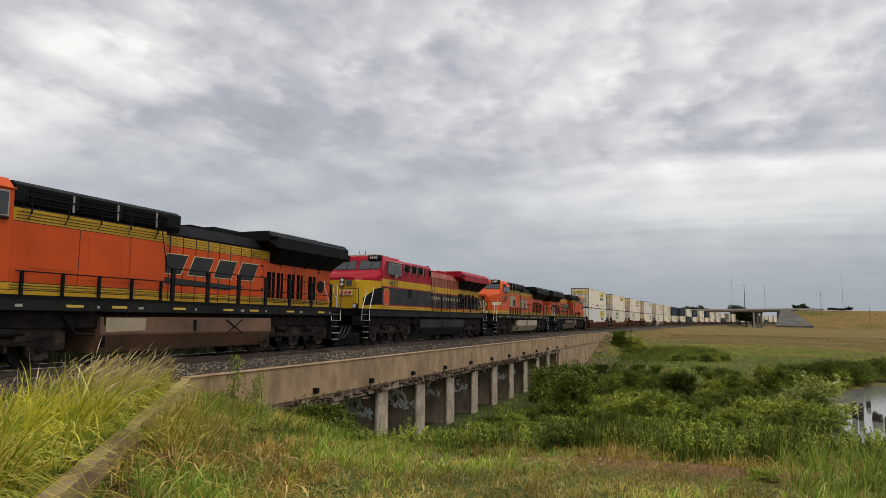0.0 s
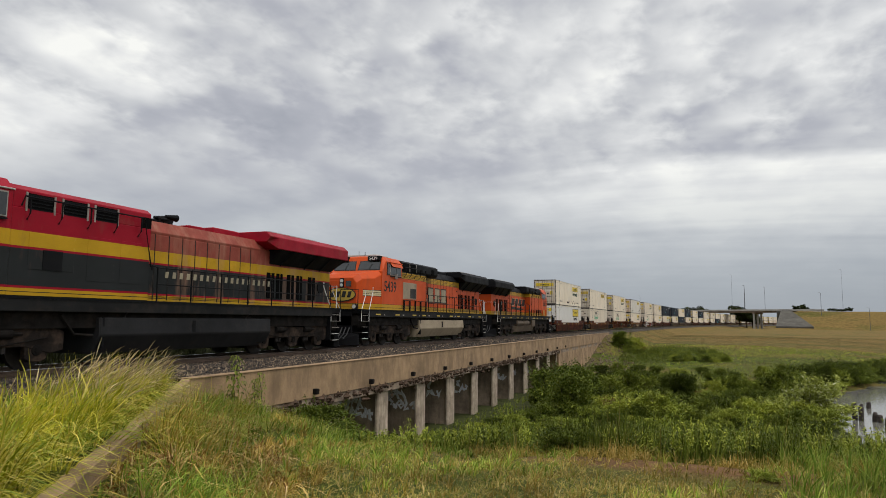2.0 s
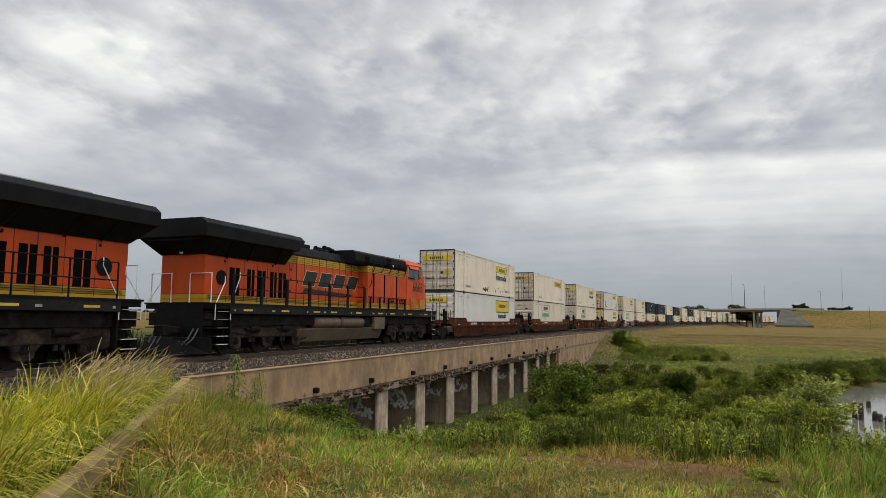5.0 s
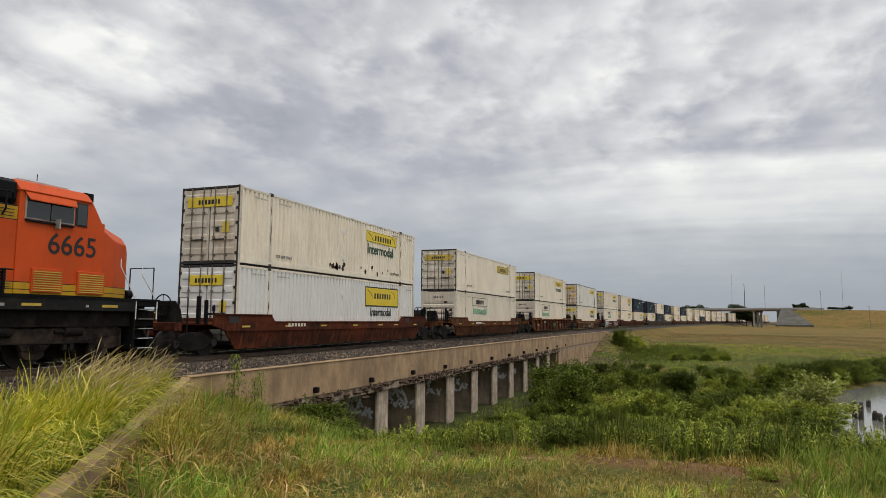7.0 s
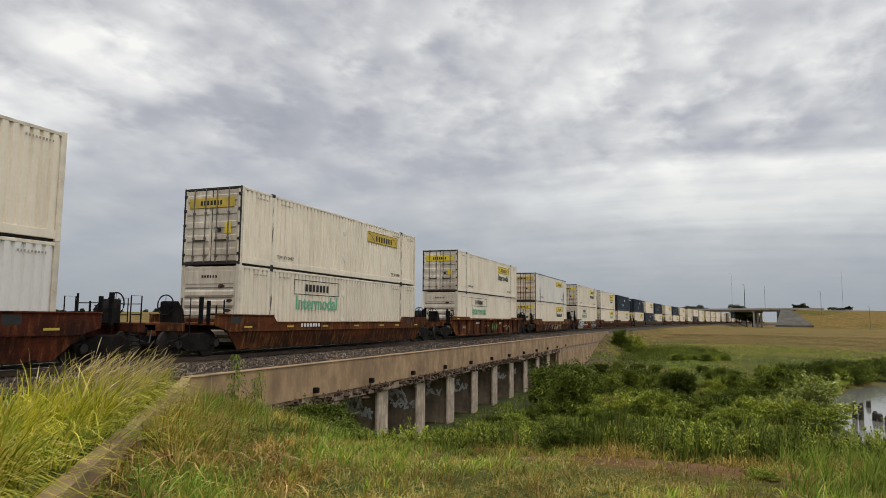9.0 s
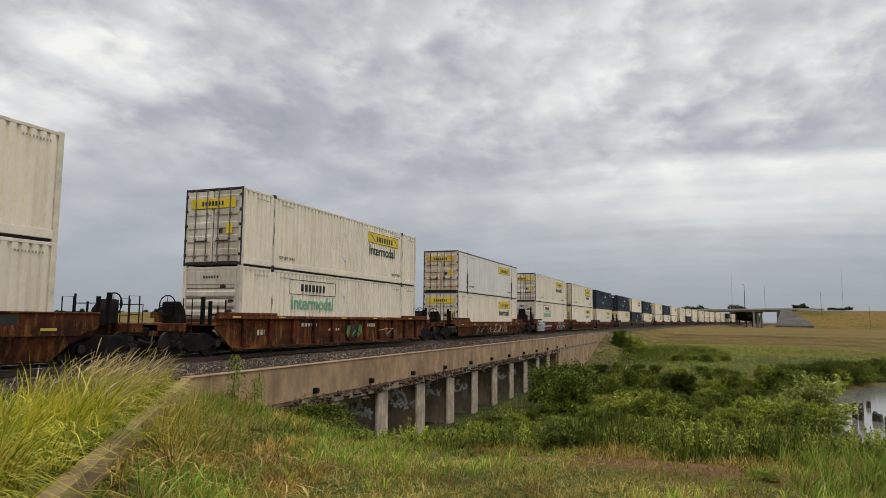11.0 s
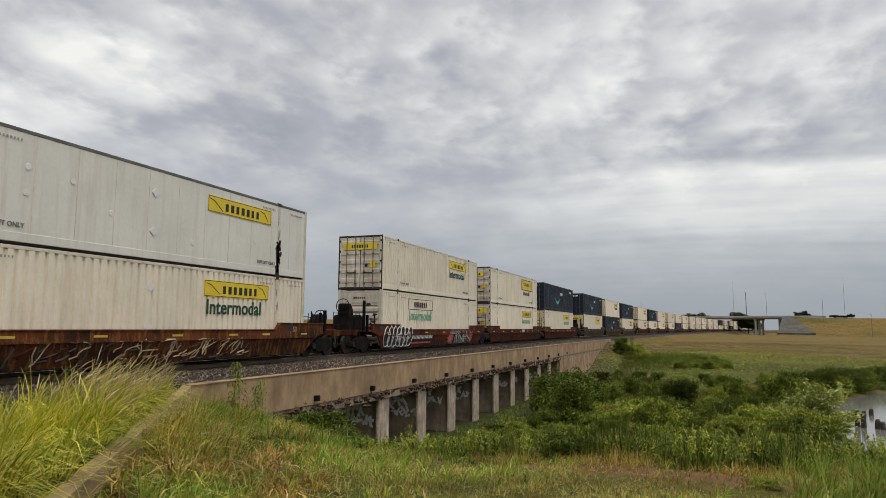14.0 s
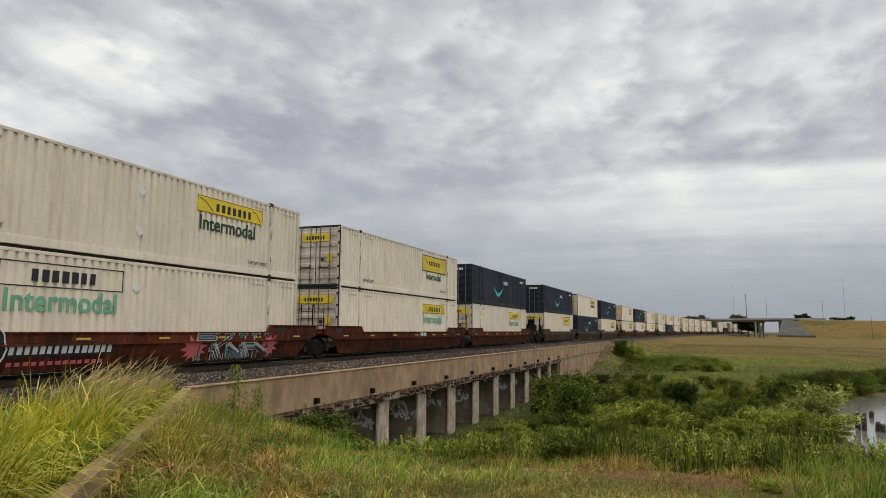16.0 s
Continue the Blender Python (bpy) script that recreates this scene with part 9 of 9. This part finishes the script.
    for y in (17.4, 19.2, 20.4):
        for sx in (-1, 1):
            P("wing_brace", Shape().tube([(sx * 0.99, y, 3.45), (sx * 1.48, y + 0.25, 4.05)], 0.03, 5), BLACK, rad)
    # roof furniture
    P("exhaust_stack", Shape().box(-0.45, 0.45, 14.0, 15.5, 4.36, 4.62), top, hood, "exhaust stack", bevel=0.03)
    s = Shape()
    for k in range(4):
        s.cyl("y", (-0.36 + k * 0.24, 4.60 + 0.08 * (k % 2)), 0.05, 11.75, 12.25, 10, 0.12)
    s.box(-0.42, 0.42, 11.9, 12.02, 4.3, 4.56)
    P("horn", s, BLACK, hood, "cluster of air horns")
    P("silencer", Shape().box(-0.6, 0.6, 12.6, 13.4, 4.36, 4.5), top, hood, bevel=0.02)
    # walkway railing
    posts = list(np.linspace(wide_end + 0.35, 20.6, 8 if not thick_posts else 7))
    for sx in (-1, 1):
        for y in posts:
            s = Shape()
            if thick_posts:
                s.box(*((1.47, 1.53) if sx > 0 else (-1.53, -1.47)), float(y) - 0.075, float(y) + 0.075, 1.84, 2.85)
            else:
                s.cyl("z", (sx * 1.5, float(y)), 0.026, 1.84, 2.85, 6)
            P("rail_post", s, post)
        for z in (2.85, 2.35):
            s = Shape()
            s.tube([(sx * 1.5, float(posts[0]), z), (sx * 1.5, float(posts[-1]), z)], 0.02, 6)
            P("handrail", s, post)
        s = Shape()
        s.tube([(sx * 1.0, float(posts[0]) - 0.5, 3.1), (sx * 1.5, float(posts[0]), 2.85)], 0.02, 6)
        P("handrail", s, post)
    # rear end
    P("rear_headlight", Shape().box(-0.2, 0.2, 21.44, 21.55, 3.5, 3.9), BLACK, hood)
    for z in (3.6, 3.8):
        P("rear_lens", Shape().cyl("y", (0, z), 0.085, 21.54, 21.57, 12), LENS, hood)
    for sx in (-1, 1):
        s = Shape()
        s.tube([(sx * 1.3, 21.5, 1.84), (sx * 1.3, 21.5, 2.85), (sx * 0.4, 21.52, 2.85), (sx * 0.4, 21.52, 1.84)], 0.022, 6)
        P("porch_rail", s, rail_mat)
    end_steps(loco, -1, 0.95 + O, rail_mat)
    end_steps(loco, 1, 21.55 + O, rail_mat)
    # brand marks as plain shapes
    for sx in (1, -1):
        turn = pose(0, 0, 0, 0, 0, 90 if sx > 0 else -90)
        if logo == "black":
            for e, g, mt in ((0.0, 0.025, CREAM), (0.004, 0.0, INK)):
                s = Shape()
                for i in range(4):
                    for a_, b_, z0, z1 in ((0.0, 0.94, 0.0, 0.62),):
                        x = i * 1.27
                        s.prism("y", [(x + a_ + z0 * 0.5 - g, z0 - g), (x + b_ + z0 * 0.5 + g, z0 - g), (x + b_ + z1 * 0.5 + g, z1 + g), (x + a_ + z1 * 0.5 - g, z1 + g)], -0.003, 0.003)
                o = tagged(part("lettering", s, mt, hood, "slanted black blocks edged in cream"), kind="stuff")
                o.matrix_basis = pose(sx * (0.979 + e), (10.9 if sx > 0 else 15.4) + O, 2.74) @ turn
            s = Shape()
            s.prism("y", [(0, 0), (3.6, -0.10), (4.6, 0.06), (0.25, 0.2)], -0.003, 0.003)
            o = part("swoosh_bar", s, INK, hood, "black wedge-shaped bar")
            o.matrix_basis = pose(sx * 0.979, (10.6 if sx > 0 else 15.4) + O, 2.42) @ turn
        elif logo == "cream":
            for mt, e, g in ((INK, 0.0, 0.07), (DULL_CREAM, 0.005, 0.0)):
                s = Shape()
                for i in range(4):
                    x = i * 1.15
                    s.prism("y", [(x - g, -g), (x + 0.76 + g, -g), (x + 0.76 + g, 0.82 + g), (x - g, 0.82 + g)], -0.003, 0.003)
                    s.prism("y", [(x - 0.08 - g, -g), (x + 0.84 + g, -g), (x + 0.84 + g, 0.12 + g), (x - 0.08 - g, 0.12 + g)], -0.0035, 0.0035)
                o = tagged(part("lettering", s, mt, hood, "cream blocks edged in black"), kind="stuff")
                o.matrix_basis = pose(sx * (0.979 + e), (9.75 if sx > 0 else 14.4) + O, 2.5) @ turn
        elif logo == "tiger":
            s = blocks(18, 5.6, 0.2, 0.17, 0.02, 5)
            o = tagged(part("lettering", s, DULL_CREAM, hood, "row of small cream blocks"), kind="stuff")
            o.matrix_basis = pose(sx * 0.979, (11.2 if sx > 0 else 16.8) + O, 2.6) @ turn
            s = Shape()
            c = 0.12
            for e, w, h, mt in ((0.0, 0.34, 0.42, SIGN_OCHRE), (0.006, 0.31, 0.39, RED_SIGN), (0.012, 0.24, 0.31, ORANGE)):
                s = Shape()
                s.prism("x", [(-w + c, -h), (w - c, -h), (w, -h + c), (w, h - c), (w - c, h), (-w + c, h), (-w, h - c), (-w, -h + c)], -0.004, 0.004)
                o = part("emblem", s, mt, cab, "octagonal emblem plate")
                o.matrix_basis = pose(sx * (1.548 + e), 3.0 + O + 0.62, 2.5)
    return loco


def build_locos():
    lead = locomotive("orange and black diesel locomotive with rusty fuel tank", BN_HOOD, BN_CAB, BN_CAB, BLACK, TANK_RUST, "7920", "black", wide_end=10.6, thick_posts=True, box_end=11.2)
    second = locomotive("red, yellow and black diesel locomotive with dark tank", KC_HOOD, KC_HOOD, KC_NOSE, KC_TOP, TANK_GREY, "4650", "tiger", wide_end=10.0, num_mat=INK, num_z=3.06, num_h=0.36, num_y=4.0, corner_nose=BLACK, hood_skin=KC_FADED)
    third = locomotive("orange diesel locomotive with cream lettering blocks and tan tank", BN_HOOD, BN_CAB, BN_CAB, BLACK, TANK_TAN, "5439", "cream", wide_end=9.3, box_end=11.2, num_y=3.35, num_z=2.82, num_h=0.56, awning=ORANGE)
    fourth = locomotive("orange diesel locomotive running backwards, with air reservoirs", BN_HOOD, BN_CAB, BN_CAB, BLACK, TANK_BROWN, "6665", "black", wide_end=10.3, stripes=False, awning=ORANGE, tank_kind="reservoirs", thick_posts=True, box_end=11.6, num_y=3.2, num_z=2.9, num_h=0.54)
    TRAIN.append((lead, LOCO_AT[0], 0.0, 1, True))
    TRAIN.append((second, LOCO_AT[1], 0.0, 1, True))
    TRAIN.append((third, LOCO_AT[2], 0.0, 1, True))
    TRAIN.append((fourth, LOCO_AT[3], 0.0, -1, True))


LOCO_AT = (16.85, 39.45, 62.05, 85.8)
build_locos()


# ---- what moves ----
def motions():
    ticks = [0.0] + [float(t) for t in range(1, 17)]
    for thing, mid, z, sense, near in TRAIN:
        rows = []
        for t in ticks:
            rows.append((t, on_track(mid - along(t)) @ pose(0, 0, z, 0, 0, 0 if sense > 0 else 180)))
        walk(thing, rows)
        if near:
            for truck in thing.children:
                if not truck.name.startswith("truck"):
                    continue
                for w in truck.children:
                    if w.name.startswith("wheelset"):
                        r = w.location.z
                        y = w.location.y
                        walk(w, [(k / 15, pose(0, y, r, math.degrees(sense * along(k / 15) / r) % 360.0)) for k in range(241)])


motions()
